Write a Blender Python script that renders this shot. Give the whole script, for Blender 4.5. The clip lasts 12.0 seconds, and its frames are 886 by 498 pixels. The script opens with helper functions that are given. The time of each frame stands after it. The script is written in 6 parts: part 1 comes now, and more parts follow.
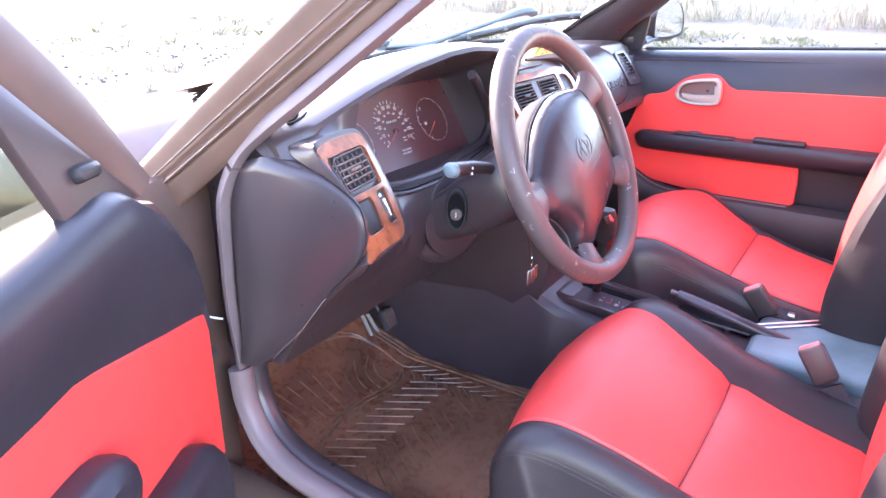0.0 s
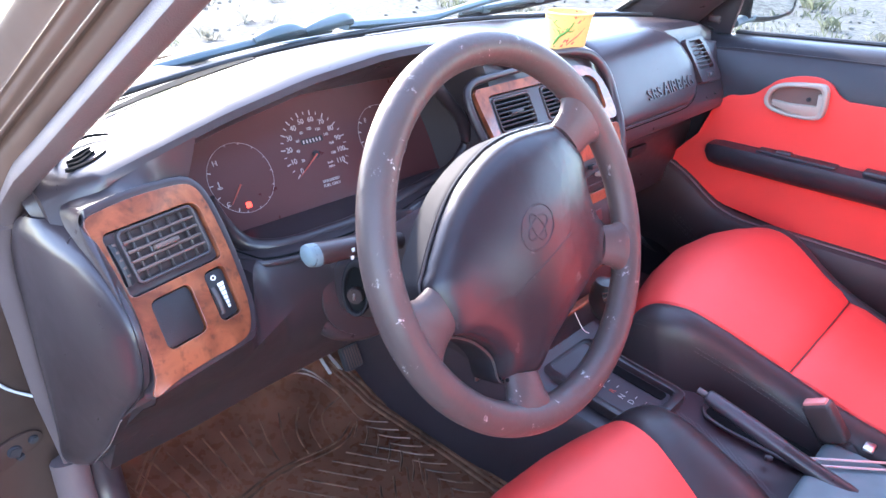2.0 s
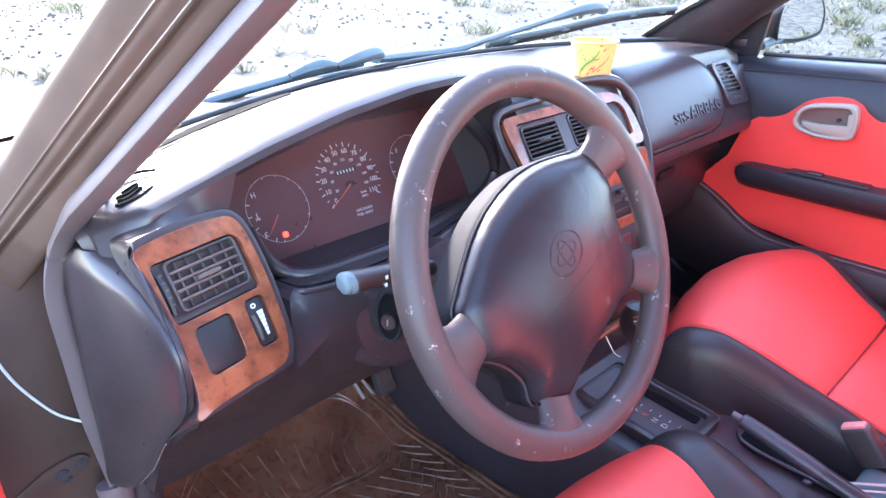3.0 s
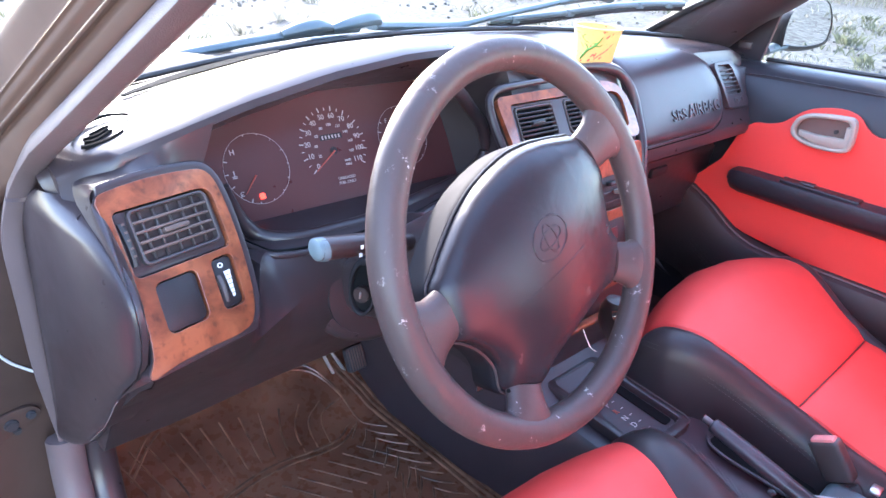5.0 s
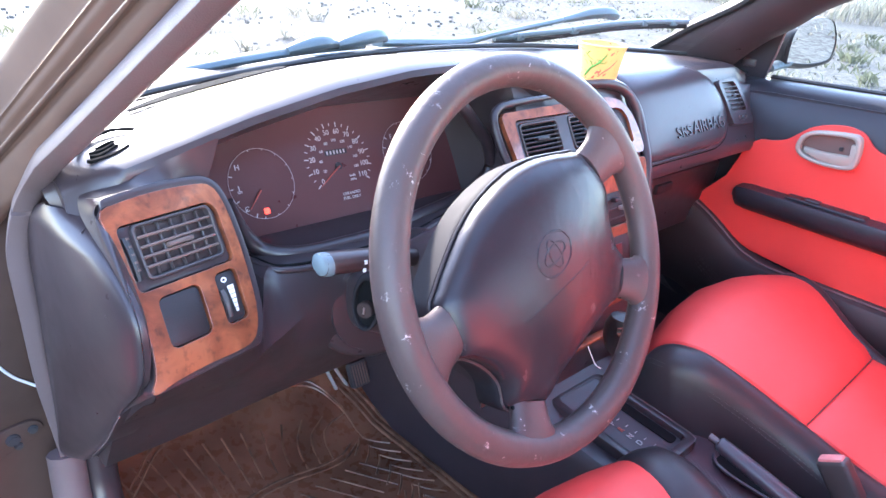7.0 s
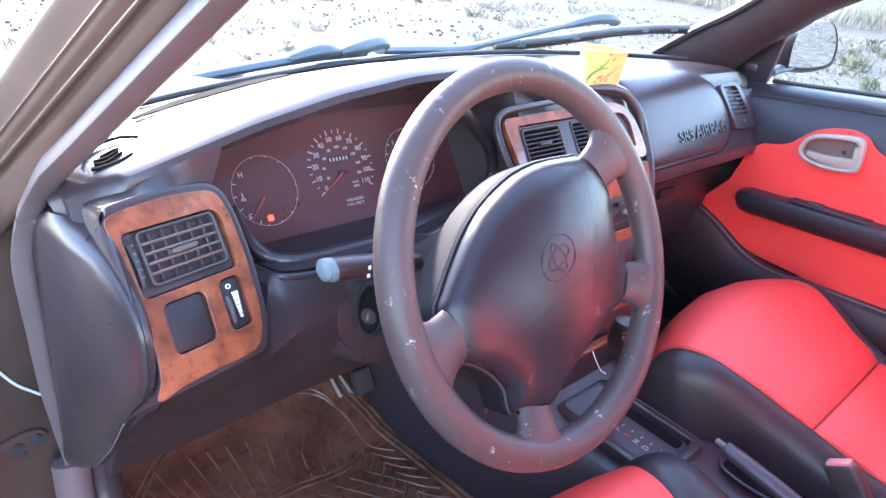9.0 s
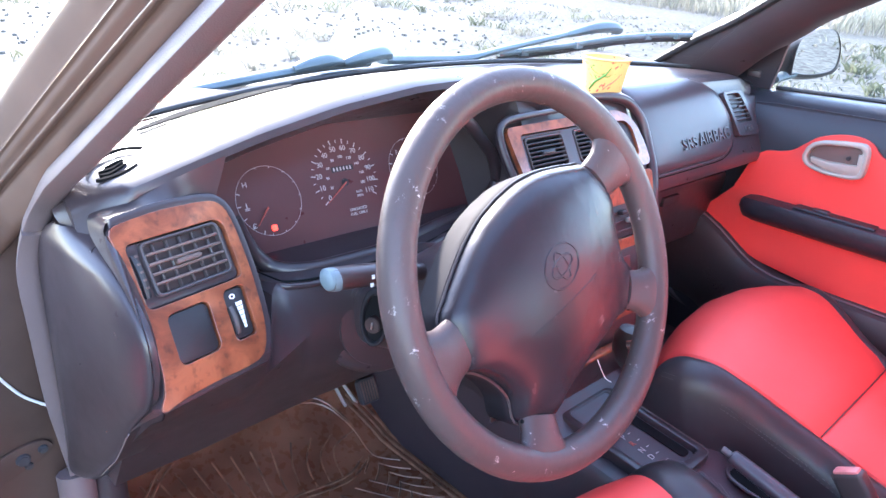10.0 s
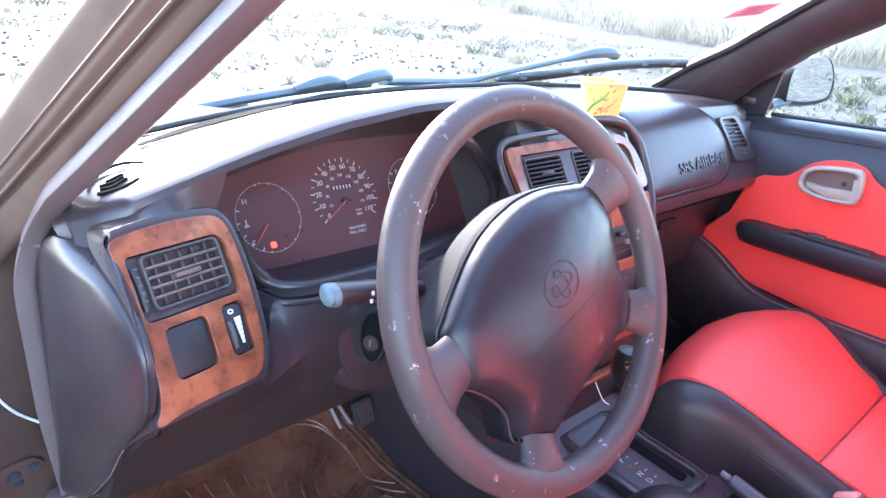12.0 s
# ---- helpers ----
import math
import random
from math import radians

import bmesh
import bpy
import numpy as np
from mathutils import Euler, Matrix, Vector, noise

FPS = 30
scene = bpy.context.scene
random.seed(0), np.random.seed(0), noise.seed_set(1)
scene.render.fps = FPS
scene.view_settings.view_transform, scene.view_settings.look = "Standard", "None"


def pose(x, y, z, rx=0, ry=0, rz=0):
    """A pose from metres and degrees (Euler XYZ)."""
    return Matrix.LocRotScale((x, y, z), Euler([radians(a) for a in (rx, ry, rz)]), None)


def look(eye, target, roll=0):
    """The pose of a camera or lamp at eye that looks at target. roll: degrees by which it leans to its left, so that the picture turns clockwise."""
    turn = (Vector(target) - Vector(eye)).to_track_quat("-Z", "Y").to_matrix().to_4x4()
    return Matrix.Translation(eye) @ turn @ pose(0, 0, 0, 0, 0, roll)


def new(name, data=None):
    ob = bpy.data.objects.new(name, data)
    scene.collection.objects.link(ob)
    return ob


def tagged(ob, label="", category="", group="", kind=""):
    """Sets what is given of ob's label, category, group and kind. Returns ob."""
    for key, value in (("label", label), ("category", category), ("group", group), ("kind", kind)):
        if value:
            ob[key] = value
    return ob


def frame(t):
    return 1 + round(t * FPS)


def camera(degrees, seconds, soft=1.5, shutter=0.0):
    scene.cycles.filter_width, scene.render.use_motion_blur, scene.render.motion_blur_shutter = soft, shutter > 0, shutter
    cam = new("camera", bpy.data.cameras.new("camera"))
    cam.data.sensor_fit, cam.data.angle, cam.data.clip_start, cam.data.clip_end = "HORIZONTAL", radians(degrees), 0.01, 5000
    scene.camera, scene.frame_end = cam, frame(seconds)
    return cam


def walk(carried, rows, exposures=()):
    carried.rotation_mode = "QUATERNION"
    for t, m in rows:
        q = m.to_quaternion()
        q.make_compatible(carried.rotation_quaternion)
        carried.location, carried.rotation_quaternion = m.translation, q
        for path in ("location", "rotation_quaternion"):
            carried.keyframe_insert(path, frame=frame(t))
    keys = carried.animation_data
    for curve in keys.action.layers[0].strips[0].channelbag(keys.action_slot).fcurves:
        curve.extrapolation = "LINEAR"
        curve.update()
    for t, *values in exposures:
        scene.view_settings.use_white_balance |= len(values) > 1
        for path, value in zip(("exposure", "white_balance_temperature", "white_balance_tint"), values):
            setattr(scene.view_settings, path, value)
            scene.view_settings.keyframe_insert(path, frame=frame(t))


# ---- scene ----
cam = camera(65.2, 12.0)
PATH = [
    (0, (-1.2876, -0.3935, 1.1032), (0.2269, 0.6009, 0.3939), 0.00),
    (0.5, (-1.0771, -0.3522, 1.1217), (0.3862, 0.7103, 0.4017), 0.60),
    (1, (-0.9215, -0.3616, 1.1324), (0.3857, 0.8213, 0.3093), 2.60),
    (1.5, (-0.8552, -0.3663, 1.1500), (0.4089, 0.8251, 0.2733), 2.20),
    (2, (-0.8433, -0.3594, 1.1441), (0.4397, 0.8199, 0.2781), 2.00),
    (2.5, (-0.8471, -0.3624, 1.1451), (0.4086, 0.8615, 0.3034), 0.50),
    (3, (-0.8550, -0.3694, 1.1548), (0.3883, 0.8911, 0.3482), 0.10),
    (3.2, (-0.8428, -0.3575, 1.1500), (0.4297, 0.8689, 0.3356), 1.00),
    (4.8, (-0.8378, -0.3578, 1.1373), (0.4298, 0.8729, 0.3210), 4.70),
    (5, (-0.8365, -0.3602, 1.1354), (0.4250, 0.8591, 0.2927), 5.50),
    (5.5, (-0.8369, -0.3581, 1.1344), (0.4281, 0.8704, 0.3112), 5.50),
    (6, (-0.8350, -0.3586, 1.1354), (0.4270, 0.8777, 0.3200), 5.00),
    (6.5, (-0.8353, -0.3595, 1.1334), (0.4251, 0.8782, 0.3161), 5.50),
    (7, (-0.8353, -0.3595, 1.1344), (0.4278, 0.8845, 0.3307), 5.50),
    (9, (-0.8365, -0.3602, 1.1315), (0.4252, 0.8973, 0.3482), 4.90),
    (9.5, (-0.8367, -0.3612, 1.1324), (0.4239, 0.9037, 0.3579), 4.50),
    (10, (-0.8358, -0.3614, 1.1324), (0.4215, 0.9134, 0.3696), 4.40),
    (10.5, (-0.8351, -0.3626, 1.1324), (0.4155, 0.9211, 0.3754), 4.40),
    (11, (-0.8343, -0.3598, 1.1295), (0.4386, 0.9058, 0.3784), 4.70),
    (11.5, (-0.8403, -0.3632, 1.1305), (0.4199, 0.9300, 0.4056), 4.10),
    (12, (-0.8407, -0.3611, 1.1247), (0.4404, 0.9275, 0.4290), 5.00),
]
walk(cam, [(t, look(eye, target, roll)) for t, eye, target, roll in PATH],
     exposures=[(0, 4.36, 7000, 27), (0.5, 4.05, 6850, 23), (1.2, 3.97, 6400, 17), (10, 3.99, 6350, 16), (12, 4.0, 6300, 14)])

# ---- light ----
SUN_AZ, SUN_EL = radians(13), radians(29)      # ahead of the car, a little to its right
world = bpy.data.worlds.new("sky")
scene.world = world
world.use_nodes = True
wn = world.node_tree.nodes
sky = wn.new("ShaderNodeTexSky")
sky.sky_type, sky.sun_disc, sky.sun_elevation, sky.sun_rotation = "NISHITA", False, SUN_EL, SUN_AZ
sky.dust_density = 0.7
wn["Background"].inputs["Strength"].default_value = 0.15
world.node_tree.links.new(sky.outputs[0], wn["Background"].inputs["Color"])
sun = new("sun", bpy.data.lights.new("sun", "SUN"))
sun.data.energy, sun.data.angle, sun.data.color = 1.6, radians(2.0), (1.0, 0.95, 0.88)
sun.matrix_world = look((0, 0, 0), (-math.sin(SUN_AZ) * math.cos(SUN_EL), -math.cos(SUN_AZ) * math.cos(SUN_EL), -math.sin(SUN_EL)))


# ---- materials ----
def material(name, colour, rough=0.5, metal=0.0, vary=0.15, scale=8.0, grain=0.0, grain_scale=900.0, coat=0.0, sheen=0.0, second=None, spec=0.5):
    m = bpy.data.materials.new(name)
    m.use_nodes = True
    nodes, links = m.node_tree.nodes, m.node_tree.links
    b = nodes["Principled BSDF"]
    co = nodes.new("ShaderNodeTexCoord")
    n = nodes.new("ShaderNodeTexNoise")
    n.inputs["Scale"].default_value, n.inputs["Detail"].default_value = scale, 6
    links.new(co.outputs["Object"], n.inputs["Vector"])
    ramp = nodes.new("ShaderNodeValToRGB")
    dark = [c * (1 - vary) for c in colour]
    light = second or [min(1, c * (1 + vary)) for c in colour]
    ramp.color_ramp.elements[0].position, ramp.color_ramp.elements[1].position = 0.35, 0.65
    ramp.color_ramp.elements[0].color, ramp.color_ramp.elements[1].color = (*dark, 1), (*light, 1)
    links.new(n.outputs["Fac"], ramp.inputs["Fac"])
    links.new(ramp.outputs["Color"], b.inputs["Base Color"])
    b.inputs["Metallic"].default_value = metal
    b.inputs["Specular IOR Level"].default_value = spec
    rr = nodes.new("ShaderNodeMapRange")
    rr.inputs["To Min"].default_value, rr.inputs["To Max"].default_value = max(0.02, rough - 0.06), min(1, rough + 0.06)
    n2 = nodes.new("ShaderNodeTexNoise")
    n2.inputs["Scale"].default_value, n2.inputs["Detail"].default_value = scale * 7, 4
    links.new(co.outputs["Object"], n2.inputs["Vector"])
    links.new(n2.outputs["Fac"], rr.inputs["Value"])
    links.new(rr.outputs["Result"], b.inputs["Roughness"])
    b.inputs["Coat Weight"].default_value, b.inputs["Coat Roughness"].default_value = coat, 0.08
    b.inputs["Sheen Weight"].default_value = sheen
    if grain:
        g = nodes.new("ShaderNodeTexVoronoi")
        g.inputs["Scale"].default_value = grain_scale
        links.new(co.outputs["Object"], g.inputs["Vector"])
        bump = nodes.new("ShaderNodeBump")
        bump.inputs["Strength"].default_value, bump.inputs["Distance"].default_value = grain, 0.0006
        links.new(g.outputs["Distance"], bump.inputs["Height"])
        links.new(bump.outputs["Normal"], b.inputs["Normal"])
    return m


def plain(name, colour, rough=0.5, metal=0.0, glow=0.0):
    m = bpy.data.materials.new(name)
    m.use_nodes = True
    b = m.node_tree.nodes["Principled BSDF"]
    b.inputs["Base Color"].default_value = (*colour, 1)
    b.inputs["Roughness"].default_value, b.inputs["Metallic"].default_value = rough, metal
    if glow:
        b.inputs["Emission Color"].default_value, b.inputs["Emission Strength"].default_value = (*colour, 1), glow
    return m


def pane(name, tint, gloss=1.0):
    m = bpy.data.materials.new(name)
    m.use_nodes = True
    nodes, links = m.node_tree.nodes, m.node_tree.links
    out = nodes["Material Output"]
    nodes.remove(nodes["Principled BSDF"])
    clear, shine, mix, edge, power, scale = (nodes.new(k) for k in ("ShaderNodeBsdfTransparent", "ShaderNodeBsdfGlossy", "ShaderNodeMixShader", "ShaderNodeLayerWeight", "ShaderNodeMath", "ShaderNodeMath"))
    clear.inputs[0].default_value = (*tint, 1)
    shine.inputs["Roughness"].default_value = 0.01
    power.operation, scale.operation = "POWER", "MULTIPLY_ADD"
    power.inputs[1].default_value, scale.inputs[1].default_value, scale.inputs[2].default_value = 5.0, 0.7 * gloss, 0.04 * gloss
    links.new(edge.outputs["Facing"], power.inputs[0])
    links.new(power.outputs[0], scale.inputs[0])
    links.new(scale.outputs[0], mix.inputs[0])
    links.new(clear.outputs[0], mix.inputs[1])
    links.new(shine.outputs[0], mix.inputs[2])
    links.new(mix.outputs[0], out.inputs["Surface"])
    return m


def leather(name, colour, rough, crease=0.35, scale=160.0, vary=0.12):
    """Upholstery: fine grain, soft creases and a little unevenness of tone."""
    m = material(name, colour, rough, vary=vary, scale=5.0)
    nodes, links = m.node_tree.nodes, m.node_tree.links
    b, co = nodes["Principled BSDF"], nodes["Texture Coordinate"]
    fine, broad = nodes.new("ShaderNodeTexVoronoi"), nodes.new("ShaderNodeTexNoise")
    fine.inputs["Scale"].default_value = scale * 6
    broad.inputs["Scale"].default_value, broad.inputs["Detail"].default_value, broad.inputs["Distortion"].default_value = scale / 10, 5, 0.6
    b1, b2 = nodes.new("ShaderNodeBump"), nodes.new("ShaderNodeBump")
    b1.inputs["Strength"].default_value, b1.inputs["Distance"].default_value = 0.15, 0.0004
    b2.inputs["Strength"].default_value, b2.inputs["Distance"].default_value = crease, 0.004
    links.new(co.outputs["Object"], fine.inputs["Vector"])
    links.new(co.outputs["Object"], broad.inputs["Vector"])
    links.new(fine.outputs["Distance"], b1.inputs["Height"])
    links.new(broad.outputs["Fac"], b2.inputs["Height"])
    links.new(b1.outputs["Normal"], b2.inputs["Normal"])
    links.new(b2.outputs["Normal"], b.inputs["Normal"])
    return m


DASH = material("dash_plastic", (0.043, 0.031, 0.034), 0.3, vary=0.1, grain=0.09, grain_scale=700, spec=0.45)
TRIM = material("pillar_plastic", (0.145, 0.105, 0.106), 0.45, vary=0.08, grain=0.3, grain_scale=800)
BLACK = material("black_plastic", (0.018, 0.016, 0.018), 0.45, vary=0.2, grain=0.2)
VENT = material("vent_plastic", (0.055, 0.042, 0.042), 0.4, vary=0.15)
RUBBER = material("rubber", (0.05, 0.048, 0.056), 0.6, vary=0.2)
RED = leather("red_leatherette", (0.75, 0.057, 0.047), 0.46, 0.18, vary=0.05)
HIDE = leather("black_leatherette", (0.036, 0.028, 0.03), 0.38, 0.42)
PADHIDE = leather("airbag_cover", (0.026, 0.02, 0.024), 0.25, 0.22, 260.0)
POCKET = leather("pocket_vinyl", (0.042, 0.027, 0.027), 0.5, 0.15)
STALK = material("stalk_plastic", (0.035, 0.02, 0.02), 0.4, vary=0.15)
SHELL = material("shell_plastic", (0.02, 0.018, 0.021), 0.7, vary=0.15, spec=0.15)
DOORSKIN = leather("door_vinyl", (0.026, 0.023, 0.028), 0.38, 0.15)
CARPET = material("carpet", (0.13, 0.078, 0.084), 0.95, vary=0.3, scale=60, grain=0.8, grain_scale=400, sheen=0.3)
MAT = material("mat_plastic", (0.2, 0.08, 0.046), 0.28, vary=0.35, scale=9, second=(0.28, 0.125, 0.072))
# lighter copy of the mat plastic; the shine on the ribs is coloured in
RIB = material("mat_rib", (0.23, 0.12, 0.072), 0.3, vary=0.6, scale=30)
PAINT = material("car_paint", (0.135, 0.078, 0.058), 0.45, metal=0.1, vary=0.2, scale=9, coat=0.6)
# darker, duller copy of the car paint, coloured for the shade round the open door
JAMB = material("shaded_paint", (0.085, 0.05, 0.04), 0.55, vary=0.25, scale=7, spec=0.25)
CHROME = plain("chrome", (0.85, 0.85, 0.85), 0.12, 1.0)
STEEL = material("steel", (0.6, 0.58, 0.56), 0.3, metal=1.0, vary=0.1)
SILVER = material("satin_handle", (0.31, 0.28, 0.235), 0.35, vary=0.06)
WHITE = plain("white_print", (0.8, 0.78, 0.76), 0.6)
GLASS = pane("window_glass", (0.93, 0.96, 0.96), 0.6)
TINTED = pane("tinted_glass", (0.3, 0.335, 0.325), 1.0)
MIRROR = plain("mirror_glass", (0.9, 0.92, 0.92), 0.01, 1.0)
CLOTH = material("headliner", (0.4, 0.38, 0.36), 0.9, vary=0.05, scale=30)
FACE = material("gauge_face", (0.1, 0.032, 0.032), 0.3, vary=0.1, spec=0.5)
NEEDLE = plain("needle_red", (0.5, 0.1, 0.07), 0.5)
LAMP = plain("warning_red", (0.9, 0.05, 0.03), 0.5, glow=0.3)
PRINT = plain("dial_print", (0.5, 0.45, 0.44), 0.6)
BELT = material("belt_webbing", (0.05, 0.045, 0.05), 0.8, vary=0.2, scale=200)
BUTTON = material("buckle_red", (0.6, 0.2, 0.19), 0.4, vary=0.12, scale=60)
# lighter and redder than the other vents' slats: bounce light off the red seats, coloured in
SLAT = material("slat_plastic", (0.135, 0.092, 0.08), 0.55, vary=0.12, spec=0.2)
# blue-grey that paints the haze over the black wipers; other parts reuse it
WIPE = material("hazy_blue_grey", (0.11, 0.145, 0.162), 0.5, vary=0.25)
SLOT = material("slot_black", (0.01, 0.01, 0.011), 0.95, vary=0.2, spec=0.05)
# pale base in place of the sky's reflection on bare metal
BRIGHT = material("bright_metal", (0.75, 0.74, 0.72), 0.35, metal=0.4, vary=0.08)
CONSOLE = material("console_plastic", (0.06, 0.045, 0.052), 0.35, vary=0.12, grain=0.1, grain_scale=700)
TYRE = material("tyre_rubber", (0.03, 0.03, 0.03), 0.8, vary=0.2)


def burl():
    """Printed burl: soft red-brown clouds with small dark flecks under a clear coat."""
    m = material("burl_wood", (0.2, 0.05, 0.023), 0.32, vary=0.3, scale=26, second=(0.31, 0.09, 0.038), coat=1.0)
    nodes, links = m.node_tree.nodes, m.node_tree.links
    nz, b, co = nodes["Noise Texture"], nodes["Principled BSDF"], nodes["Texture Coordinate"]
    nz.inputs["Distortion"].default_value, nz.inputs["Roughness"].default_value = 1.2, 0.6
    fleck, ramp, mix = nodes.new("ShaderNodeTexNoise"), nodes.new("ShaderNodeValToRGB"), nodes.new("ShaderNodeMix")
    fleck.inputs["Scale"].default_value, fleck.inputs["Detail"].default_value = 120, 5
    ramp.color_ramp.elements[0].position, ramp.color_ramp.elements[1].position = 0.54, 0.78
    mix.data_type = "RGBA"
    mix.inputs["B"].default_value = (0.075, 0.02, 0.012, 1)
    base = b.inputs["Base Color"].links[0].from_socket
    links.new(co.outputs["Object"], fleck.inputs["Vector"])
    links.new(fleck.outputs["Fac"], ramp.inputs["Fac"])
    links.new(ramp.outputs["Color"], mix.inputs["Factor"])
    links.new(base, mix.inputs["A"])
    links.new(mix.outputs["Result"], b.inputs["Base Color"])
    return m


def rim_hide():
    """Worn steering-wheel covering: grey-brown, polished and scuffed pale in patches."""
    m = leather("rim_hide", (0.07, 0.049, 0.048), 0.4, 0.45, 200.0)
    nodes, links = m.node_tree.nodes, m.node_tree.links
    b, co = nodes["Principled BSDF"], nodes["Texture Coordinate"]
    wear = nodes.new("ShaderNodeTexNoise")
    wear.inputs["Scale"].default_value, wear.inputs["Detail"].default_value = 60, 9
    wear.inputs["Roughness"].default_value = 0.75
    ramp = nodes.new("ShaderNodeValToRGB")
    ramp.color_ramp.elements[0].position, ramp.color_ramp.elements[1].position = 0.615, 0.65
    patch, gather, both = nodes.new("ShaderNodeTexNoise"), nodes.new("ShaderNodeMapRange"), nodes.new("ShaderNodeMath")
    patch.inputs["Scale"].default_value = 9
    gather.inputs["From Min"].default_value, gather.inputs["From Max"].default_value = 0.42, 0.62
    both.operation = "MULTIPLY"
    links.new(co.outputs["Object"], patch.inputs["Vector"])
    links.new(patch.outputs["Fac"], gather.inputs["Value"])
    mix = nodes.new("ShaderNodeMix")
    mix.data_type = "RGBA"
    base = b.inputs["Base Color"].links[0].from_socket
    links.new(co.outputs["Object"], wear.inputs["Vector"])
    links.new(wear.outputs["Fac"], ramp.inputs["Fac"])
    links.new(ramp.outputs["Color"], both.inputs[0])
    links.new(gather.outputs["Result"], both.inputs[1])
    links.new(both.outputs["Value"], mix.inputs["Factor"])
    links.new(base, mix.inputs["A"])
    mix.inputs["B"].default_value = (0.42, 0.38, 0.37, 1)
    links.new(mix.outputs["Result"], b.inputs["Base Color"])
    return m


WOOD, RIM = burl(), rim_hide()
for hide in (HIDE, PADHIDE, DOORSKIN, RIM):
    hide.node_tree.nodes["Principled BSDF"].inputs["Specular IOR Level"].default_value = 0.32


# ---- building helpers ----
def hang(ob, parent):
    """Puts ob, built in the world's coordinates, under a thing that has its own base."""
    ob.parent = parent
    shift, up = Vector((0, 0, 0)), parent
    while up:
        shift += up.location
        up = up.parent
    ob.location = -shift
    return ob


def part(name, bm, mat, parent=None, label="", smooth=True):
    bmesh.ops.recalc_face_normals(bm, faces=bm.faces)
    me = bpy.data.meshes.new(name)
    bm.to_mesh(me)
    bm.free()
    me.materials.append(mat)
    if smooth:
        me.shade_smooth()
        me.set_sharp_from_angle(angle=radians(38))
    ob = hang(new(name, me), parent)
    return tagged(ob, label) if label else ob


def thing(name, label, category, at=(0, 0, 0), group=""):
    ob = new(name)
    ob.empty_display_size = 0.05
    ob.location = at
    return tagged(ob, label, category, group)


def lerp(table, x):
    xs, ys = zip(*table)
    return float(np.interp(x, xs, ys))


def loft(rows, close_u=False, close_v=False, cap=False, bm=None):
    bm = bm or bmesh.new()
    grid = [[bm.verts.new(p) for p in row] for row in rows]
    nu, nv = len(grid), len(grid[0])
    for i in range(nu if close_u else nu - 1):
        for j in range(nv if close_v else nv - 1):
            a, b, c, d = grid[i][j], grid[(i + 1) % nu][j], grid[(i + 1) % nu][(j + 1) % nv], grid[i][(j + 1) % nv]
            bm.faces.new((a, b, c, d))
    if cap:
        bm.faces.new(grid[0])
        bm.faces.new(grid[-1])
    return bm


def smooth_path(pts, steps=6):
    """Catmull-Rom through the points."""
    v = [Vector(p) for p in pts]
    v = [2 * v[0] - v[1]] + v + [2 * v[-1] - v[-2]]
    out = []
    for i in range(1, len(v) - 2):
        for k in range(steps):
            t = k / steps
            a, b, c, d = v[i - 1], v[i], v[i + 1], v[i + 2]
            out.append(0.5 * ((2 * b) + (c - a) * t + (2 * a - 5 * b + 4 * c - d) * t * t + (3 * b - a - 3 * c + d) * t ** 3))
    return out + [v[-2]]


def sweep(pts, radius, n=10, flat=1.0, up=(0, 0, 1), bm=None, ends=True):
    """A tube along points; radius a number or one per point; flat squeezes it along `up`."""
    pts = [Vector(p) for p in pts]
    radii = radius if hasattr(radius, "__len__") else [radius] * len(pts)
    rows = []
    for i, p in enumerate(pts):
        t = (pts[min(i + 1, len(pts) - 1)] - pts[max(i - 1, 0)]).normalized()
        side = t.cross(Vector(up))
        side = side.normalized() if side.length > 1e-4 else t.orthogonal().normalized()
        top = side.cross(t)
        rows.append([p + radii[i] * (math.cos(a) * side + flat * math.sin(a) * top) for a in (2 * math.pi * k / n for k in range(n))])
    return loft(rows, close_v=True, cap=ends, bm=bm)


def box(size, at=(0, 0, 0), bevel=0.0, seg=2, m=None, bm=None):
    own = bmesh.new()
    bmesh.ops.create_cube(own, size=1)
    bmesh.ops.scale(own, vec=size, verts=own.verts)
    if bevel:
        bmesh.ops.bevel(own, geom=list(own.edges), offset=min(bevel, min(size) * 0.49), segments=seg, affect="EDGES", profile=0.5)
    bmesh.ops.transform(own, matrix=(m or Matrix.Identity(4)) @ Matrix.Translation(at), verts=own.verts)
    if bm is None:
        return own
    me = bpy.data.meshes.new("tmp")
    own.to_mesh(me)
    own.free()
    bm.from_mesh(me)
    bpy.data.meshes.remove(me)
    return bm


def disc(r, depth, at=(0, 0, 0), n=24, m=None, r2=None, bevel=0.0):
    bm = bmesh.new()
    bmesh.ops.create_cone(bm, cap_ends=True, segments=n, radius1=r, radius2=r if r2 is None else r2, depth=depth)
    if bevel:
        bmesh.ops.bevel(bm, geom=[e for e in bm.edges if len(e.link_faces) == 2 and e.calc_face_angle() > 1], offset=bevel, segments=2, affect="EDGES")
    bmesh.ops.transform(bm, matrix=(m or Matrix.Identity(4)) @ Matrix.Translation(at), verts=bm.verts)
    return bm


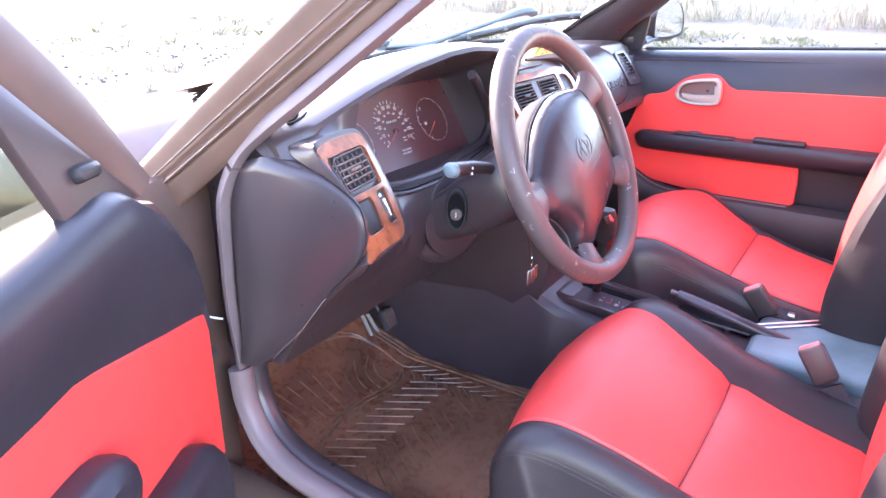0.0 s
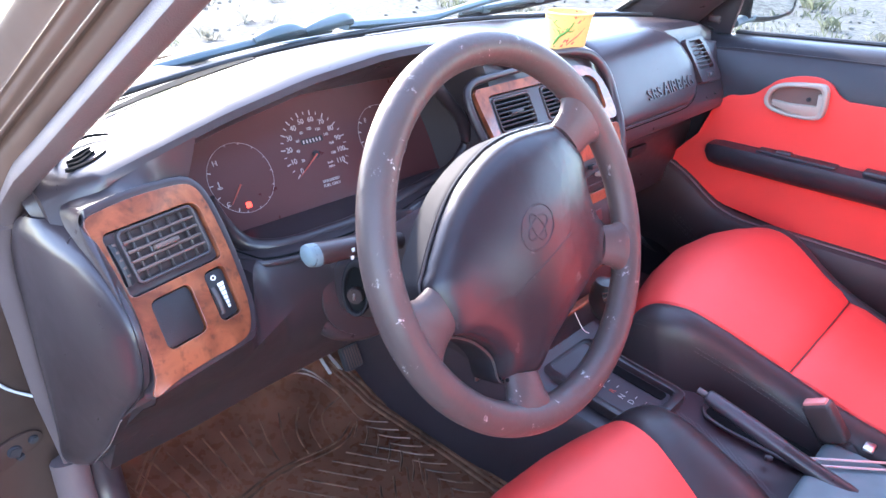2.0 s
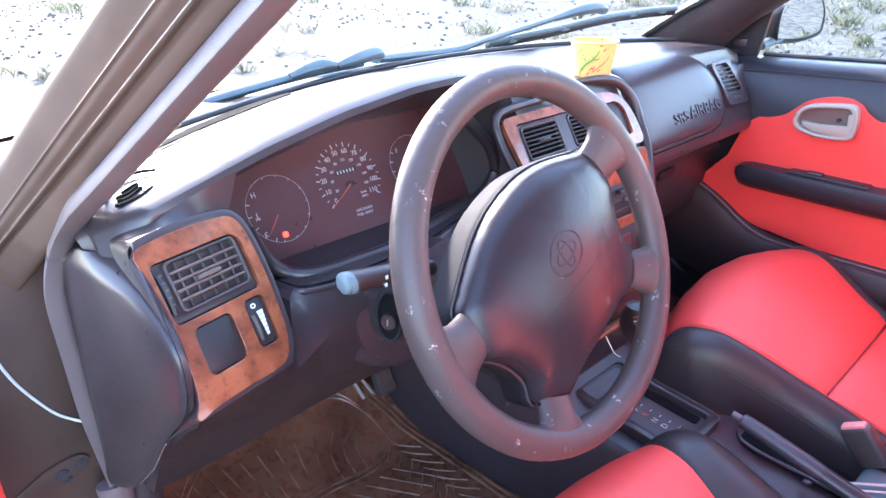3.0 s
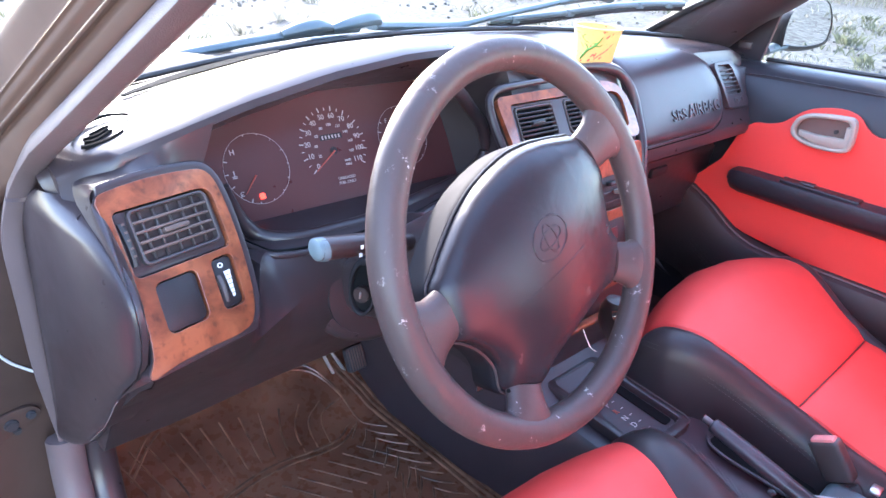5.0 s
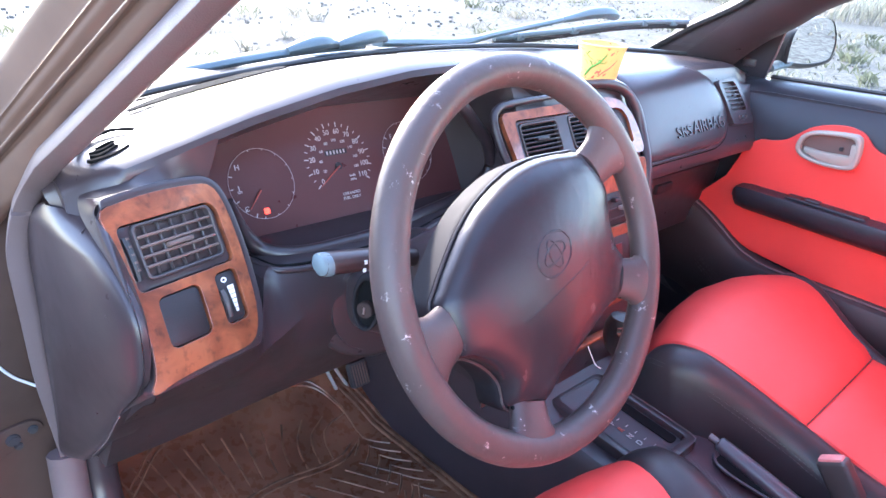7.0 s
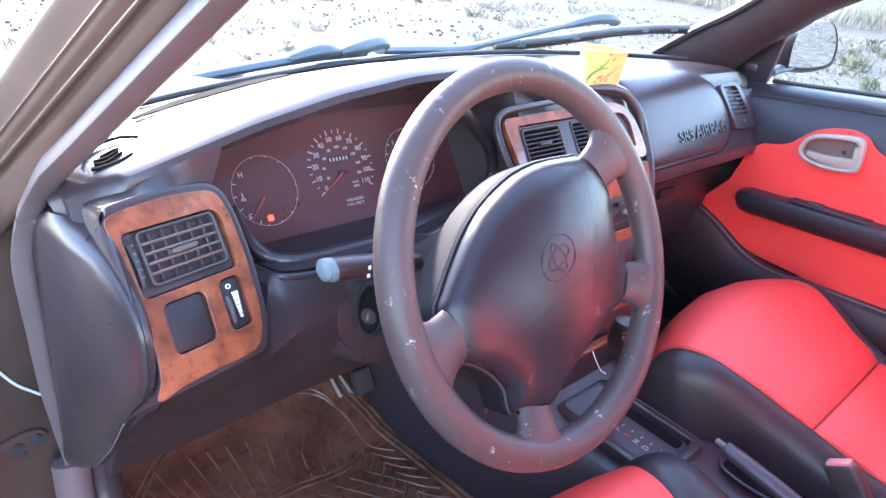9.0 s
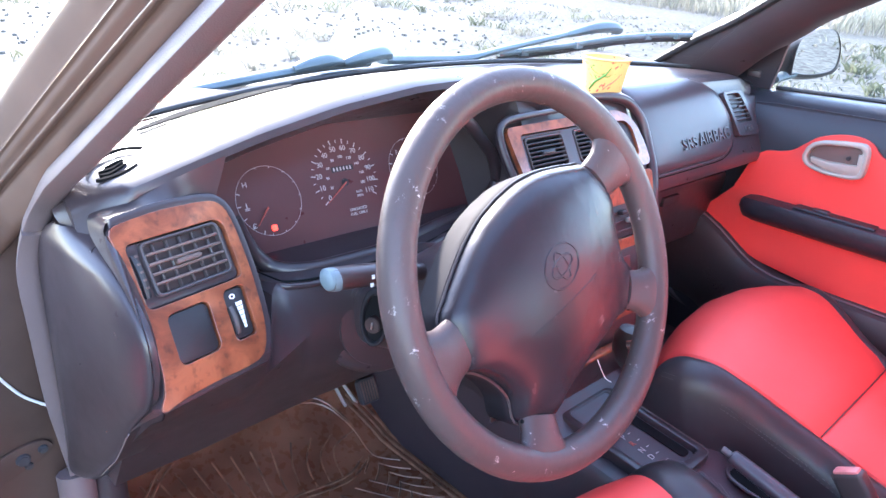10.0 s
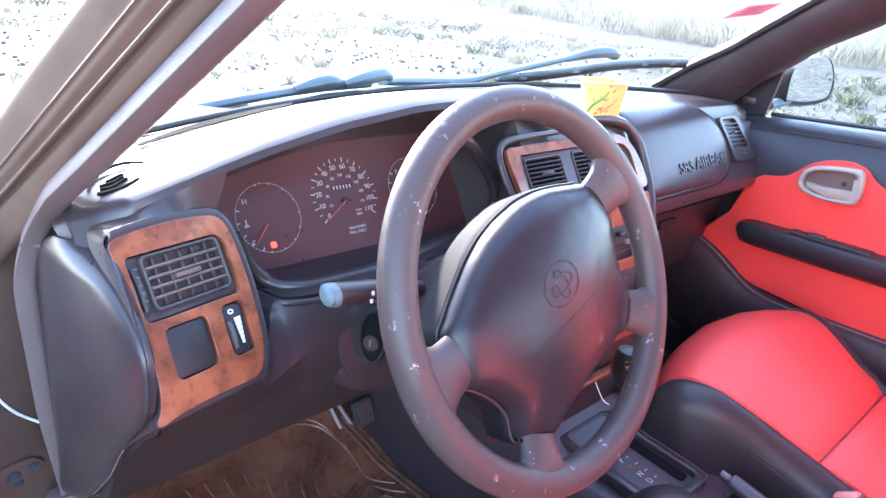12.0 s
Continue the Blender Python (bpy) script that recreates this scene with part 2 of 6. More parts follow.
def rrect(u0, v0, u1, v1, r, n=5):
    """A rounded rectangle, counter-clockwise; r one radius or four (lower left, lower right, upper right, upper left)."""
    rs = r if hasattr(r, "__len__") else [r] * 4
    out = []
    for (cu, cv, su, sv), rad, a0 in zip(((u0, v0, 1, 1), (u1, v0, -1, 1), (u1, v1, -1, -1), (u0, v1, 1, -1)), rs, (180, 270, 0, 90)):
        for k in range(n + 1):
            a = radians(a0 + 90 * k / n)
            out.append((cu + su * rad + rad * math.cos(a), cv + sv * rad + rad * math.sin(a)))
    return out


def ellipse(u, v, a, b, n=28):
    return [(u + a * math.cos(2 * math.pi * k / n), v + b * math.sin(2 * math.pi * k / n)) for k in range(n)]


def slab(outer, depth, m=None, holes=(), bevel=0.0, base=0.0):
    """A plate with holes: outlines in its own plane, its face at base + depth, its back at base."""
    bm = bmesh.new()
    edges = []
    for loop in (outer, *holes):
        vs = [bm.verts.new((u, v, base)) for u, v in loop]
        edges += [bm.edges.new((vs[i], vs[(i + 1) % len(vs)])) for i in range(len(vs))]
    bmesh.ops.triangle_fill(bm, use_beauty=True, use_dissolve=False, edges=edges)
    bmesh.ops.dissolve_limit(bm, angle_limit=0.01, verts=bm.verts, edges=bm.edges) if not holes else None
    top = bmesh.ops.extrude_face_region(bm, geom=list(bm.faces))
    up = [g for g in top["geom"] if isinstance(g, bmesh.types.BMVert)]
    bmesh.ops.translate(bm, vec=(0, 0, depth), verts=up)
    if bevel:
        bm.normal_update()
        rim = [e for e in bm.edges if len(e.link_faces) == 2 and all(abs(v.co.z - base - depth) < 1e-6 for v in e.verts) and any(abs(f.normal.z) < 0.5 for f in e.link_faces)]
        bmesh.ops.bevel(bm, geom=rim, offset=bevel, segments=2, affect="EDGES", profile=0.5, clamp_overlap=True)
    if m:
        bmesh.ops.transform(bm, matrix=m, verts=bm.verts)
    return bm


def facing(origin, right, normal):
    """A plane's frame: x along right, z along the outward normal."""
    z = Vector(normal).normalized()
    x = (Vector(right) - z * Vector(right).dot(z)).normalized()
    y = z.cross(x)
    return Matrix(((x.x, y.x, z.x, origin[0]), (x.y, y.y, z.y, origin[1]), (x.z, y.z, z.z, origin[2]), (0, 0, 0, 1)))


def lettering(name, words, size, m, mat, parent, depth=0.0003, stretch=1.0):
    """Raised or printed words, centred on the frame m."""
    curve = bpy.data.curves.new("words", "FONT")
    curve.body, curve.size, curve.extrude, curve.align_x, curve.align_y = words, size, depth, "CENTER", "CENTER"
    tmp = bpy.data.objects.new("words", curve)
    scene.collection.objects.link(tmp)
    me = bpy.data.meshes.new_from_object(tmp.evaluated_get(bpy.context.evaluated_depsgraph_get()))
    bpy.data.objects.remove(tmp)
    bpy.data.curves.remove(curve)
    me.transform(m @ Matrix.Diagonal((stretch, 1, 1, 1)))
    me.materials.clear()
    me.materials.append(mat)
    me.name = name
    return hang(new(name, me), parent)


# ---- outdoors ----
def sand():
    m = material("dry_soil", (0.068, 0.065, 0.058), 0.95, vary=0.35, scale=16, second=(0.118, 0.114, 0.104), spec=0.1)
    nodes, links = m.node_tree.nodes, m.node_tree.links
    lump = nodes.new("ShaderNodeTexNoise")
    lump.inputs["Scale"].default_value, lump.inputs["Detail"].default_value = 9, 9
    bump = nodes.new("ShaderNodeBump")
    bump.inputs["Strength"].default_value, bump.inputs["Distance"].default_value = 0.45, 0.01
    links.new(nodes["Texture Coordinate"].outputs["Object"], lump.inputs["Vector"])
    links.new(lump.outputs["Fac"], bump.inputs["Height"])
    links.new(bump.outputs["Normal"], nodes["Principled BSDF"].inputs["Normal"])
    return m


SOIL = sand()
STRAW = material("dry_grass", (0.16, 0.153, 0.122), 0.9, vary=0.25, scale=2.0, second=(0.22, 0.212, 0.175))
GREEN = material("green_grass", (0.085, 0.094, 0.06), 0.9, vary=0.25, scale=2.0, second=(0.12, 0.127, 0.085))


def let_through(m, share):
    """Thin blades and paper pass some light on."""
    nodes, links = m.node_tree.nodes, m.node_tree.links
    thin, mix = nodes.new("ShaderNodeBsdfTranslucent"), nodes.new("ShaderNodeMixShader")
    mix.inputs[0].default_value = share
    links.new(nodes["Color Ramp"].outputs["Color"], thin.inputs["Color"])
    links.new(nodes["Principled BSDF"].outputs[0], mix.inputs[1])
    links.new(thin.outputs[0], mix.inputs[2])
    links.new(mix.outputs[0], nodes["Material Output"].inputs["Surface"])


let_through(STRAW, 0.5)
let_through(GREEN, 0.5)
rng = random.Random(4)
bm = bmesh.new()
coords = [-600, -200, -80, -40, -20] + [-12 + k * 1.0 for k in range(37)] + [32, 45, 80, 200, 600]
grid = [[bm.verts.new((x, y, 0.0 if abs(x) > 30 or abs(y) > 30 or math.hypot(x, y) < 4 else 0.05 * noise.noise((x * 0.4, y * 0.4, 0)) - 0.02)) for y in coords] for x in coords]
for i in range(len(coords) - 1):
    for j in range(len(coords) - 1):
        bm.faces.new((grid[i][j], grid[i + 1][j], grid[i + 1][j + 1], grid[i][j + 1]))
tagged(part("ground", bm, SOIL), "pale dry sandy ground with scattered weeds", "ground", kind="structure")


def blades(name, spots, mat, label, bend=(0.1, 0.5)):
    """Grass: thin bent blades round each spot (x, y, height, spread, count)."""
    verts, faces = [], []
    for x, y, h, s, n in spots:
        for _ in range(n):
            a, d = rng.uniform(0, 6.28), s * math.sqrt(rng.random())
            px, py, hh = x + d * math.cos(a), y + d * math.sin(a), h * rng.uniform(0.5, 1.15)
            w, lean, b = 0.006 + 0.006 * hh, hh * rng.uniform(*bend), rng.uniform(0, 6.28)
            cx, cy, k = math.cos(b), math.sin(b), len(verts)
            verts += [(px - w * cy, py + w * cx, -0.03), (px + w * cy, py - w * cx, -0.03), (px + lean * 0.35 * cx, py + lean * 0.35 * cy, hh * 0.6), (px + lean * cx, py + lean * cy, hh)]
            faces += [(k, k + 1, k + 2), (k + 1, k + 3, k + 2)]
    me = bpy.data.meshes.new(name)
    me.from_pydata(verts, [], faces)
    me.materials.append(mat)
    return tagged(new(name, me), label, "grass", kind="stuff")


def verge(u):
    """The edge of the tall grass: it runs forward from beside the car and slants away to the right."""
    return Vector((lerp([(-0.5, 17), (0, 17.5), (0.2, 18), (0.4, 20), (0.6, 21.5), (0.8, 26), (1, 30)], u), lerp([(-0.5, -6), (0, 3.5), (0.2, 7.5), (0.4, 11), (0.6, 15), (0.8, 22.5), (1, 32)], u), 0))


tall = []
for _ in range(420):
    p = verge(rng.uniform(-0.4, 1)) + Vector((1, 0.2, 0)) * rng.uniform(0, 1) ** 1.4 * 9
    tall.append((p.x, p.y, rng.uniform(0.25, 0.75), 0.6, 14))
blades("tall_grass", tall, STRAW, "tall pale dry grass at the edge of the field")
low = []
for _ in range(420):
    x, y = rng.uniform(-9, 15), rng.uniform(2.5, 18)
    if y < 3.0 and abs(x) < 2.0 or noise.noise((x * 0.35, y * 0.35, 3)) < -0.05:
        continue
    low.append((x, y, rng.uniform(0.05, 0.16), rng.uniform(0.08, 0.3), 22))
for _ in range(160):
    low.append((rng.uniform(2.5, 14), rng.uniform(-6, 3), rng.uniform(0.05, 0.14), rng.uniform(0.1, 0.3), 22))
blades("weeds", low[::2], STRAW, "low straw-coloured weeds scattered over the soil", (0.5, 1.6))
blades("grass_tufts", low[1::2], GREEN, "small green grass tufts scattered over the soil", (0.4, 1.3))
bush = [(rng.uniform(-60, 70), rng.uniform(42, 60), rng.uniform(0.5, 1.2), 1.8, 50) for _ in range(120)]
blades("far_grass", bush, STRAW, "distant pale grass beyond the bare ground")
verts, faces = [], []
for k in range(4200):                                   # clods gather in patches
    x, y, h = (rng.uniform(-6, 16), rng.uniform(2.6, 15), 0) if k % 4 else (rng.uniform(2.2, 15), rng.uniform(-5, 3.5), 0)
    if noise.noise((x * 0.55, y * 0.55, 7)) < rng.uniform(-0.5, 0.35):
        continue
    r, n = rng.uniform(0.008, 0.032), len(verts)
    for dx, dy, dz in ((1, 0, 0), (0, 1, 0), (-1, 0, 0), (0, -1, 0), (0.6, 0.6, 0.5), (-0.6, 0.6, 0.6), (-0.5, -0.6, 0.5), (0.6, -0.5, 0.6)):
        verts.append((x + r * (dx + rng.uniform(-0.35, 0.35)), y + r * (dy + rng.uniform(-0.35, 0.35)), 0.004 * (dz > 0) + r * dz * rng.uniform(0.3, 0.7) - 0.015 * (dz == 0)))
    faces += [(n, n + 1, n + 4), (n + 1, n + 5, n + 4), (n + 1, n + 2, n + 5), (n + 2, n + 6, n + 5), (n + 2, n + 3, n + 6), (n + 3, n + 7, n + 6), (n + 3, n, n + 7), (n, n + 4, n + 7), (n + 4, n + 5, n + 6), (n + 4, n + 6, n + 7)]
me = bpy.data.meshes.new("soil_clods")
me.from_pydata(verts, [], faces)
me.materials.append(SOIL)
me.shade_smooth()
tagged(new("soil_clods", me), "small dry clods of earth lying on the ground", "soil", kind="stuff")

# ---- car body ----
car = thing("car_body", "dark painted saloon car body standing on dry ground", "car body")


def glass_base(x):
    return 0.515 - 0.35 * x * x


def bonnet_z(x, y):
    return 0.945 - 0.03 * (x / 0.7) ** 2 - 0.2 * (y - 0.63)


def strip(name, line, mat, label, ends, bend=()):
    """A pillar moulding: a cross-section (across, outward) carried along the pillar, its foot turning down (core, turn, size)."""
    rows = []
    core = (sum(a for a, b in line) / len(line), sum(b for a, b in line) / len(line))
    w, n = Vector((-0.49, 0.44, 0.75)), Vector((-0.846, -0.451, -0.285))
    down = Vector((-0.21, 0.774, -0.598)).rotation_difference(Vector((0.06, 0.1, -1)))
    for c, f, size in bend:
        q = Matrix.Identity(3).to_quaternion().slerp(down, f)
        pts = [Vector(c) + q @ (w * (a - core[0]) + n * (b - core[1])) * size for a, b in line]
        rows.append(smooth_path(pts + pts[:1], 4)[:-1])
    for y, grow in ends:
        s = (0.3 - y) / 0.4
        p = Vector((-0.695 + 0.109 * s, y, 0.886 + 0.309 * s))
        taper = lerp([(0.0, 1), (0.25, 0.9), (0.35, 0.75), (0.45, 0.6)], y)          # the outer edge draws in towards the wing
        tuck = lerp([(0.2, 0), (0.3, 0.014), (0.45, 0.02)], y) if ends[0][0] > 0.3 else 0     # the inner edge runs in behind the trim
        pts = [p + w * (core[0] + (min(a, 0.05) + max(0, a - 0.05) * taper - (tuck if a < 0.03 else 0) - core[0]) * grow) + n * (core[1] + (b - core[1]) * grow) for a, b in line]
        rows.append(smooth_path(pts + pts[:1], 4)[:-1])
    return part(name, loft(rows, close_v=True, cap=True), mat, car, label)


RIDGED = [(0, -0.01), (0.001, -0.003), (0.006, 0.0045), (0.0115, 0.0105), (0.0135, 0.0105), (0.018, 0.006), (0.0235, -0.003), (0.022, -0.014), (0.012, -0.02), (0.003, -0.018)]
foot = smooth_path([(-0.6807, 0.374, 0.528), (-0.6807, 0.374, 0.536), (-0.6875, 0.3705, 0.6), (-0.694, 0.367, 0.661), (-0.6974, 0.36, 0.7367), (-0.7007, 0.35, 0.8068), (-0.6985, 0.342, 0.8396), (-0.6926, 0.325, 0.8741), (-0.6868, 0.302, 0.902), (-0.683, 0.2576, 0.935)], 6)
foot = [(c, lerp([(0.528, 1), (0.8, 0.95), (0.8535, 0.62), (0.8741, 0.42), (0.902, 0.16), (0.935, 0.0)], c.z), lerp([(0.528, 0.72), (0.75, 0.78), (0.853, 0.85), (0.9, 0.92), (0.935, 1)], c.z)) for c in foot]
strip("pillar_trim", RIDGED, TRIM, "grey plastic windscreen pillar trim with a soft ridge", tuple((0.2 - 0.1 * k, 1) for k in range(7)), [f for f in foot if f[0].z > 0.872])
strip("door_seal", RIDGED, TRIM, "grey rubber door seal with a soft ridge", (), [(c, f, size * 0.97) for c, f, size in foot if c.z < 0.8735])
strip("pillar_panel", [(0.022, -0.02), (0.024, -0.007), (0.034, -0.005), (0.041, -0.008), (0.0425, -0.002), (0.0455, -0.002), (0.047, -0.01), (0.055, -0.008), (0.06, -0.009), (0.0625, -0.0075), (0.065, -0.0085), (0.08, -0.011), (0.09, -0.014), (0.096, -0.02), (0.097, -0.028), (0.088, -0.038), (0.03, -0.04)], PAINT, "dark glossy painted windscreen pillar", ((0.47, 0.96), (0.44, 1), (0.4, 1), (0.35, 1)) + tuple((0.3 - 0.1 * k, 1) for k in range(8)))
# far pillar: from the glass edge to the door edge
fore = smooth_path([(0.632, 0.515, 0.912), (0.62, 0.469, 0.942), (0.598, 0.371, 1.004), (0.582, 0.289, 1.05), (0.566, 0.22, 1.096), (0.545, 0.08, 1.19), (0.53, -0.1, 1.3), (0.525, -0.25, 1.375)], 4)
aft = smooth_path([(0.705, 0.375, 0.87), (0.69, 0.336, 0.908), (0.662, 0.255, 0.984), (0.645, 0.187, 1.03), (0.63, 0.13, 1.073), (0.615, 0.05, 1.115), (0.585, -0.12, 1.22), (0.56, -0.3, 1.315)], 4)
rows, skin = [], []
for k, (f, r) in enumerate(zip(fore, aft)):
    along = fore[min(k + 1, len(fore) - 1)] - fore[max(k - 1, 0)]
    n = (r - f).cross(along).normalized()
    n = n if n.x < 0 else -n
    rows.append([f, f.lerp(r, 0.08) + n * 0.01, f.lerp(r, 0.3) + n * 0.022, f.lerp(r, 0.6) + n * 0.024, f.lerp(r, 0.9) + n * 0.014, r, r - n * 0.01, f - n * 0.012])
    skin.append([f - n * 0.014, r - n * 0.012, r - n * 0.03 + Vector((0.02, 0, 0)), f.lerp(r, 0.5) - n * 0.05, f - n * 0.03])
part("pillar_trim", loft(rows, close_v=True, cap=True), DASH, car, "dark grey plastic windscreen pillar trim")
part("pillar_panel", loft(skin, close_v=True, cap=True), PAINT, car)
part("screen_seal", sweep([p + Vector((-0.004, 0.006, 0.002)) for p in fore], 0.009, 8), BLACK, car, "black windscreen edge seal")
for side in (-1, 1):
    # rubber seal down the front of the door opening and along the sill
    if side > 0:
        pts = smooth_path([(0.7085, 0.3455, 0.848), (0.7065, 0.347, 0.815), (0.699, 0.355, 0.75), (0.688, 0.37, 0.6), (0.684, 0.374, 0.53)], 5)
        part("door_seal", sweep(pts, 0.0125, 14, 0.9), RUBBER, car, "dark rubber door seal")
    pts = smooth_path([(side * 0.684, 0.376, 0.545), (side * 0.686, 0.365, 0.48), (side * 0.69, 0.32, 0.42), (side * 0.695, 0.22, 0.395), (side * 0.7, 0.0, 0.388), (side * 0.7, -0.72, 0.388)], 6)
    part("sill_seal", sweep(pts, 0.02, 10, 0.8), TRIM if side < 0 else RUBBER, car, "grey plastic sill moulding")
    pts = [p + Vector((side * -0.035, 0.012, -0.006)) for p in pts]
    part("scuff_plate", sweep(pts, 0.022, 10, 0.9), DASH, car, "dark plastic scuff plate inside the sill")
    part("sill", box((0.1, 1.3, 0.16), (side * 0.745, -0.16, 0.29), 0.02), PAINT, car)
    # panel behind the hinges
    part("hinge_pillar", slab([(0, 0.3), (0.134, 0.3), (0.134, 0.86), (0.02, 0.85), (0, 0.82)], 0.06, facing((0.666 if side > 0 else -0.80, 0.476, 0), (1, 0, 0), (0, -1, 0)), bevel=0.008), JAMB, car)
    # front wing and the side behind the doors
    rows = []
    for y in (0.435, 0.44, 0.45, 0.5, 0.56, 0.63, 0.9, 1.2, 1.5, 1.68):
        top = min(bonnet_z(0.69, max(y, 0.56)) - 0.004, lerp([(0.4, 0.815), (0.42, 0.835), (0.45, 0.86), (0.5, 0.9), (0.56, 0.94), (0.6, 1)], y))
        inner = 0.57 if y < 0.64 else 0.687
        rows.append([(side * x, y, z) for x, z in ((inner, top + 0.004), (0.7, top), (0.745, top - 0.008), (0.785, top - 0.05), (0.82, top - 0.14), (0.835, 0.6), (0.82, 0.38), (0.79, 0.24))])
    rows = [[(side * 0.68, 0.435, z) for z in (0.8, 0.78, 0.76, 0.72, 0.66, 0.5, 0.38, 0.24)]] + rows
    part("front_wing", loft(rows), PAINT, car, "dark glossy front wing")
    rows = [[(side * x, y, z) for x, z in ((0.57, 1.33), (0.63, 1.2), (0.72, 0.99), (0.79, 0.93), (0.83, 0.75), (0.83, 0.5), (0.79, 0.22))] for y in (-0.73, -0.84)]
    part("door_pillar", loft(rows), PAINT, car)
    rows = [[(side * x, y, z) for x, z in ((0.73, 0.96), (0.79, 0.92), (0.83, 0.75), (0.83, 0.5), (0.79, 0.22))] for y in (-0.84, -1.3, -1.8, -2.3, -2.7)]
    part("rear_side", loft(rows), PAINT, car)
    rows = [[(side * x, y, z) for y, z in ((-1.55, 1.34), (-1.75, 1.3))] for x in (0.55,)] + [[(side * 0.72, y, z) for y, z in ((-1.85, 0.96), (-2.15, 0.96))]]
    part("rear_pillar", loft(rows), PAINT, car)
    rows = [[(side * 0.545, y, 1.355), (side * 0.575, y, 1.34), (side * 0.6, y, 1.3), (side * 0.575, y, 1.3)] for y in (-0.34, -0.8, -1.3, -1.75)]
    part("roof_rail", loft(rows, close_v=True), PAINT, car)

rows = [[(x, y, 1.375 + 0.03 * (1 - (x / 0.56) ** 2) - 0.09 * max(0, (abs(y + 0.95) - 0.35)) ** 2) for x in np.linspace(-0.56, 0.56, 11)] for y in (-0.29, -0.5, -0.8, -1.2, -1.5, -1.78)]
part("roof", loft(rows), PAINT, car, "dark painted roof")
rows = [[(x, y, 1.34 + 0.03 * (1 - (x / 0.56) ** 2)) for x in np.linspace(-0.55, 0.55, 9)] for y in (-0.3, -0.6, -1.0, -1.4, -1.75)]
part("headliner", loft(rows), CLOTH, car, "pale cloth headliner")
rows = [[(x, y, bonnet_z(x, y)) for x in np.linspace(-0.685, 0.685, 15)] for y in (0.63, 0.8, 1.0, 1.25, 1.5, 1.7)]
part("bonnet", loft(rows), PAINT, car, "dark glossy bonnet reflecting the sky")
rows = [[(x, glass_base(x) + d, z) for x in np.linspace(-0.58, 0.58, 17)] for d, z in ((0.006, 0.94), (0.03, 0.944), (0.07, 0.948), (0.11, 0.945), (0.2, 0.9))]
part("scuttle", loft(rows), BLACK, car, "black plastic scuttle panel below the windscreen")
part("bulkhead", box((1.36, 0.02, 0.58), (0, 0.72, 0.55), 0.0), CARPET, car)
part("nose", box((1.5, 0.1, 0.45), (0, 1.7, 0.5), 0.05), PAINT, car)
part("rear_wall", box((1.5, 0.04, 0.74), (0, -1.85, 0.6), 0.0), CARPET, car)
part("boot_lid", box((1.5, 0.9, 0.05), (0, -2.3, 0.95), 0.02), PAINT, car)
part("tail", box((1.56, 0.06, 0.6), (0, -2.72, 0.62), 0.03), PAINT, car)
for sx in (-1, 1):
    for y in (1.05, -1.42):
        turn = Matrix.Translation((sx * 0.73, y, 0.29)) @ Matrix.Rotation(radians(90), 4, "Y")
        wheel = part("road_wheel", disc(0.19, 0.15, (0, 0, 0), 28, turn), STEEL, car)
        ring = [[turn @ Vector((r * math.cos(a), r * math.sin(a), z)) for r, z in ((0.19, -0.08), (0.27, -0.085), (0.29, -0.06), (0.29, 0.06), (0.27, 0.085), (0.19, 0.08))] for a in np.linspace(0, 2 * math.pi, 33)[:-1]]
        part("tyre", loft(ring, close_u=True, close_v=True), TYRE, wheel)

part("screen_base_seal", sweep([(x, glass_base(x) - 0.006, 0.9605 - 0.04 * x * x) for x in np.linspace(-0.6, 0.6, 25)], 0.0045, 8), BLACK, car, "black seal along the foot of the windscreen")
# windscreen: base along the scuttle, top along the roof
rows = []
for k in range(9):
    f = k / 8
    row = []
    for x in np.linspace(-1, 1, 15):
        half = 0.685 + (0.535 - 0.685) * f
        px = x * half
        base, top = glass_base(px) + 0.008, -0.27 - 0.1 * px * px
        row.append((px, base + (top - base) * f + 0.02 * math.sin(math.pi * f), 0.957 - 0.035 * px * px * (1 - f) + 0.41 * f + 0.02 * math.sin(math.pi * f) - 0.02 * f * x * x))
    rows.append(row)
shield = part("windscreen", loft(rows), GLASS, car, "clear curved windscreen")
shield.visible_shadow = False

# floor of the cabin
rows = [[(x, y, z + (0.0 if abs(x) < 0.66 else 0.06)) for x in (-0.69, -0.67, -0.65, -0.3, -0.1, 0.1, 0.3, 0.65, 0.67, 0.69)] for y, z in ((-1.84, 0.27), (-0.7, 0.27), (0.3, 0.268), (0.46, 0.275), (0.58, 0.34), (0.7, 0.5), (0.71, 0.7))]
tagged(part("floor", loft(rows), CARPET), "dark carpeted car floor rising towards the pedals", "floor", kind="structure")

# ---- dashboard ----
dash = thing("dashboard", "dark blue-grey plastic dashboard with burl wood trim and slatted vents", "dashboard", (0, 0.4, 0.55))
BROW = [(-0.70, 0.905), (-0.655, 0.925), (-0.59, 0.943), (-0.508, 0.965), (-0.411, 0.985), (-0.304, 0.998), (-0.233, 1.0), (-0.16, 0.994), (-0.11, 0.982), (-0.07, 0.968), (-0.04, 0.957), (-0.01, 0.951), (0.3, 0.95), (0.6, 0.945), (0.7, 0.92)]


def face_left(x, z):
    return 0.2 + 0.55 * (z - 0.86) + 0.2 * (x + 0.6)


def face_mid(z):
    return 0.212 + 0.6 * (z - 0.895)


def face_right(z):
    return 0.214 + 0.55 * (z - 0.84)


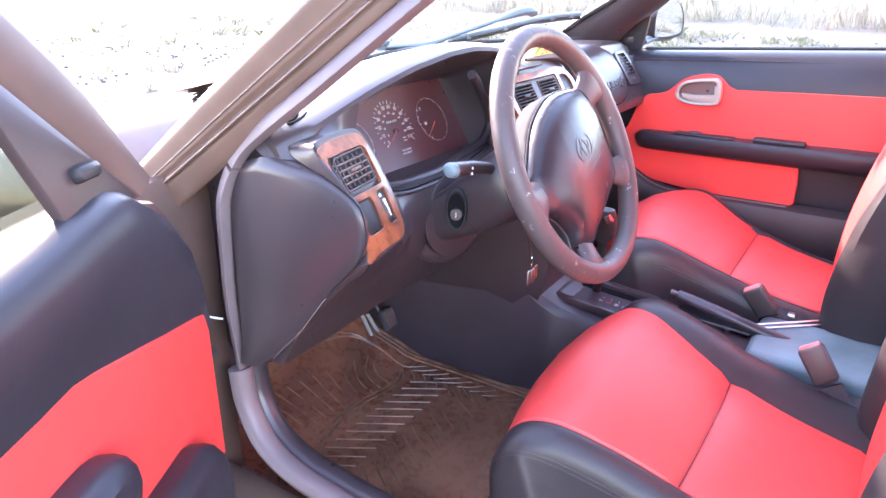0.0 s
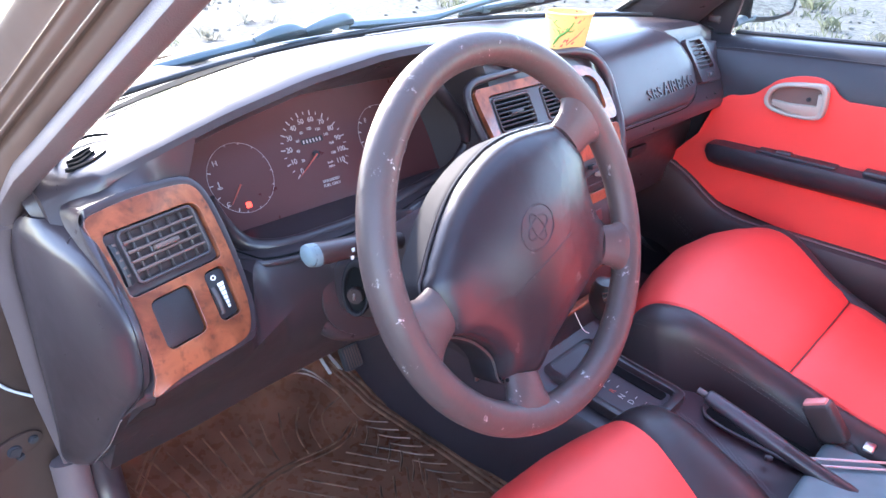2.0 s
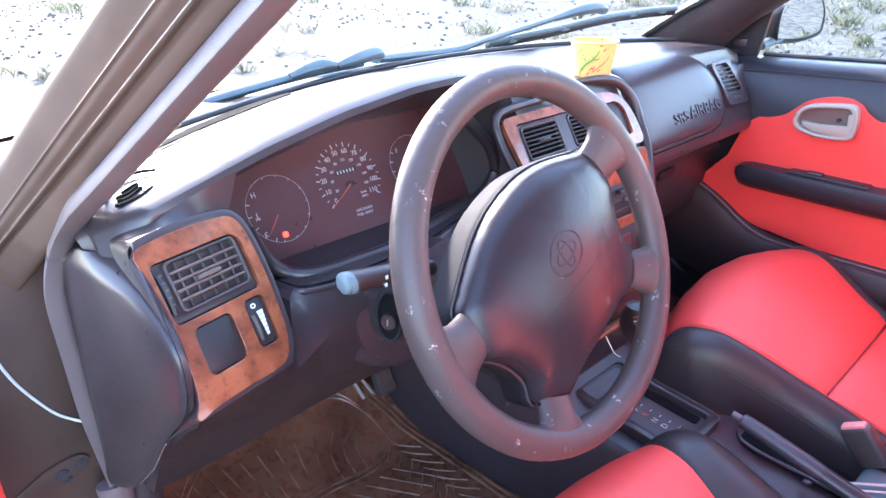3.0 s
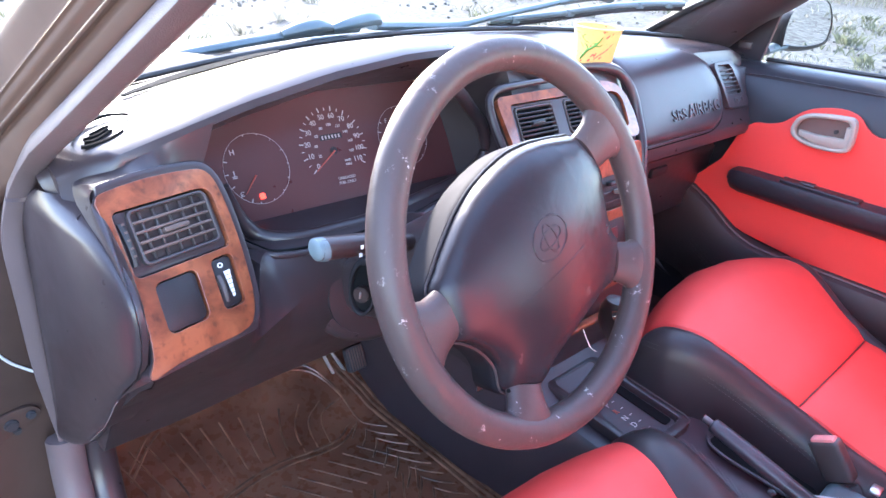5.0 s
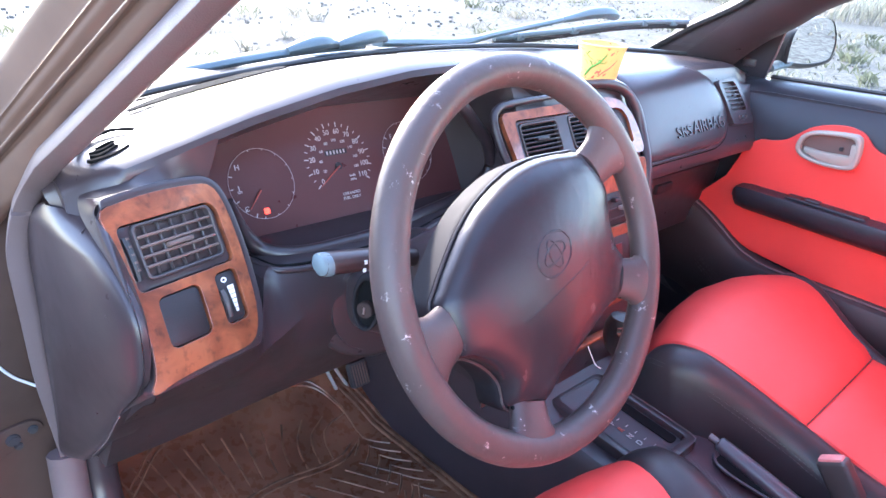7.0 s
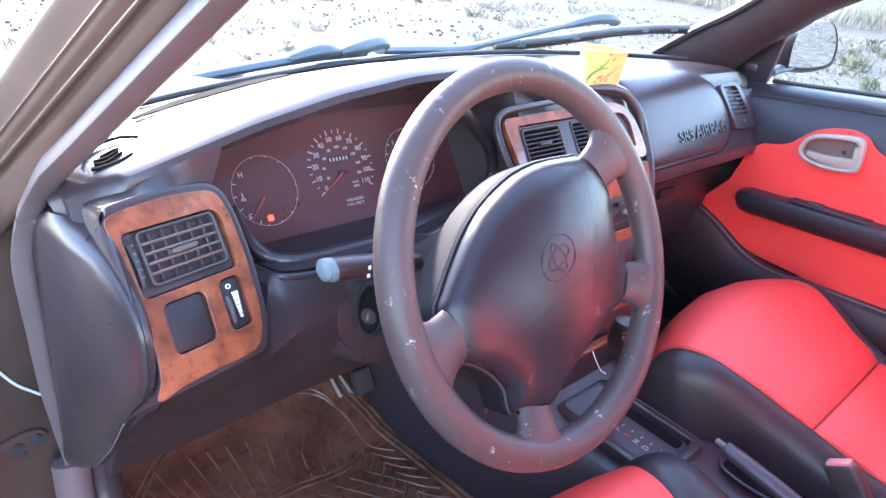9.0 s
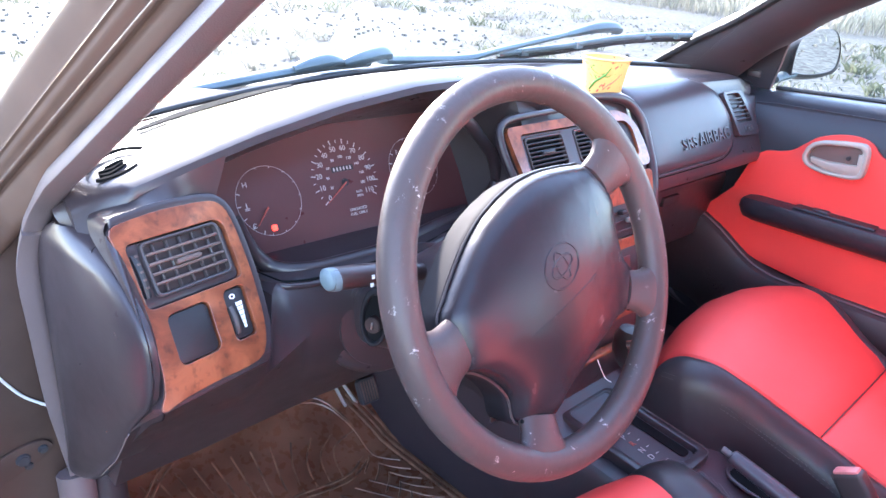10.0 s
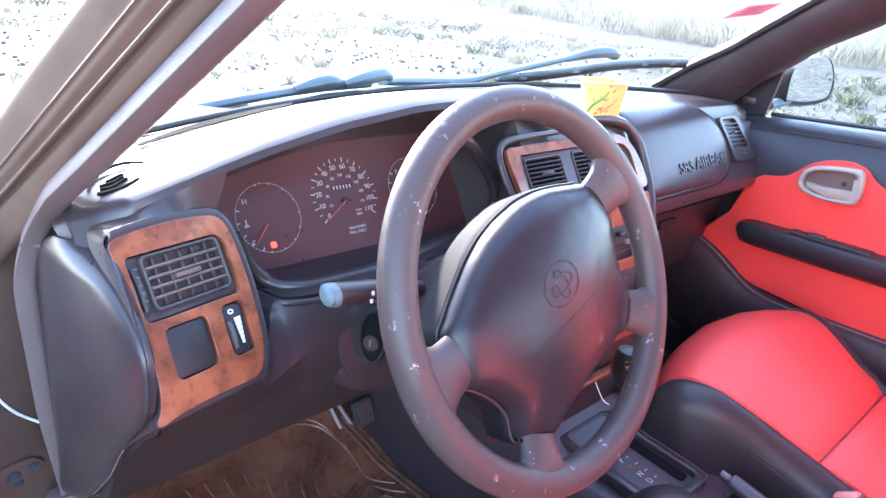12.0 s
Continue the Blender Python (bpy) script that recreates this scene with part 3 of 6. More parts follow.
def profile(x):
    zb, yw = lerp(BROW, x), glass_base(x) - 0.004
    c = lerp([(-0.545, 0), (-0.525, 1), (-0.15, 1), (-0.118, 0)], x)          # instrument hollow
    ct = lerp([(-0.545, 0), (-0.525, 1), (-0.09, 1), (-0.035, 0)], x)         # its upper corner runs on under the brow
    r = lerp([(0.14, 0), (0.168, 1)], x)                                     # passenger side
    m = lerp([(-0.14, 0), (-0.11, 1), (0.14, 1), (0.168, 0)], x)             # middle stack
    yb = 0.232 + 0.036 * r + 0.006 * m
    under = lerp([(-0.66, 0), (-0.6, 0.6), (-0.548, 1)], x)                   # the brow's shade narrows towards the door
    ledge = lerp([(-0.61, 0), (-0.55, 0.3), (-0.525, 1)], x)
    knee = lerp([(-0.548, 0), (-0.505, 1)], x)

    def mix(left, hollow, mid, right, c=c):
        if x <= -0.525:
            return left * (1 - c) + hollow * c
        if x <= 0.0:
            return hollow * c + mid * (1 - c)
        return mid * (1 - r) + right * r

    def low(left, hollow, mid, right):
        """The knee panel passes over more gently."""
        if x > -0.44:
            return mix(left, hollow, mid, right)
        k = lerp([(-0.56, 0), (-0.44, 1)], x)
        return left * (1 - k) + hollow * k

    zt = zb - 0.03
    z0 = 0.957 - 0.04 * x * x
    pts = [(yw, z0 - 0.012), (yw - 0.012, z0), (yw * 0.66 + yb * 0.34, z0 + 0.45 * (zb - z0)), (yw * 0.33 + yb * 0.67, z0 + 0.85 * (zb - z0)), (yb + 0.032, zb), (yb + 0.012, zb - 0.002), (yb + 0.003, zb - 0.006), (yb, zb - 0.013)]
    pts += [(mix(face_left(x, 0.905) + 0.008, yb + 0.014, face_mid(0.932), yb - 0.005, under if x < -0.525 else ct), mix(min(zt, 0.915), zb - 0.024, 0.932, zb - 0.03, under if x < -0.525 else ct)),
            (mix(face_left(x, 0.9), 0.372, face_mid(0.925), face_right(0.905), ledge if x < -0.525 else c), mix(min(zt - 0.005, 0.905), min(zb - 0.04, 0.921), 0.92, 0.905)),
            (mix(face_left(x, 0.83), 0.362, face_mid(0.85), face_right(0.85)), mix(0.83, 0.835, 0.85, 0.85)),
            (mix(face_left(x, 0.78), 0.335, 0.17, 0.198), mix(0.78, 0.797, 0.8, 0.812)),
            (mix(face_left(x, 0.76), 0.217, 0.152, 0.1925) if x > -0.505 else face_left(x, 0.76) * (1 - knee) + 0.217 * knee, mix(0.76, 0.808, 0.74, 0.797)),
            (mix(face_left(x, 0.76) + 0.006, 0.202, 0.138, 0.196) if x > -0.505 else (face_left(x, 0.76) + 0.006) * (1 - knee) + 0.202 * knee, mix(0.752, 0.799, 0.69, 0.785)),
            (low(0.166, 0.195, 0.128, 0.228), low(0.73, 0.765, 0.65, 0.774)),
            (low(0.213, 0.208, 0.125, 0.28), low(0.685, 0.69, 0.6, 0.748)),
            (low(0.259, 0.25, 0.13, 0.285), low(0.635, 0.635, 0.54, 0.62)),
            (low(0.305, 0.3, 0.16, 0.31), low(0.561, 0.572, 0.44, 0.58)),
            (0.42, low(0.555, 0.56, 0.4, 0.57)), (0.5, 0.75)]
    turn = max(0.0, min(1.0, (-0.632 - x) / 0.044)) ** 1.5                    # the upper corner is rounded off
    pts = [(y + turn * max(0.0, lerp([(0.84, 0.12), (0.862, 0.172), (0.882, 0.227), (0.889, 0.25), (0.93, 0.272)], z) - y) if z > 0.85 else y, z - (0.013 * max(0.0, min(1.0, (-0.64 - x) / 0.036)) ** 2 if z > 0.885 else 0)) for y, z in pts]
    return [(x if z > 0.85 else min(max(x, -0.662), 0.636), y, z) for y, z in pts]


def top_z(x, y):
    """Height of the dashboard's upper side."""
    pts = sorted((p[1], p[2]) for p in profile(x)[1:7])
    return lerp(pts, y)


xs = sorted(set([-0.676, -0.671, -0.666, -0.66, -0.652, -0.645, -0.638, -0.63, -0.6, -0.57, -0.552, -0.545, -0.54, -0.535, -0.53, -0.525, -0.515, -0.5, -0.48] + list(np.linspace(-0.45, -0.17, 13)) + [-0.15, -0.142, -0.134, -0.126, -0.118, -0.11, -0.1, -0.09, -0.07, -0.05, -0.035, -0.01, 0, 0.05, 0.1, 0.13, 0.14, 0.147, 0.154, 0.161, 0.168, 0.18] + list(np.linspace(0.22, 0.6, 14)) + [0.62, 0.64, 0.655]))
body = part("dash_body", loft([profile(x) for x in xs], close_v=True, cap=True), DASH, dash)

# end panel towards the driver's door
EDGE = [(0.55, 0.34), (0.6, 0.29), (0.641, 0.249), (0.697, 0.205), (0.728, 0.178), (0.756, 0.149), (0.78, 0.133), (0.8, 0.127), (0.822, 0.127), (0.84, 0.134), (0.85, 0.146), (0.862, 0.167), (0.872, 0.189), (0.882, 0.222), (0.889, 0.258)]
BACK = [(0.55, 0.37), (0.6, 0.36), (0.7, 0.362), (0.815, 0.368), (0.84, 0.356), (0.861, 0.336), (0.88, 0.31), (0.889, 0.285)]
rows = []
for z in (0.889, 0.8865, 0.882, 0.877, 0.872, 0.867, 0.862, 0.856, 0.85, 0.84, 0.831, 0.822, 0.811, 0.8, 0.79, 0.78, 0.768, 0.756, 0.742, 0.728, 0.712, 0.697, 0.67, 0.641, 0.62, 0.6, 0.58, 0.565, 0.558, 0.556):
    yf, yb = lerp(EDGE, z), lerp(BACK, z)
    t = 0.02 if z < 0.557 else 0.002 if z < 0.56 else 0.35 * max(0, z - 0.872)
    rows.append([(x + t, yf + (yb - yf) * f, z) for f, x in ((0.0, -0.64 if z < 0.7 else -0.664), (0.0, -0.666), (0.002, -0.6705), (0.012, -0.673), (0.04, -0.6752), (0.1, -0.6785), (0.2, -0.682), (0.35, -0.6865), (0.55, -0.69), (0.75, -0.6925), (0.9, -0.692), (1.0, -0.686))])
part("end_panel", loft(rows), DASH, dash, "smooth dark grey dashboard end panel")
# rounded edge between the end panel, the wood trim and the top
WF = facing((-0.6, 0.2, 0.86), (1, 0.2, 0), (0.2, -1, 0.55))
NEAR = [(-0.6705, 0.203, 0.701), (-0.6705, 0.176, 0.728), (-0.6705, 0.147, 0.757), (-0.6705, 0.131, 0.781), (-0.6705, 0.125, 0.801), (-0.6705, 0.125, 0.823), (-0.6705, 0.132, 0.841), (-0.6705, 0.145, 0.852), (-0.6705, 0.165, 0.863), (-0.671, 0.187, 0.873), (-0.6715, 0.215, 0.882), (-0.6705, 0.24, 0.8915), (-0.666, 0.2515, 0.902), (-0.655, 0.247, 0.909), (-0.64, 0.2395, 0.9145), (-0.62, 0.2335, 0.9215), (-0.6, 0.232, 0.928), (-0.572, 0.232, 0.9365), (-0.545, 0.232, 0.944)]
FAR = [(-0.0715, -0.112, 0.006), (-0.0695, -0.1, 0.008), (-0.0635, -0.08, 0.009), (-0.0605, -0.055, 0.009), (-0.0595, -0.03, 0.009), (-0.06, -0.005, 0.009), (-0.0615, 0.012, 0.009), (-0.0635, 0.027, 0.009), (-0.0665, 0.036, 0.008), (-0.068, 0.044, 0.006), (-0.0655, 0.05, 0.005), (-0.06, 0.0535, 0.004), (-0.052, 0.0555, 0.004), (-0.042, 0.0565, 0.004), (-0.03, 0.0575, 0.004), (-0.015, 0.0585, 0.004), (0.004, 0.0578, 0.004), (0.027, 0.0565, 0.003), (0.046, 0.05, 0.002)]
rows = []
for p, far in zip(smooth_path(NEAR, 4), smooth_path([WF @ Vector(q) for q in FAR], 4)):
    tuck = Vector((0.002, 0.006, -0.004)) if p.z > 0.9 else Vector((0.0025, 0.004, -0.001))
    out = Vector((-0.45, -0.5, 0.75)).normalized() * 0.05 * (far - p).length
    rows.append([p + tuck, p] + [p.lerp(far, f) + out * math.sin(math.pi * f) * (1 if p.z < 0.9 else -0.6) for f in (0.06, 0.15, 0.3, 0.45, 0.6, 0.75, 0.9, 1.0)])
part("edge_roll", loft(rows), DASH, dash, "rounded dashboard edge round the end panel and the wood trim")
A = smooth_path([(-0.657, 0.25, 0.902), (-0.664, 0.2525, 0.891), (-0.669, 0.256, 0.882), (-0.674, 0.263, 0.88), (-0.68, 0.274, 0.88)], 4)
B = smooth_path([(-0.652, 0.268, 0.922), (-0.661, 0.274, 0.919), (-0.669, 0.28, 0.913), (-0.677, 0.287, 0.905), (-0.684, 0.294, 0.897)], 4)
rows = [[a, a.lerp(b, 0.25) + Vector((-0.001, -0.0015, 0.001)), a.lerp(b, 0.5) + Vector((-0.001, -0.002, 0.001)), a.lerp(b, 0.75) + Vector((-0.001, -0.001, 0.001)), b] for a, b in zip(A, B)]
part("corner_shoulder", loft(rows), DASH, dash, "smooth dashboard shoulder below the pillar")
part("panel_joint", sweep([(-0.672, lerp(EDGE, z) - 0.001, z) for z in np.linspace(0.703, 0.575, 14)], 0.0009, 6), TRIM, dash, "thin pale panel joint")
# lip of the knee panel round the column
ring = [(-0.337 + 0.103 * math.cos(a), 0.198 - 0.018 * math.sin(a), 0.737 + 0.078 * math.sin(a)) for a in np.linspace(math.pi * 0.97, math.pi * 2.03, 25)]
ring = [(x, y + 0.034 * (1 - math.sin(math.pi * k / 24)) ** 1.3, z) for k, (x, y, z) in enumerate(ring)]
part("column_lip", sweep(ring, [0.005 + 0.0125 * math.sin(math.pi * k / 24) ** 0.7 for k in range(25)], 12), DASH, dash)
part("column_boot", slab(ellipse(0, 0, 0.1, 0.078, 32), 0.004, facing((-0.337, 0.2, 0.737), (1, 0, 0), (0, -1, 0.02)), (), 0.001), DASH, dash)

# left trim: burl wood plate with the vent, a blank cover and the dimmer
hole_v = rrect(-0.058, -0.028, 0.0395, 0.0305, [0.006, 0.006, 0.012, 0.006])


def skew(pts):
    return [(u + 0.06 * (v + 0.035), v) for u, v in pts]


hole_s, hole_r = skew(rrect(-0.0455, -0.0825, -0.0035, -0.0365, 0.007)), skew(rrect(0.0125, -0.083, 0.0365, -0.0345, 0.006))
left = [(-0.067, 0.041), (-0.0625, 0.047), (-0.05, 0.0495), (-0.015, 0.0515), (0.027, 0.049), (0.042, 0.0435), (0.0485, 0.0285), (0.0505, 0.0), (0.0495, -0.036), (0.045, -0.074), (0.038, -0.095), (0.029, -0.105), (0.012, -0.108), (-0.022, -0.107), (-0.054, -0.108), (-0.0745, -0.111), (-0.0775, -0.1065), (-0.0705, -0.096), (-0.0655, -0.0745), (-0.063, -0.047), (-0.0625, -0.02), (-0.0645, 0.008)]
left = [(p.x, p.y) for p in smooth_path([(u, v, 0) for u, v in left + left[:1]], 3)[:-1]][::-1]
wood = part("wood_trim", slab(left, 0.0155, WF, [hole_v, hole_s, hole_r], 0.002, -0.006), WOOD, dash, "glossy orange burl wood trim plate", False)
grown = []
for k, (u, v) in enumerate(left):
    (ua, va), (ub, vb) = left[k - 1], left[(k + 1) % len(left)]
    d = Vector((vb - va, ua - ub)).normalized()
    grown.append((u + (0.0075 if u > -0.055 and v > -0.1 else 0.0006) * d.x, v + (0.0006 if u < -0.06 else 0.0075 if v > -0.1 else 0.0035) * d.y))
if sum((grown[k][0] + 0.01) ** 2 + (grown[k][1] + 0.03) ** 2 - (left[k][0] + 0.01) ** 2 - (left[k][1] + 0.03) ** 2 for k in range(len(left))) < 0:
    grown = [(2 * a - c, 2 * b - d) for (a, b), (c, d) in zip(left, grown)]
part("trim_bezel", slab(grown, 0.0145, WF, [left], 0.0035, -0.007), DASH, dash, "rounded dashboard edge round the wood trim")
part("blank_cover", slab(skew(rrect(-0.0445, -0.0815, -0.0045, -0.0375, 0.006)), 0.003, WF, (), 0.001, 0.004), BLACK, dash, "matt black blank switch cover")
dim = part("dimmer", slab(skew(rrect(0.0135, -0.082, 0.0355, -0.0355, 0.005)), 0.003, WF, (), 0.001, 0.003), BLACK, dash)
part("thumb_wheel", sweep([WF @ Vector((0.0165, v, 0.004 + 0.004 * math.cos((v + 0.063) * 90))) for v in np.linspace(-0.076, -0.051, 7)], 0.003, 8), VENT, dim)
part("scale_mark", slab([(0.0245, -0.074), (0.027, -0.074), (0.0305, -0.049), (0.0235, -0.049)], 0.0006, WF, (), 0, 0.006), WHITE, dim, "white tapering dimmer scale")
for k in range(5):
    part("scale_tick", box((0.008, 0.0005, 0.0006), (0.0262, -0.0705 + 0.0044 * k, 0.0069), m=WF), BLACK, dim)
part("lamp_symbol", slab(ellipse(0.0225, -0.0425, 0.003, 0.0025, 12), 0.0006, WF, [ellipse(0.0225, -0.0425, 0.0018, 0.0014, 10)], 0, 0.006), WHITE, dim)


def vent(m, u0, v0, u1, v1, rows, cols, parent, name="air_vent", mat=VENT):
    """A vent: a dark sheet painted as the shade inside, a rounded frame, flat slats in front and upright vanes behind,
    a tab in the middle.
    """
    v = part(name, slab(rrect(u0, v0, u1, v1, 0.006), 0.008, m, [rrect(u0 + 0.003, v0 + 0.003, u1 - 0.003, v1 - 0.003, 0.004)], 0.0015, 0.001), VENT, parent, "dark brown slatted air vent")
    part("hollow", box((u1 - u0 - 0.004, v1 - v0 - 0.004, 0.001), ((u0 + u1) / 2, (v0 + v1) / 2, 0.0015), m=m), STALK if mat is SLAT else SLOT, v)
    for k in range(1, rows):
        y = v0 + 0.003 + (v1 - v0 - 0.006) * k / rows
        part("slat", box((u1 - u0 - 0.006, min(0.0028, 0.3 * (v1 - v0) / rows), 0.005), ((u0 + u1) / 2, y, 0.0065), 0.0012, 3, m), mat, v)
    for k in range(1, cols):
        x = u0 + (u1 - u0) * k / cols
        part("vane", box((0.0022, v1 - v0 - 0.006, 0.004), (x, (v0 + v1) / 2, 0.004), 0.0008, 1, m), VENT, v)
    part("tab", box((0.026 * (u1 - u0) / 0.08, 0.005, 0.008), ((u0 + u1) / 2, (v0 + v1) / 2, 0.008), 0.002, 2, m), mat, v)
    return v


part("vent_recess", slab(rrect(-0.057, -0.027, 0.0385, 0.0295, [0.005, 0.005, 0.011, 0.005]), 0.003, WF, [rrect(-0.0445, -0.0197, 0.0325, 0.028, 0.005)], 0.001, 0.001), DASH, dash)
vent(WF, -0.0455, -0.0207, 0.0335, 0.029, 5, 6, dash, "air_vent", SLAT)
knob = part("vent_wheel", sweep([WF @ Vector((-0.0515, v, 0.003 + 0.003 * math.cos(v * 80))) for v in np.linspace(-0.017, 0.02, 9)], 0.0035, 8), BLACK, dash)
for k in range(5):
    part("mark", box((0.003, 0.002, 0.001), (-0.0515, -0.009 + 0.007 * k, 0.0095), m=WF), SLAT, knob)

# side demister slots and the defroster slot on the top
def corner_z(sx):
    """A smooth height over the dashboard's outer corner."""
    spots = [(x, y) for x in np.linspace(0.602, 0.656, 10) for y in np.linspace(0.258, 0.304, 8)]
    terms = np.array([(1, x, y, x * x, x * y, y * y) for x, y in spots])
    fit = np.linalg.lstsq(terms, np.array([top_z(sx * x, y) for x, y in spots]), rcond=None)[0]
    return lambda x, y: float(np.dot(fit, (1, abs(x), y, x * x, abs(x) * y, y * y))) + 0.0012


def ribbon(path, half, height):
    """A thin dark cut lying on the dashboard's outer corner, pointed at both ends."""
    rows = []
    for i, p in enumerate(path):
        d = (path[min(i + 1, len(path) - 1)] - path[max(i - 1, 0)]).normalized()
        s = Vector((-d.y, d.x, 0)) * half * max(0.12, math.sin(math.pi * (0.12 + 0.88 * i / (len(path) - 1)))) ** 0.7
        rows.append([(q.x, q.y, height(q.x, q.y) + h) for q, h in ((p - s, -0.002), (p - s, 0.0008), (p + s, 0.0008), (p + s, -0.002))])
    return loft(rows, close_v=True, cap=True)


for sx in (-1, 1):
    def run(*pts):
        return smooth_path([(sx * x, y, 0) for x, y in pts], 5)

    lie = corner_z(sx)

    dm = part("demister", ribbon(run((-0.6575, 0.282), (-0.652, 0.289), (-0.6442, 0.2945), (-0.636, 0.2985), (-0.6267, 0.3021), (-0.614, 0.3007), (-0.6, 0.2895)), 0.0017, lie), SLOT, dash, "dark side demister slots")
    for w, line in ((0.0015, ((-0.652, 0.2648), (-0.6461, 0.2622), (-0.6292, 0.2611), (-0.6143, 0.2659))), (0.0012, ((-0.6475, 0.27), (-0.6385, 0.2673), (-0.6216, 0.2733))), (0.001, ((-0.6465, 0.275), (-0.6347, 0.2738), (-0.623, 0.2785))), (0.0008, ((-0.64, 0.2785), (-0.6286, 0.2813), (-0.6215, 0.2818)))):
        part("slit", ribbon(run(*line), w, lie), SLOT, dm)
rows = []
for x in np.linspace(-0.585, -0.36, 15):
    w = 0.009 * max(0.12, math.sin(math.pi * min(1, (x + 0.6) / 0.26)) ** 0.5)
    yy = glass_base(x) - 0.05
    zz = top_z(x, yy) + 0.0025
    rows.append([(x, yy - w, zz), (x, yy - w, zz + 0.0015), (x, yy + w, zz + 0.001), (x, yy + w, zz)])
part("defroster_slot", loft(rows, close_v=True, cap=True), SLOT, dash, "dark defroster slot")

# rounded lip under the instruments and the seam of the knee panel
lip = smooth_path([(-0.527, 0.25, 0.872), (-0.517, 0.256, 0.848), (-0.506, 0.256, 0.824), (-0.494, 0.25, 0.81), (-0.477, 0.237, 0.8055), (-0.45, 0.2265, 0.8045), (-0.41, 0.2245, 0.8045), (-0.367, 0.2245, 0.8045), (-0.31, 0.2335, 0.805), (-0.263, 0.245, 0.805), (-0.2, 0.256, 0.807), (-0.16, 0.259, 0.814), (-0.139, 0.26, 0.828), (-0.129, 0.26, 0.843), (-0.133, 0.26, 0.863), (-0.146, 0.26, 0.886), (-0.172, 0.258, 0.91), (-0.2, 0.25, 0.932), (-0.225, 0.244, 0.946)], 4)
part("instrument_lip", sweep(lip, [0.003 + 0.0055 * min(1, k / 10) for k in range(len(lip))], 14), DASH, dash, "rounded blue-grey lip below the instruments")
seam = smooth_path([(-0.515, 0.243, 0.812), (-0.508, 0.226, 0.8098), (-0.498, 0.2105, 0.8075), (-0.467, 0.2065, 0.8038), (-0.436, 0.207, 0.8025), (-0.375, 0.207, 0.8025), (-0.315, 0.2095, 0.804), (-0.255, 0.2215, 0.808), (-0.2, 0.234, 0.809)], 4)
part("panel_seam", sweep(seam, 0.0012, 6), SLOT, dash)
part("knee_panel_edge", sweep([p + Vector((0, -0.0035, -0.0042)) for p in seam], 0.0038, 10), DASH, dash, "rounded upper edge of the knee panel")

# instruments
GF = facing((-0.338, 0.34, 0.86), (1, 0, 0), (0, -1, 0.55))
ins = part("instrument_panel", slab(rrect(-0.203, -0.08, 0.228, 0.083, [0.02, 0.03, 0.07, 0.02]), 0.002, GF, (), 0, 0.006), FACE, dash, "dark glossy instrument panel with white dial markings")
GZ = 0.0085


def dial(u, v, r, parent, name):
    pts = [GF @ Vector((u + r * math.cos(a), v + r * math.sin(a), GZ)) for a in np.linspace(0, 2 * math.pi, 49)]
    return part(name, sweep(pts, 0.00025, 6, ends=False), PRINT, parent)


def tick(u, v, r, ang, size, parent, mat):
    part("tick", box((*size, 0.0006), (r, 0, 0), m=GF @ Matrix.Translation((u, v, GZ)) @ Matrix.Rotation(radians(ang), 4, "Z")), mat, parent)


def needle(root, tip, parent):
    run = [GF @ Vector((*p, GZ + 0.003)) for p in (root, tip)]
    part("needle", sweep(run, [0.0012, 0.0004], 6), NEEDLE, parent, "orange-red needle")


temp = dial(-0.11, -0.0133, 0.0415, ins, "temperature_gauge")
for a in (160, 182, 205, 225, 245):
    tick(-0.11, -0.0133, 0.039, a, (0.0045, 0.0011), temp, PRINT)
for a in range(-100, 101, 25):
    tick(-0.11, -0.0133, 0.0405, a, (0.0022, 0.0009), temp, PRINT)
lettering("letter", "H", 0.009, GF @ Matrix.Translation((-0.1357, 0.0092, GZ)), PRINT, temp)
lettering("letter", "C", 0.008, GF @ Matrix.Translation((-0.1365, -0.0395, GZ)), PRINT, temp)
sym = part("gauge_symbol", box((0.0012, 0.006, 0.0006), (-0.1398, -0.0145, GZ), m=GF), PRINT, temp)
for k in range(2):
    part("wave", box((0.006, 0.0009, 0.0006), (-0.1398, -0.0182 - 0.0016 * k, GZ), m=GF), PRINT, sym)
needle((-0.1154, -0.0211), (-0.1336, -0.0405), temp)
part("warning_light", slab(rrect(-0.1166, -0.0492, -0.1098, -0.0424, 0.0015, 3), 0.001, GF, (), 0, GZ), LAMP, temp, "glowing red warning light")
SU, SV = 0.0015, -0.002
spd = part("speedometer", disc(0.005, 0.003, (SU - 0.003, SV - 0.007, GZ + 0.001), 20, GF, bevel=0.001), BLACK, ins)
for k in range(12):
    a = radians(218 - 23.1 * k)
    lettering("number", str(k * 10), 0.0092, GF @ Matrix.Translation((SU + 0.0382 * math.cos(a), SV + 0.0375 * math.sin(a), GZ)), PRINT, spd)
for k in range(23):
    tick(SU, SV, 0.0465, 218 - 11.55 * k, (0.0062, 0.0013) if k % 2 == 0 else (0.0038, 0.0009), spd, PRINT)
for k in range(9):
    a = radians(205 - 28.6 * k)
    lettering("small_number", str(20 * (k + 1)), 0.0052, GF @ Matrix.Translation((SU + 0.0262 * math.cos(a), SV + 0.0262 * math.sin(a), GZ)), PRINT, spd)
counter = part("counter", slab(rrect(-0.016, 0.0056, 0.017, 0.0126, 0.001, 3), 0.0006, GF, (), 0, GZ - 0.0006), BLACK, spd)
for k in range(6):
    part("counter_digit", box((0.0022, 0.0044, 0.0006), (-0.0125 + 0.005 * k, 0.009, GZ), m=GF), PRINT, counter)
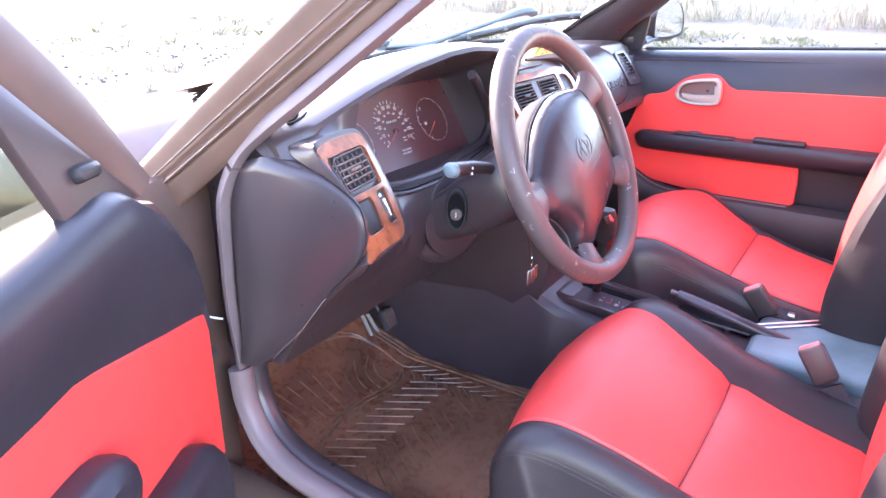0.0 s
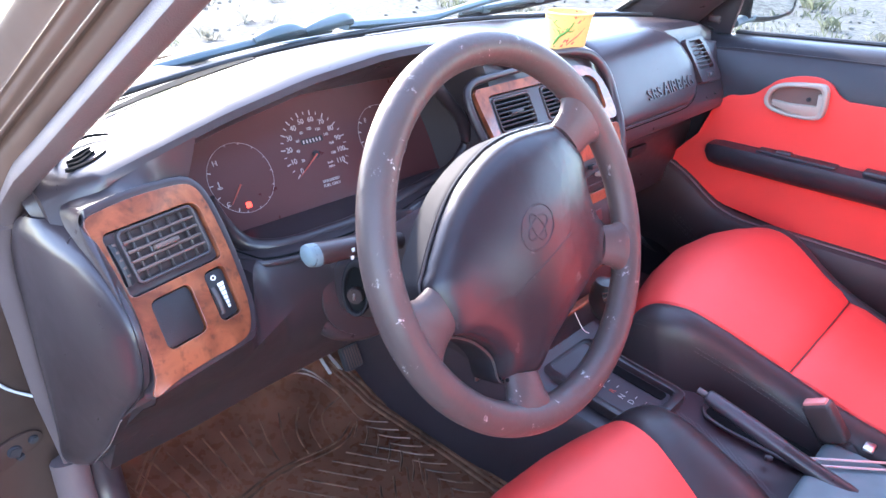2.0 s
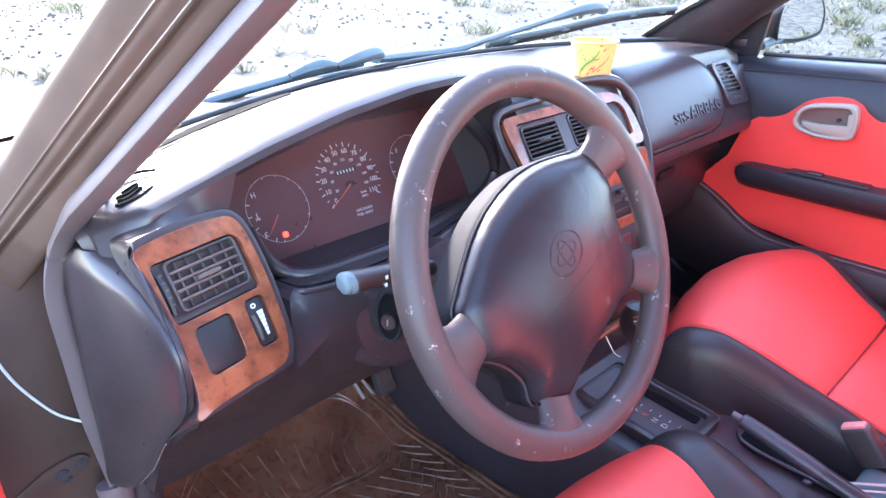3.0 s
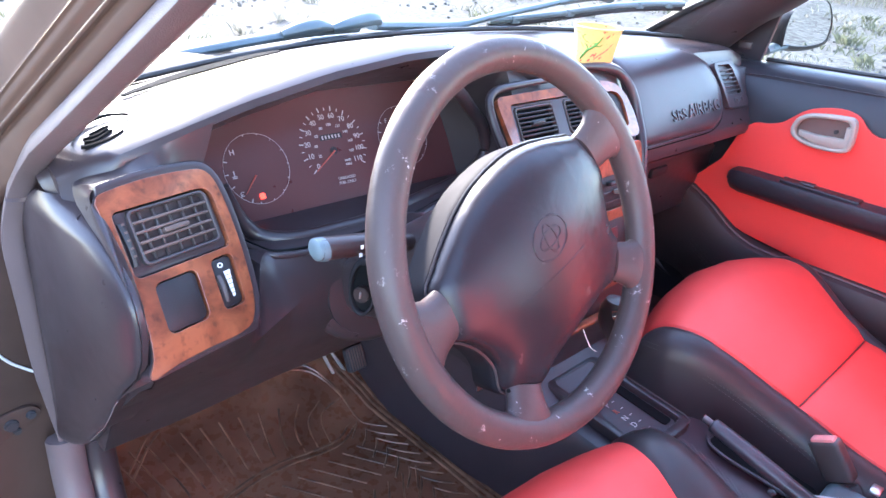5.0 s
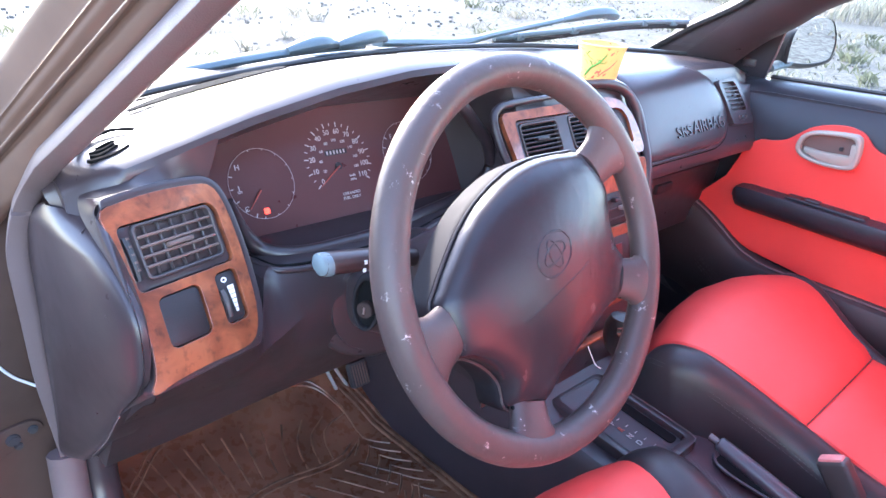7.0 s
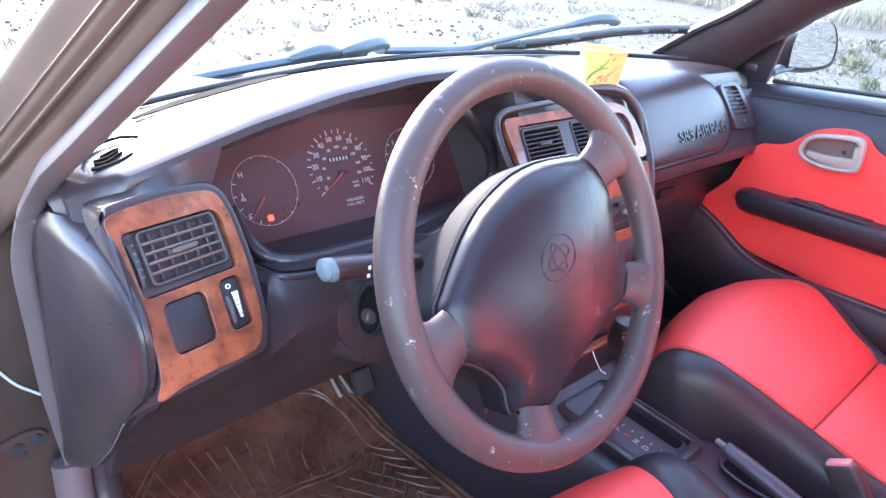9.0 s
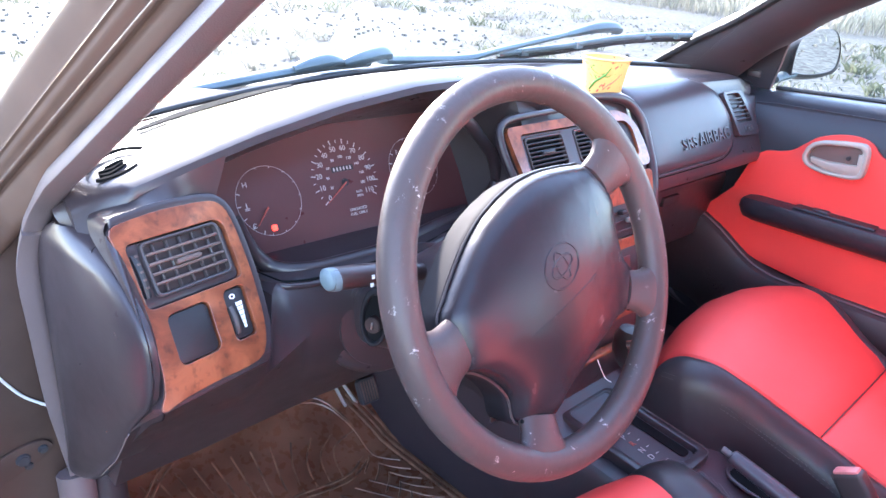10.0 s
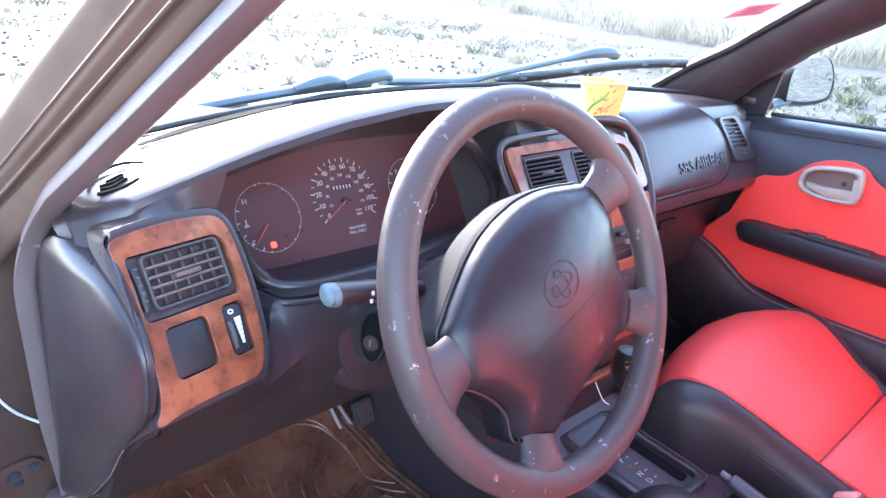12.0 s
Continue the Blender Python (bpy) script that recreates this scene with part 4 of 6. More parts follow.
lettering("unit", "km/h", 0.0046, GF @ Matrix.Translation((0.0165, -0.0235, GZ)), PRINT, spd)
lettering("unit", "MPH", 0.0046, GF @ Matrix.Translation((0.0165, -0.029, GZ)), PRINT, spd)
lettering("notice", "UNLEADED", 0.0052, GF @ Matrix.Translation((0.0084, -0.0451, GZ)), PRINT, spd)
lettering("notice", "FUEL ONLY", 0.0052, GF @ Matrix.Translation((0.0078, -0.0509, GZ)), PRINT, spd)
needle((-0.001, -0.0095), (-0.0345, -0.031), spd)
fuel = dial(0.115, -0.006, 0.0415, ins, "fuel_gauge")
lettering("letter", "F", 0.0088, GF @ Matrix.Translation((0.0925, 0.0175, GZ)), PRINT, fuel)
lettering("letter", "E", 0.0088, GF @ Matrix.Translation((0.0935, -0.0395, GZ)), PRINT, fuel)
pump = part("pump_symbol", box((0.004, 0.0055, 0.0006), (0.0905, -0.0105, GZ), m=GF), PRINT, fuel)
part("hose", box((0.0012, 0.0045, 0.0006), (0.0945, -0.0105, GZ), m=GF), PRINT, pump)
for a in (145, 165, 185, 205, 225):
    tick(0.115, -0.006, 0.039, a, (0.0045, 0.0012), fuel, PRINT)
for a in range(-100, 101, 25):
    tick(0.115, -0.006, 0.0405, a, (0.0022, 0.0009), fuel, PRINT)
needle((0.1144, -0.013), (0.0816, -0.0356), fuel)

# middle stack: wood plate with two vents, then heater and radio fronts
CF = facing((0, face_mid(0.895) - 0.006, 0.895), (1, 0, 0), (0, -1, 0.6))
front = [(-0.152, -0.05), (-0.05, -0.052), (0.1, -0.052), (0.13, -0.05), (0.134, -0.03), (0.131, -0.008), (0.124, 0.012), (0.112, 0.026), (0.095, 0.035), (0.06, 0.0405), (-0.03, 0.0395), (-0.15, 0.038), (-0.161, 0.036), (-0.166, 0.029), (-0.163, 0.0), (-0.156, -0.044)]
front = [(p.x, p.y) for p in smooth_path([(u, v, 0) for u, v in front + front[:1]], 3)[:-1]]
well = rrect(-0.1445, -0.032, 0.055, 0.0262, 0.007)
nook = rrect(0.068, -0.034, 0.112, 0.022, [0.005, 0.006, 0.024, 0.005])
stack = part("centre_trim", slab(front, 0.007, CF, [well, nook], 0.002, 0.0), WOOD, dash, "reddish burl wood centre trim round the vents", False)
part("vent_surround", slab(rrect(-0.1435, -0.031, 0.054, 0.0252, 0.0065), 0.006, CF, [rrect(-0.1385, -0.0272, -0.0575, 0.0212, 0.005), rrect(-0.0335, -0.0272, 0.0475, 0.0212, 0.005)], 0.0015, -0.001), DASH, dash, "", False)
part("switch_blank", slab(rrect(0.069, -0.033, 0.111, 0.021, [0.004, 0.005, 0.023, 0.004]), 0.003, CF, (), 0.001, 0.0), BLACK, dash)
vent(CF @ Matrix.Translation((0, 0, -0.002)), -0.138, -0.0268, -0.058, 0.0208, 7, 1, dash, "air_vent", BLACK)
vent(CF @ Matrix.Translation((0, 0, -0.002)), -0.033, -0.0268, 0.047, 0.0208, 7, 1, dash, "air_vent", BLACK)
# raised dashboard lips that run round the plate
lip_r = smooth_path([(-0.02, 0.243, 0.9525), (0.05, 0.239, 0.951), (0.1, 0.233, 0.947), (0.13, 0.226, 0.936), (0.149, 0.212, 0.91), (0.153, 0.196, 0.875), (0.147, 0.176, 0.84), (0.141, 0.164, 0.81), (0.135, 0.145, 0.74), (0.13, 0.128, 0.66)], 4)
part("stack_lip", sweep(lip_r, [0.003 + 0.005 * min(1, k / 8) for k in range(len(lip_r))], 12), DASH, dash, "rounded dashboard lip beside the centre trim")
lip_l = smooth_path([(0.03, 0.2315, 0.941), (-0.06, 0.231, 0.941), (-0.14, 0.23, 0.939), (-0.165, 0.2275, 0.934), (-0.1745, 0.222, 0.922), (-0.173, 0.209, 0.895), (-0.165, 0.186, 0.855), (-0.158, 0.168, 0.81), (-0.15, 0.15, 0.74), (-0.145, 0.128, 0.65)], 4)
part("stack_lip", sweep(lip_l, [0.0025 + 0.003 * min(1, k / 8) for k in range(len(lip_l))], 12), DASH, dash, "rounded dashboard lip beside the centre trim")
CL = facing((0, 0.165, 0.82), (1, 0, 0), (0, -1, 0.28))
hole_h, hole_a = rrect(-0.115, -0.066, 0.108, -0.014, 0.005), rrect(-0.115, -0.142, 0.108, -0.082, 0.005)
part("lower_trim", slab(rrect(-0.15, -0.185, 0.128, 0.028, 0.01), 0.006, CL, [hole_h, hole_a], 0.002, 0.0), WOOD, dash, "reddish burl wood trim round the heater and radio", False)
heater = part("heater_panel", slab(rrect(-0.114, -0.065, 0.107, -0.015, 0.005), 0.005, CL, (), 0.001, -0.003), BLACK, dash, "black heater control panel")
for k in range(3):
    run = part("slider", box((0.19, 0.0025, 0.002), (-0.003, -0.026 - 0.0145 * k, 0.002), 0.0008, 1, CL), VENT, heater)
    part("slider_knob", box((0.016, 0.007, 0.01), (0.04 + 0.018 * k, -0.026 - 0.0145 * k, 0.007), 0.002, 2, CL), SILVER if k == 1 else BLACK, run)
radio = part("radio", slab(rrect(-0.114, -0.141, 0.107, -0.083, 0.005), 0.006, CL, (), 0.001, -0.003), BLACK, dash, "black car radio front")
for k in range(6):
    part("button", box((0.018, 0.007, 0.003), (-0.06 + 0.026 * k, -0.13, 0.004), 0.001, 1, CL), VENT, radio)
part("display", box((0.1, 0.018, 0.002), (0.005, -0.104, 0.0035), 0.0005, 1, CL), FACE, radio)
for u in (-0.095, 0.088):
    part("dial_knob", disc(0.011, 0.014, (u, -0.112, 0.008), 20, CL, 0.009, 0.0015), BLACK, radio)

# passenger side: padded airbag lid with raised letters, vent, shelf edge and glovebox
LEFT_OF_LID = [(0.8155, 0.2), (0.818, 0.188), (0.825, 0.18), (0.86, 0.176), (0.9, 0.172), (0.94, 0.166), (0.952, 0.17)]
RIGHT_OF_LID = [(0.8155, 0.42), (0.818, 0.438), (0.822, 0.455), (0.83, 0.473), (0.843, 0.486), (0.86, 0.491), (0.878, 0.491), (0.9, 0.482), (0.924, 0.463), (0.94, 0.435), (0.948, 0.405), (0.952, 0.37)]


def lid_y(z):
    return 0.209 + 0.55 * (z - 0.84) + 6.0 * max(0.0, z - 0.915) ** 2 * 2.2


rows = []
for z, lift in ((0.8155, -0.004), (0.816, 0.002), (0.818, 0.006), (0.822, 0.0085), (0.83, 0.01), (0.843, 0.0115), (0.86, 0.0125), (0.878, 0.013), (0.895, 0.013), (0.91, 0.0125), (0.924, 0.0115), (0.935, 0.01), (0.943, 0.008), (0.948, 0.005), (0.952, -0.002)):
    x0, x1 = lerp(LEFT_OF_LID, z), lerp(RIGHT_OF_LID, z)
    row = []
    for f, k in ((0, -0.5), (0.004, 0.2), (0.012, 0.6), (0.03, 0.85), (0.08, 0.97), (0.2, 1), (0.4, 1), (0.6, 1), (0.8, 1), (0.92, 0.97), (0.97, 0.85), (0.988, 0.6), (0.996, 0.2), (1, -0.5)):
        h = lift * k if lift > 0 else lift
        row.append(Vector((x0 + (x1 - x0) * f, lid_y(z), z)) + Vector((0, -0.876, 0.482)) * h)
    rows.append(row)
lid = part("airbag_lid", loft(rows), DASH, dash, "dark blue-grey padded airbag lid with raised lettering")
rim = [Vector((lerp(RIGHT_OF_LID, z) + 0.001, lid_y(z) - 0.001, z)) for z in (0.948, 0.94, 0.924, 0.9, 0.878, 0.86, 0.843, 0.83, 0.822, 0.818, 0.8155)]
rim += [Vector((x, lid_y(0.815) - 0.002, 0.815)) for x in (0.38, 0.33, 0.28, 0.23, 0.2)]
part("lid_edge", sweep(smooth_path(rim, 3), 0.0026, 8), DASH, lid, "smooth edge bead of the lid")
part("lid_gap", sweep(smooth_path([p + Vector((0.0035, -0.001, -0.003)) for p in rim], 3), 0.0016, 6), SLOT, lid)
LF = facing((0.37, lid_y(0.852), 0.852), (1, 0, 0.012), (0, -1, 0.55)) @ Matrix.Translation((0, 0, 0.0132))
lettering("lid_letters", "SRS", 0.028, LF @ Matrix.Translation((-0.061, -0.003, 0)), DASH, lid, 0.001, 1.2)
lettering("lid_letters", "AIRBAG", 0.033, LF @ Matrix.Translation((0.032, -0.001, 0)), DASH, lid, 0.0011, 1.05)
PF = facing((0.54, face_right(0.88), 0.88), (1, 0, 0), (0, -1, 0.55))
bezel = [(-0.046, 0.045), (0.012, 0.046), (0.03, 0.035), (0.045, 0.0), (0.058, -0.034), (0.056, -0.045), (0.044, -0.049), (-0.02, -0.046), (-0.029, -0.036), (-0.038, 0.0), (-0.05, 0.034)]
bezel = [(p.x, p.y) for p in smooth_path([(u, v, 0) for u, v in bezel + bezel[:1]], 3)[:-1]][::-1]
throat = [(-0.037, 0.035), (-0.0375, 0.039), (0.009, 0.039), (0.0185, 0.031), (0.039, -0.016), (0.037, -0.021), (-0.02, -0.021), (-0.024, -0.016)][::-1]
part("vent_bezel", slab(bezel, 0.011, PF, [throat], 0.003, 0.0), DASH, dash, "rounded passenger vent frame", False)
side_vent = part("air_vent", slab([(u * 0.98, v * 0.98) for u, v in throat], 0.001, PF, (), 0, 0.002), STALK, dash, "dark slatted passenger air vent")
for k in range(6):
    v = -0.0135 + 0.0084 * k
    u0, u1 = lerp([(-0.02, -0.022), (0.038, -0.037)], v), lerp([(-0.02, 0.038), (0.03, 0.019), (0.038, 0.012)], v)
    part("slat", box((u1 - u0, 0.0026, 0.005), ((u0 + u1) / 2, v, 0.0085), 0.0011, 2, PF), DASH, side_vent)
part("tab", box((0.016, 0.0045, 0.006), (-0.001, 0.0115, 0.011), 0.0015, 2, PF), DASH, side_vent)
part("vent_wheel", slab(rrect(-0.002, -0.04, 0.034, -0.028, 0.003, 4), 0.002, PF, [rrect(0.003, -0.038, 0.029, -0.03, 0.002, 4)], 0.0006, 0.0105), DASH, dash)
part("wheel_grip", box((0.012, 0.006, 0.004), (0.014, -0.034, 0.0115), 0.0015, 2, PF), VENT, dash)
glove = part("glovebox", slab(rrect(-0.2, -0.26, 0.24, -0.12, 0.02, 5), 0.012, facing((0.4, 0.262, 0.86), (1, 0, 0), (0, -1, -0.12)), (), 0.004, 0.0), DASH, dash, "dark plastic glovebox lid")
part("latch", box((0.06, 0.012, 0.02), (0.4, 0.265, 0.715), 0.004, 2), BLACK, glove)

# ---- steering wheel ----
TILT_W = radians(24.1)
N_W, V_W = Vector((0, -math.cos(TILT_W), math.sin(TILT_W))), Vector((0, math.sin(TILT_W), math.cos(TILT_W)))
C_W = Vector((-0.337, 0.0, 0.86))
WM = facing(C_W, (1, 0, 0), N_W) @ Matrix.Rotation(radians(24), 4, "Z")
wheel = thing("steering_wheel", "worn grey-brown steering wheel with padded airbag hub, turned to one side", "steering wheel", tuple(C_W))
rows = [[WM @ Vector(((0.18 + 0.0165 * math.cos(b)) * math.cos(a), (0.18 + 0.0165 * math.cos(b)) * math.sin(a), 0.0165 * math.sin(b))) for b in np.linspace(0, 2 * math.pi, 17)[:-1]] for a in np.linspace(0, 2 * math.pi, 97)[:-1]]
part("rim", loft(rows, close_u=True, close_v=True), RIM, wheel, "worn leathery wheel rim with pale scuffs")
half = [(0.0, 0.084), (0.03, 0.082), (0.06, 0.0745), (0.09, 0.062), (0.112, 0.051), (0.1255, 0.043), (0.1335, 0.02), (0.137, -0.003), (0.125, -0.016), (0.113, -0.035), (0.107, -0.055), (0.1075, -0.069), (0.1145, -0.087), (0.1, -0.105), (0.0815, -0.1185), (0.06, -0.1105), (0.03, -0.107), (0.0, -0.106)]
ring2 = [Vector((*p, 0)) for p in half] + [Vector((-x, y, 0)) for x, y in half[-2:0:-1]]
loop = smooth_path(ring2 + [ring2[0]], 3)[:-1]
mid = Vector((0, -0.012, 0))
rows = []
for s, drop in ((0.94, 0.055), (0.985, 0.034), (1.0, 0.018), (0.994, 0.0125), (0.978, 0.008), (0.953, 0.0047), (0.918, 0.0024), (0.86, 0.0008), (0.75, 0), (0.62, 0), (0.48, 0), (0.34, 0), (0.2, 0), (0.02, 0)):
    row = []
    for p in loop:
        q = mid + (p - mid) * s
        row.append(WM @ Vector((q.x, q.y, 0.0226 - 0.95 * q.x ** 2 - 1.55 * (q.y + 0.012) ** 2 - drop)))
    rows.append(row)
pad = part("hub_pad", loft(rows, close_v=True, cap=True), PADHIDE, wheel, "blue-grey padded airbag cover")
back = [[WM @ (mid + (p - mid) * k + Vector((0, 0, h))) for p in loop] for k, h in ((0.96, -0.016), (1.0, -0.0155), (1.022, -0.018), (1.026, -0.024), (1.0, -0.05), (0.8, -0.066))]
part("pad_shell", loft(back, close_v=True), SHELL, wheel)
part("pad_seam", sweep([WM @ (mid + (p - mid) * 1.014 + Vector((0, 0, -0.0155))) for p in loop + loop[:1]], 0.0012, 6, ends=False), VENT, wheel)
part("crease", sweep([WM @ Vector((u, -0.0295 - 0.12 * u, 0.0222 - 0.95 * u * u)) for u in np.linspace(-0.07, 0.036, 13)], 0.0006, 6), PADHIDE, pad)
for sx in (-1, 1):
    for run in (((0.1255, 0.043), (0.1325, 0.02), (0.137, -0.004)), ((0.1145, -0.087), (0.1005, -0.105), (0.0815, -0.1185))):
        part("pad_gap", sweep([WM @ Vector((sx * u, v, z)) for z in (-0.006,) for u, v in [((q.x), (q.y)) for q in smooth_path([(*p, 0) for p in run], 5)]], 0.002, 8), SLOT, pad)
for a, b in ((0.026, 0.0195), (0.017, 0.0075), (0.0075, 0.0145)):
    part("emblem", sweep([WM @ Vector((a * math.cos(t) - 0.001, 0.0045 + b * math.sin(t), 0.0224 - 0.95 * (a * math.cos(t)) ** 2 - 1.55 * (0.0165 + b * math.sin(t)) ** 2)) for t in np.linspace(0, 2 * math.pi, 33)], 0.0011, 6, ends=False), PADHIDE, pad, "plain raised oval badge")
for k in range(3):
    part("notice_bar", box((0.018, 0.001, 0.0004), (0.012, -0.074 - 0.003 * k, 0.0162 - 0.0006 * k), m=WM), VENT, pad)
for ang, stations in ((8.5, ((0.128, 0.0245, -0.008), (0.136, 0.0248, -0.006), (0.148, 0.0262, -0.003), (0.158, 0.031, -0.001), (0.167, 0.04, 0.0), (0.178, 0.054, 0.0))), (313.5, ((0.136, 0.0225, -0.01), (0.143, 0.0225, -0.007), (0.152, 0.0235, -0.004), (0.16, 0.027, -0.001), (0.168, 0.035, 0.0), (0.178, 0.047, 0.0)))):
    for flip in (0, 1):
        a = radians(180 - ang if flip else ang)
        d, s = Vector((math.cos(a), math.sin(a), 0)), Vector((-math.sin(a), math.cos(a), 0))
        rows = []
        for r, w, h in stations:
            rows.append([WM @ (d * r + s * (w * math.copysign(abs(math.cos(q)) ** 0.8, math.cos(q))) + Vector((0, 0, h + 0.012 * math.sin(q)))) for q in np.linspace(0, 2 * math.pi, 21)[:-1]])
        part("spoke", loft(rows, close_v=True, cap=True), RIM, wheel)
rows = [[C_W - N_W * d + Vector((r * math.cos(a), 0, 0)) + V_W * (r * math.sin(a)) for a in np.linspace(0, 2 * math.pi, 25)[:-1]] for d, r in ((0.012, 0.07), (0.02, 0.076), (0.04, 0.074), (0.052, 0.06))]
part("hub_back", loft(rows, close_v=True, cap=True), BLACK, wheel)

column = thing("steering_column", "dark plastic steering column cover with stalks", "steering column", (-0.337, 0.15, 0.75))
rows = []
for d, w, h in ((0.055, 0.05, 0.045), (0.075, 0.072, 0.06), (0.12, 0.08, 0.066), (0.2, 0.084, 0.068), (0.3, 0.075, 0.06)):
    c = C_W - N_W * d + Vector((0, 0, -0.008))
    rows.append([c + Vector((w * math.copysign(abs(math.cos(a)) ** 0.6, math.cos(a)), 0, 0)) + V_W * (h * (lerp([(0.1, 1), (0.14, 0.45), (0.3, 0.1)], d) if a < math.pi else 1) * math.copysign(abs(math.sin(a)) ** 0.6, math.sin(a))) for a in np.linspace(0, 2 * math.pi, 29)[:-1]])
part("shroud", loft(rows, close_v=True, cap=True), DASH, column)
for sx, tip in ((-1, Vector((-0.521, 0.098, 0.861))), (1, Vector((-0.17, 0.085, 0.85)))):
    root = Vector((-0.337 + sx * 0.06, 0.1, 0.835))
    path = smooth_path([root, root.lerp(tip, 0.4) + Vector((0, 0, 0.003)), tip], 5)
    n = len(path) - 1
    st = part("stalk", sweep(path, [lerp([(0, 0.0085), (0.55, 0.0092), (0.6, 0.0105), (1, 0.011)], i / n) for i in range(n + 1)], 16), STALK, column, "dark plum control stalk")
    d = (tip - root).normalized()
    if sx < 0:
        rows = []
        for s, r in ((-0.008, 0.0108), (-0.0075, 0.0114), (-0.002, 0.0113), (0.0025, 0.0102), (0.005, 0.007), (0.0055, 0.003)):
            rows.append([tip + d * s + Vector((0, r * math.cos(a), r * math.sin(a))) for a in np.linspace(0, 2 * math.pi, 21)[:-1]])
        part("stalk_knob", loft(rows, close_v=True, cap=True), WIPE, st, "worn blue-grey stalk knob")
        for f, h in ((0.66, 0.003), (0.55, 0.002), (0.525, 0.002), (0.67, -0.005)):
            part("stalk_mark", box((0.003, 0.0012, 0.0035), tuple(root.lerp(tip, f) + Vector((0, -0.0106 if f > 0.6 else -0.0094, h + 0.001)))), WHITE, st)
# oval recess on the column's left side; the round stub and mark are added
bezel_at = facing((-0.424, 0.148, 0.772), (0.45, -0.9, 0), (-0.9, -0.45, 0.1))
bez = part("column_bezel", slab(ellipse(0, 0, 0.017, 0.034, 28), 0.01, bezel_at, [ellipse(0, -0.002, 0.0125, 0.027, 24)], 0.003, 0.0), SHELL, column, "dark oval surround on the column cover")
part("recess_floor", slab(ellipse(0, -0.002, 0.0125, 0.027, 24), 0.002, bezel_at, (), 0, 0.0015), SLOT, bez)
part("recess_stub", disc(0.009, 0.012, (0, -0.008, 0.006), 20, bezel_at, bevel=0.001), STALK, bez)
part("recess_mark", box((0.002, 0.008, 0.002), (0, -0.008, 0.0125), 0.0005, 1, bezel_at), STEEL, bez)


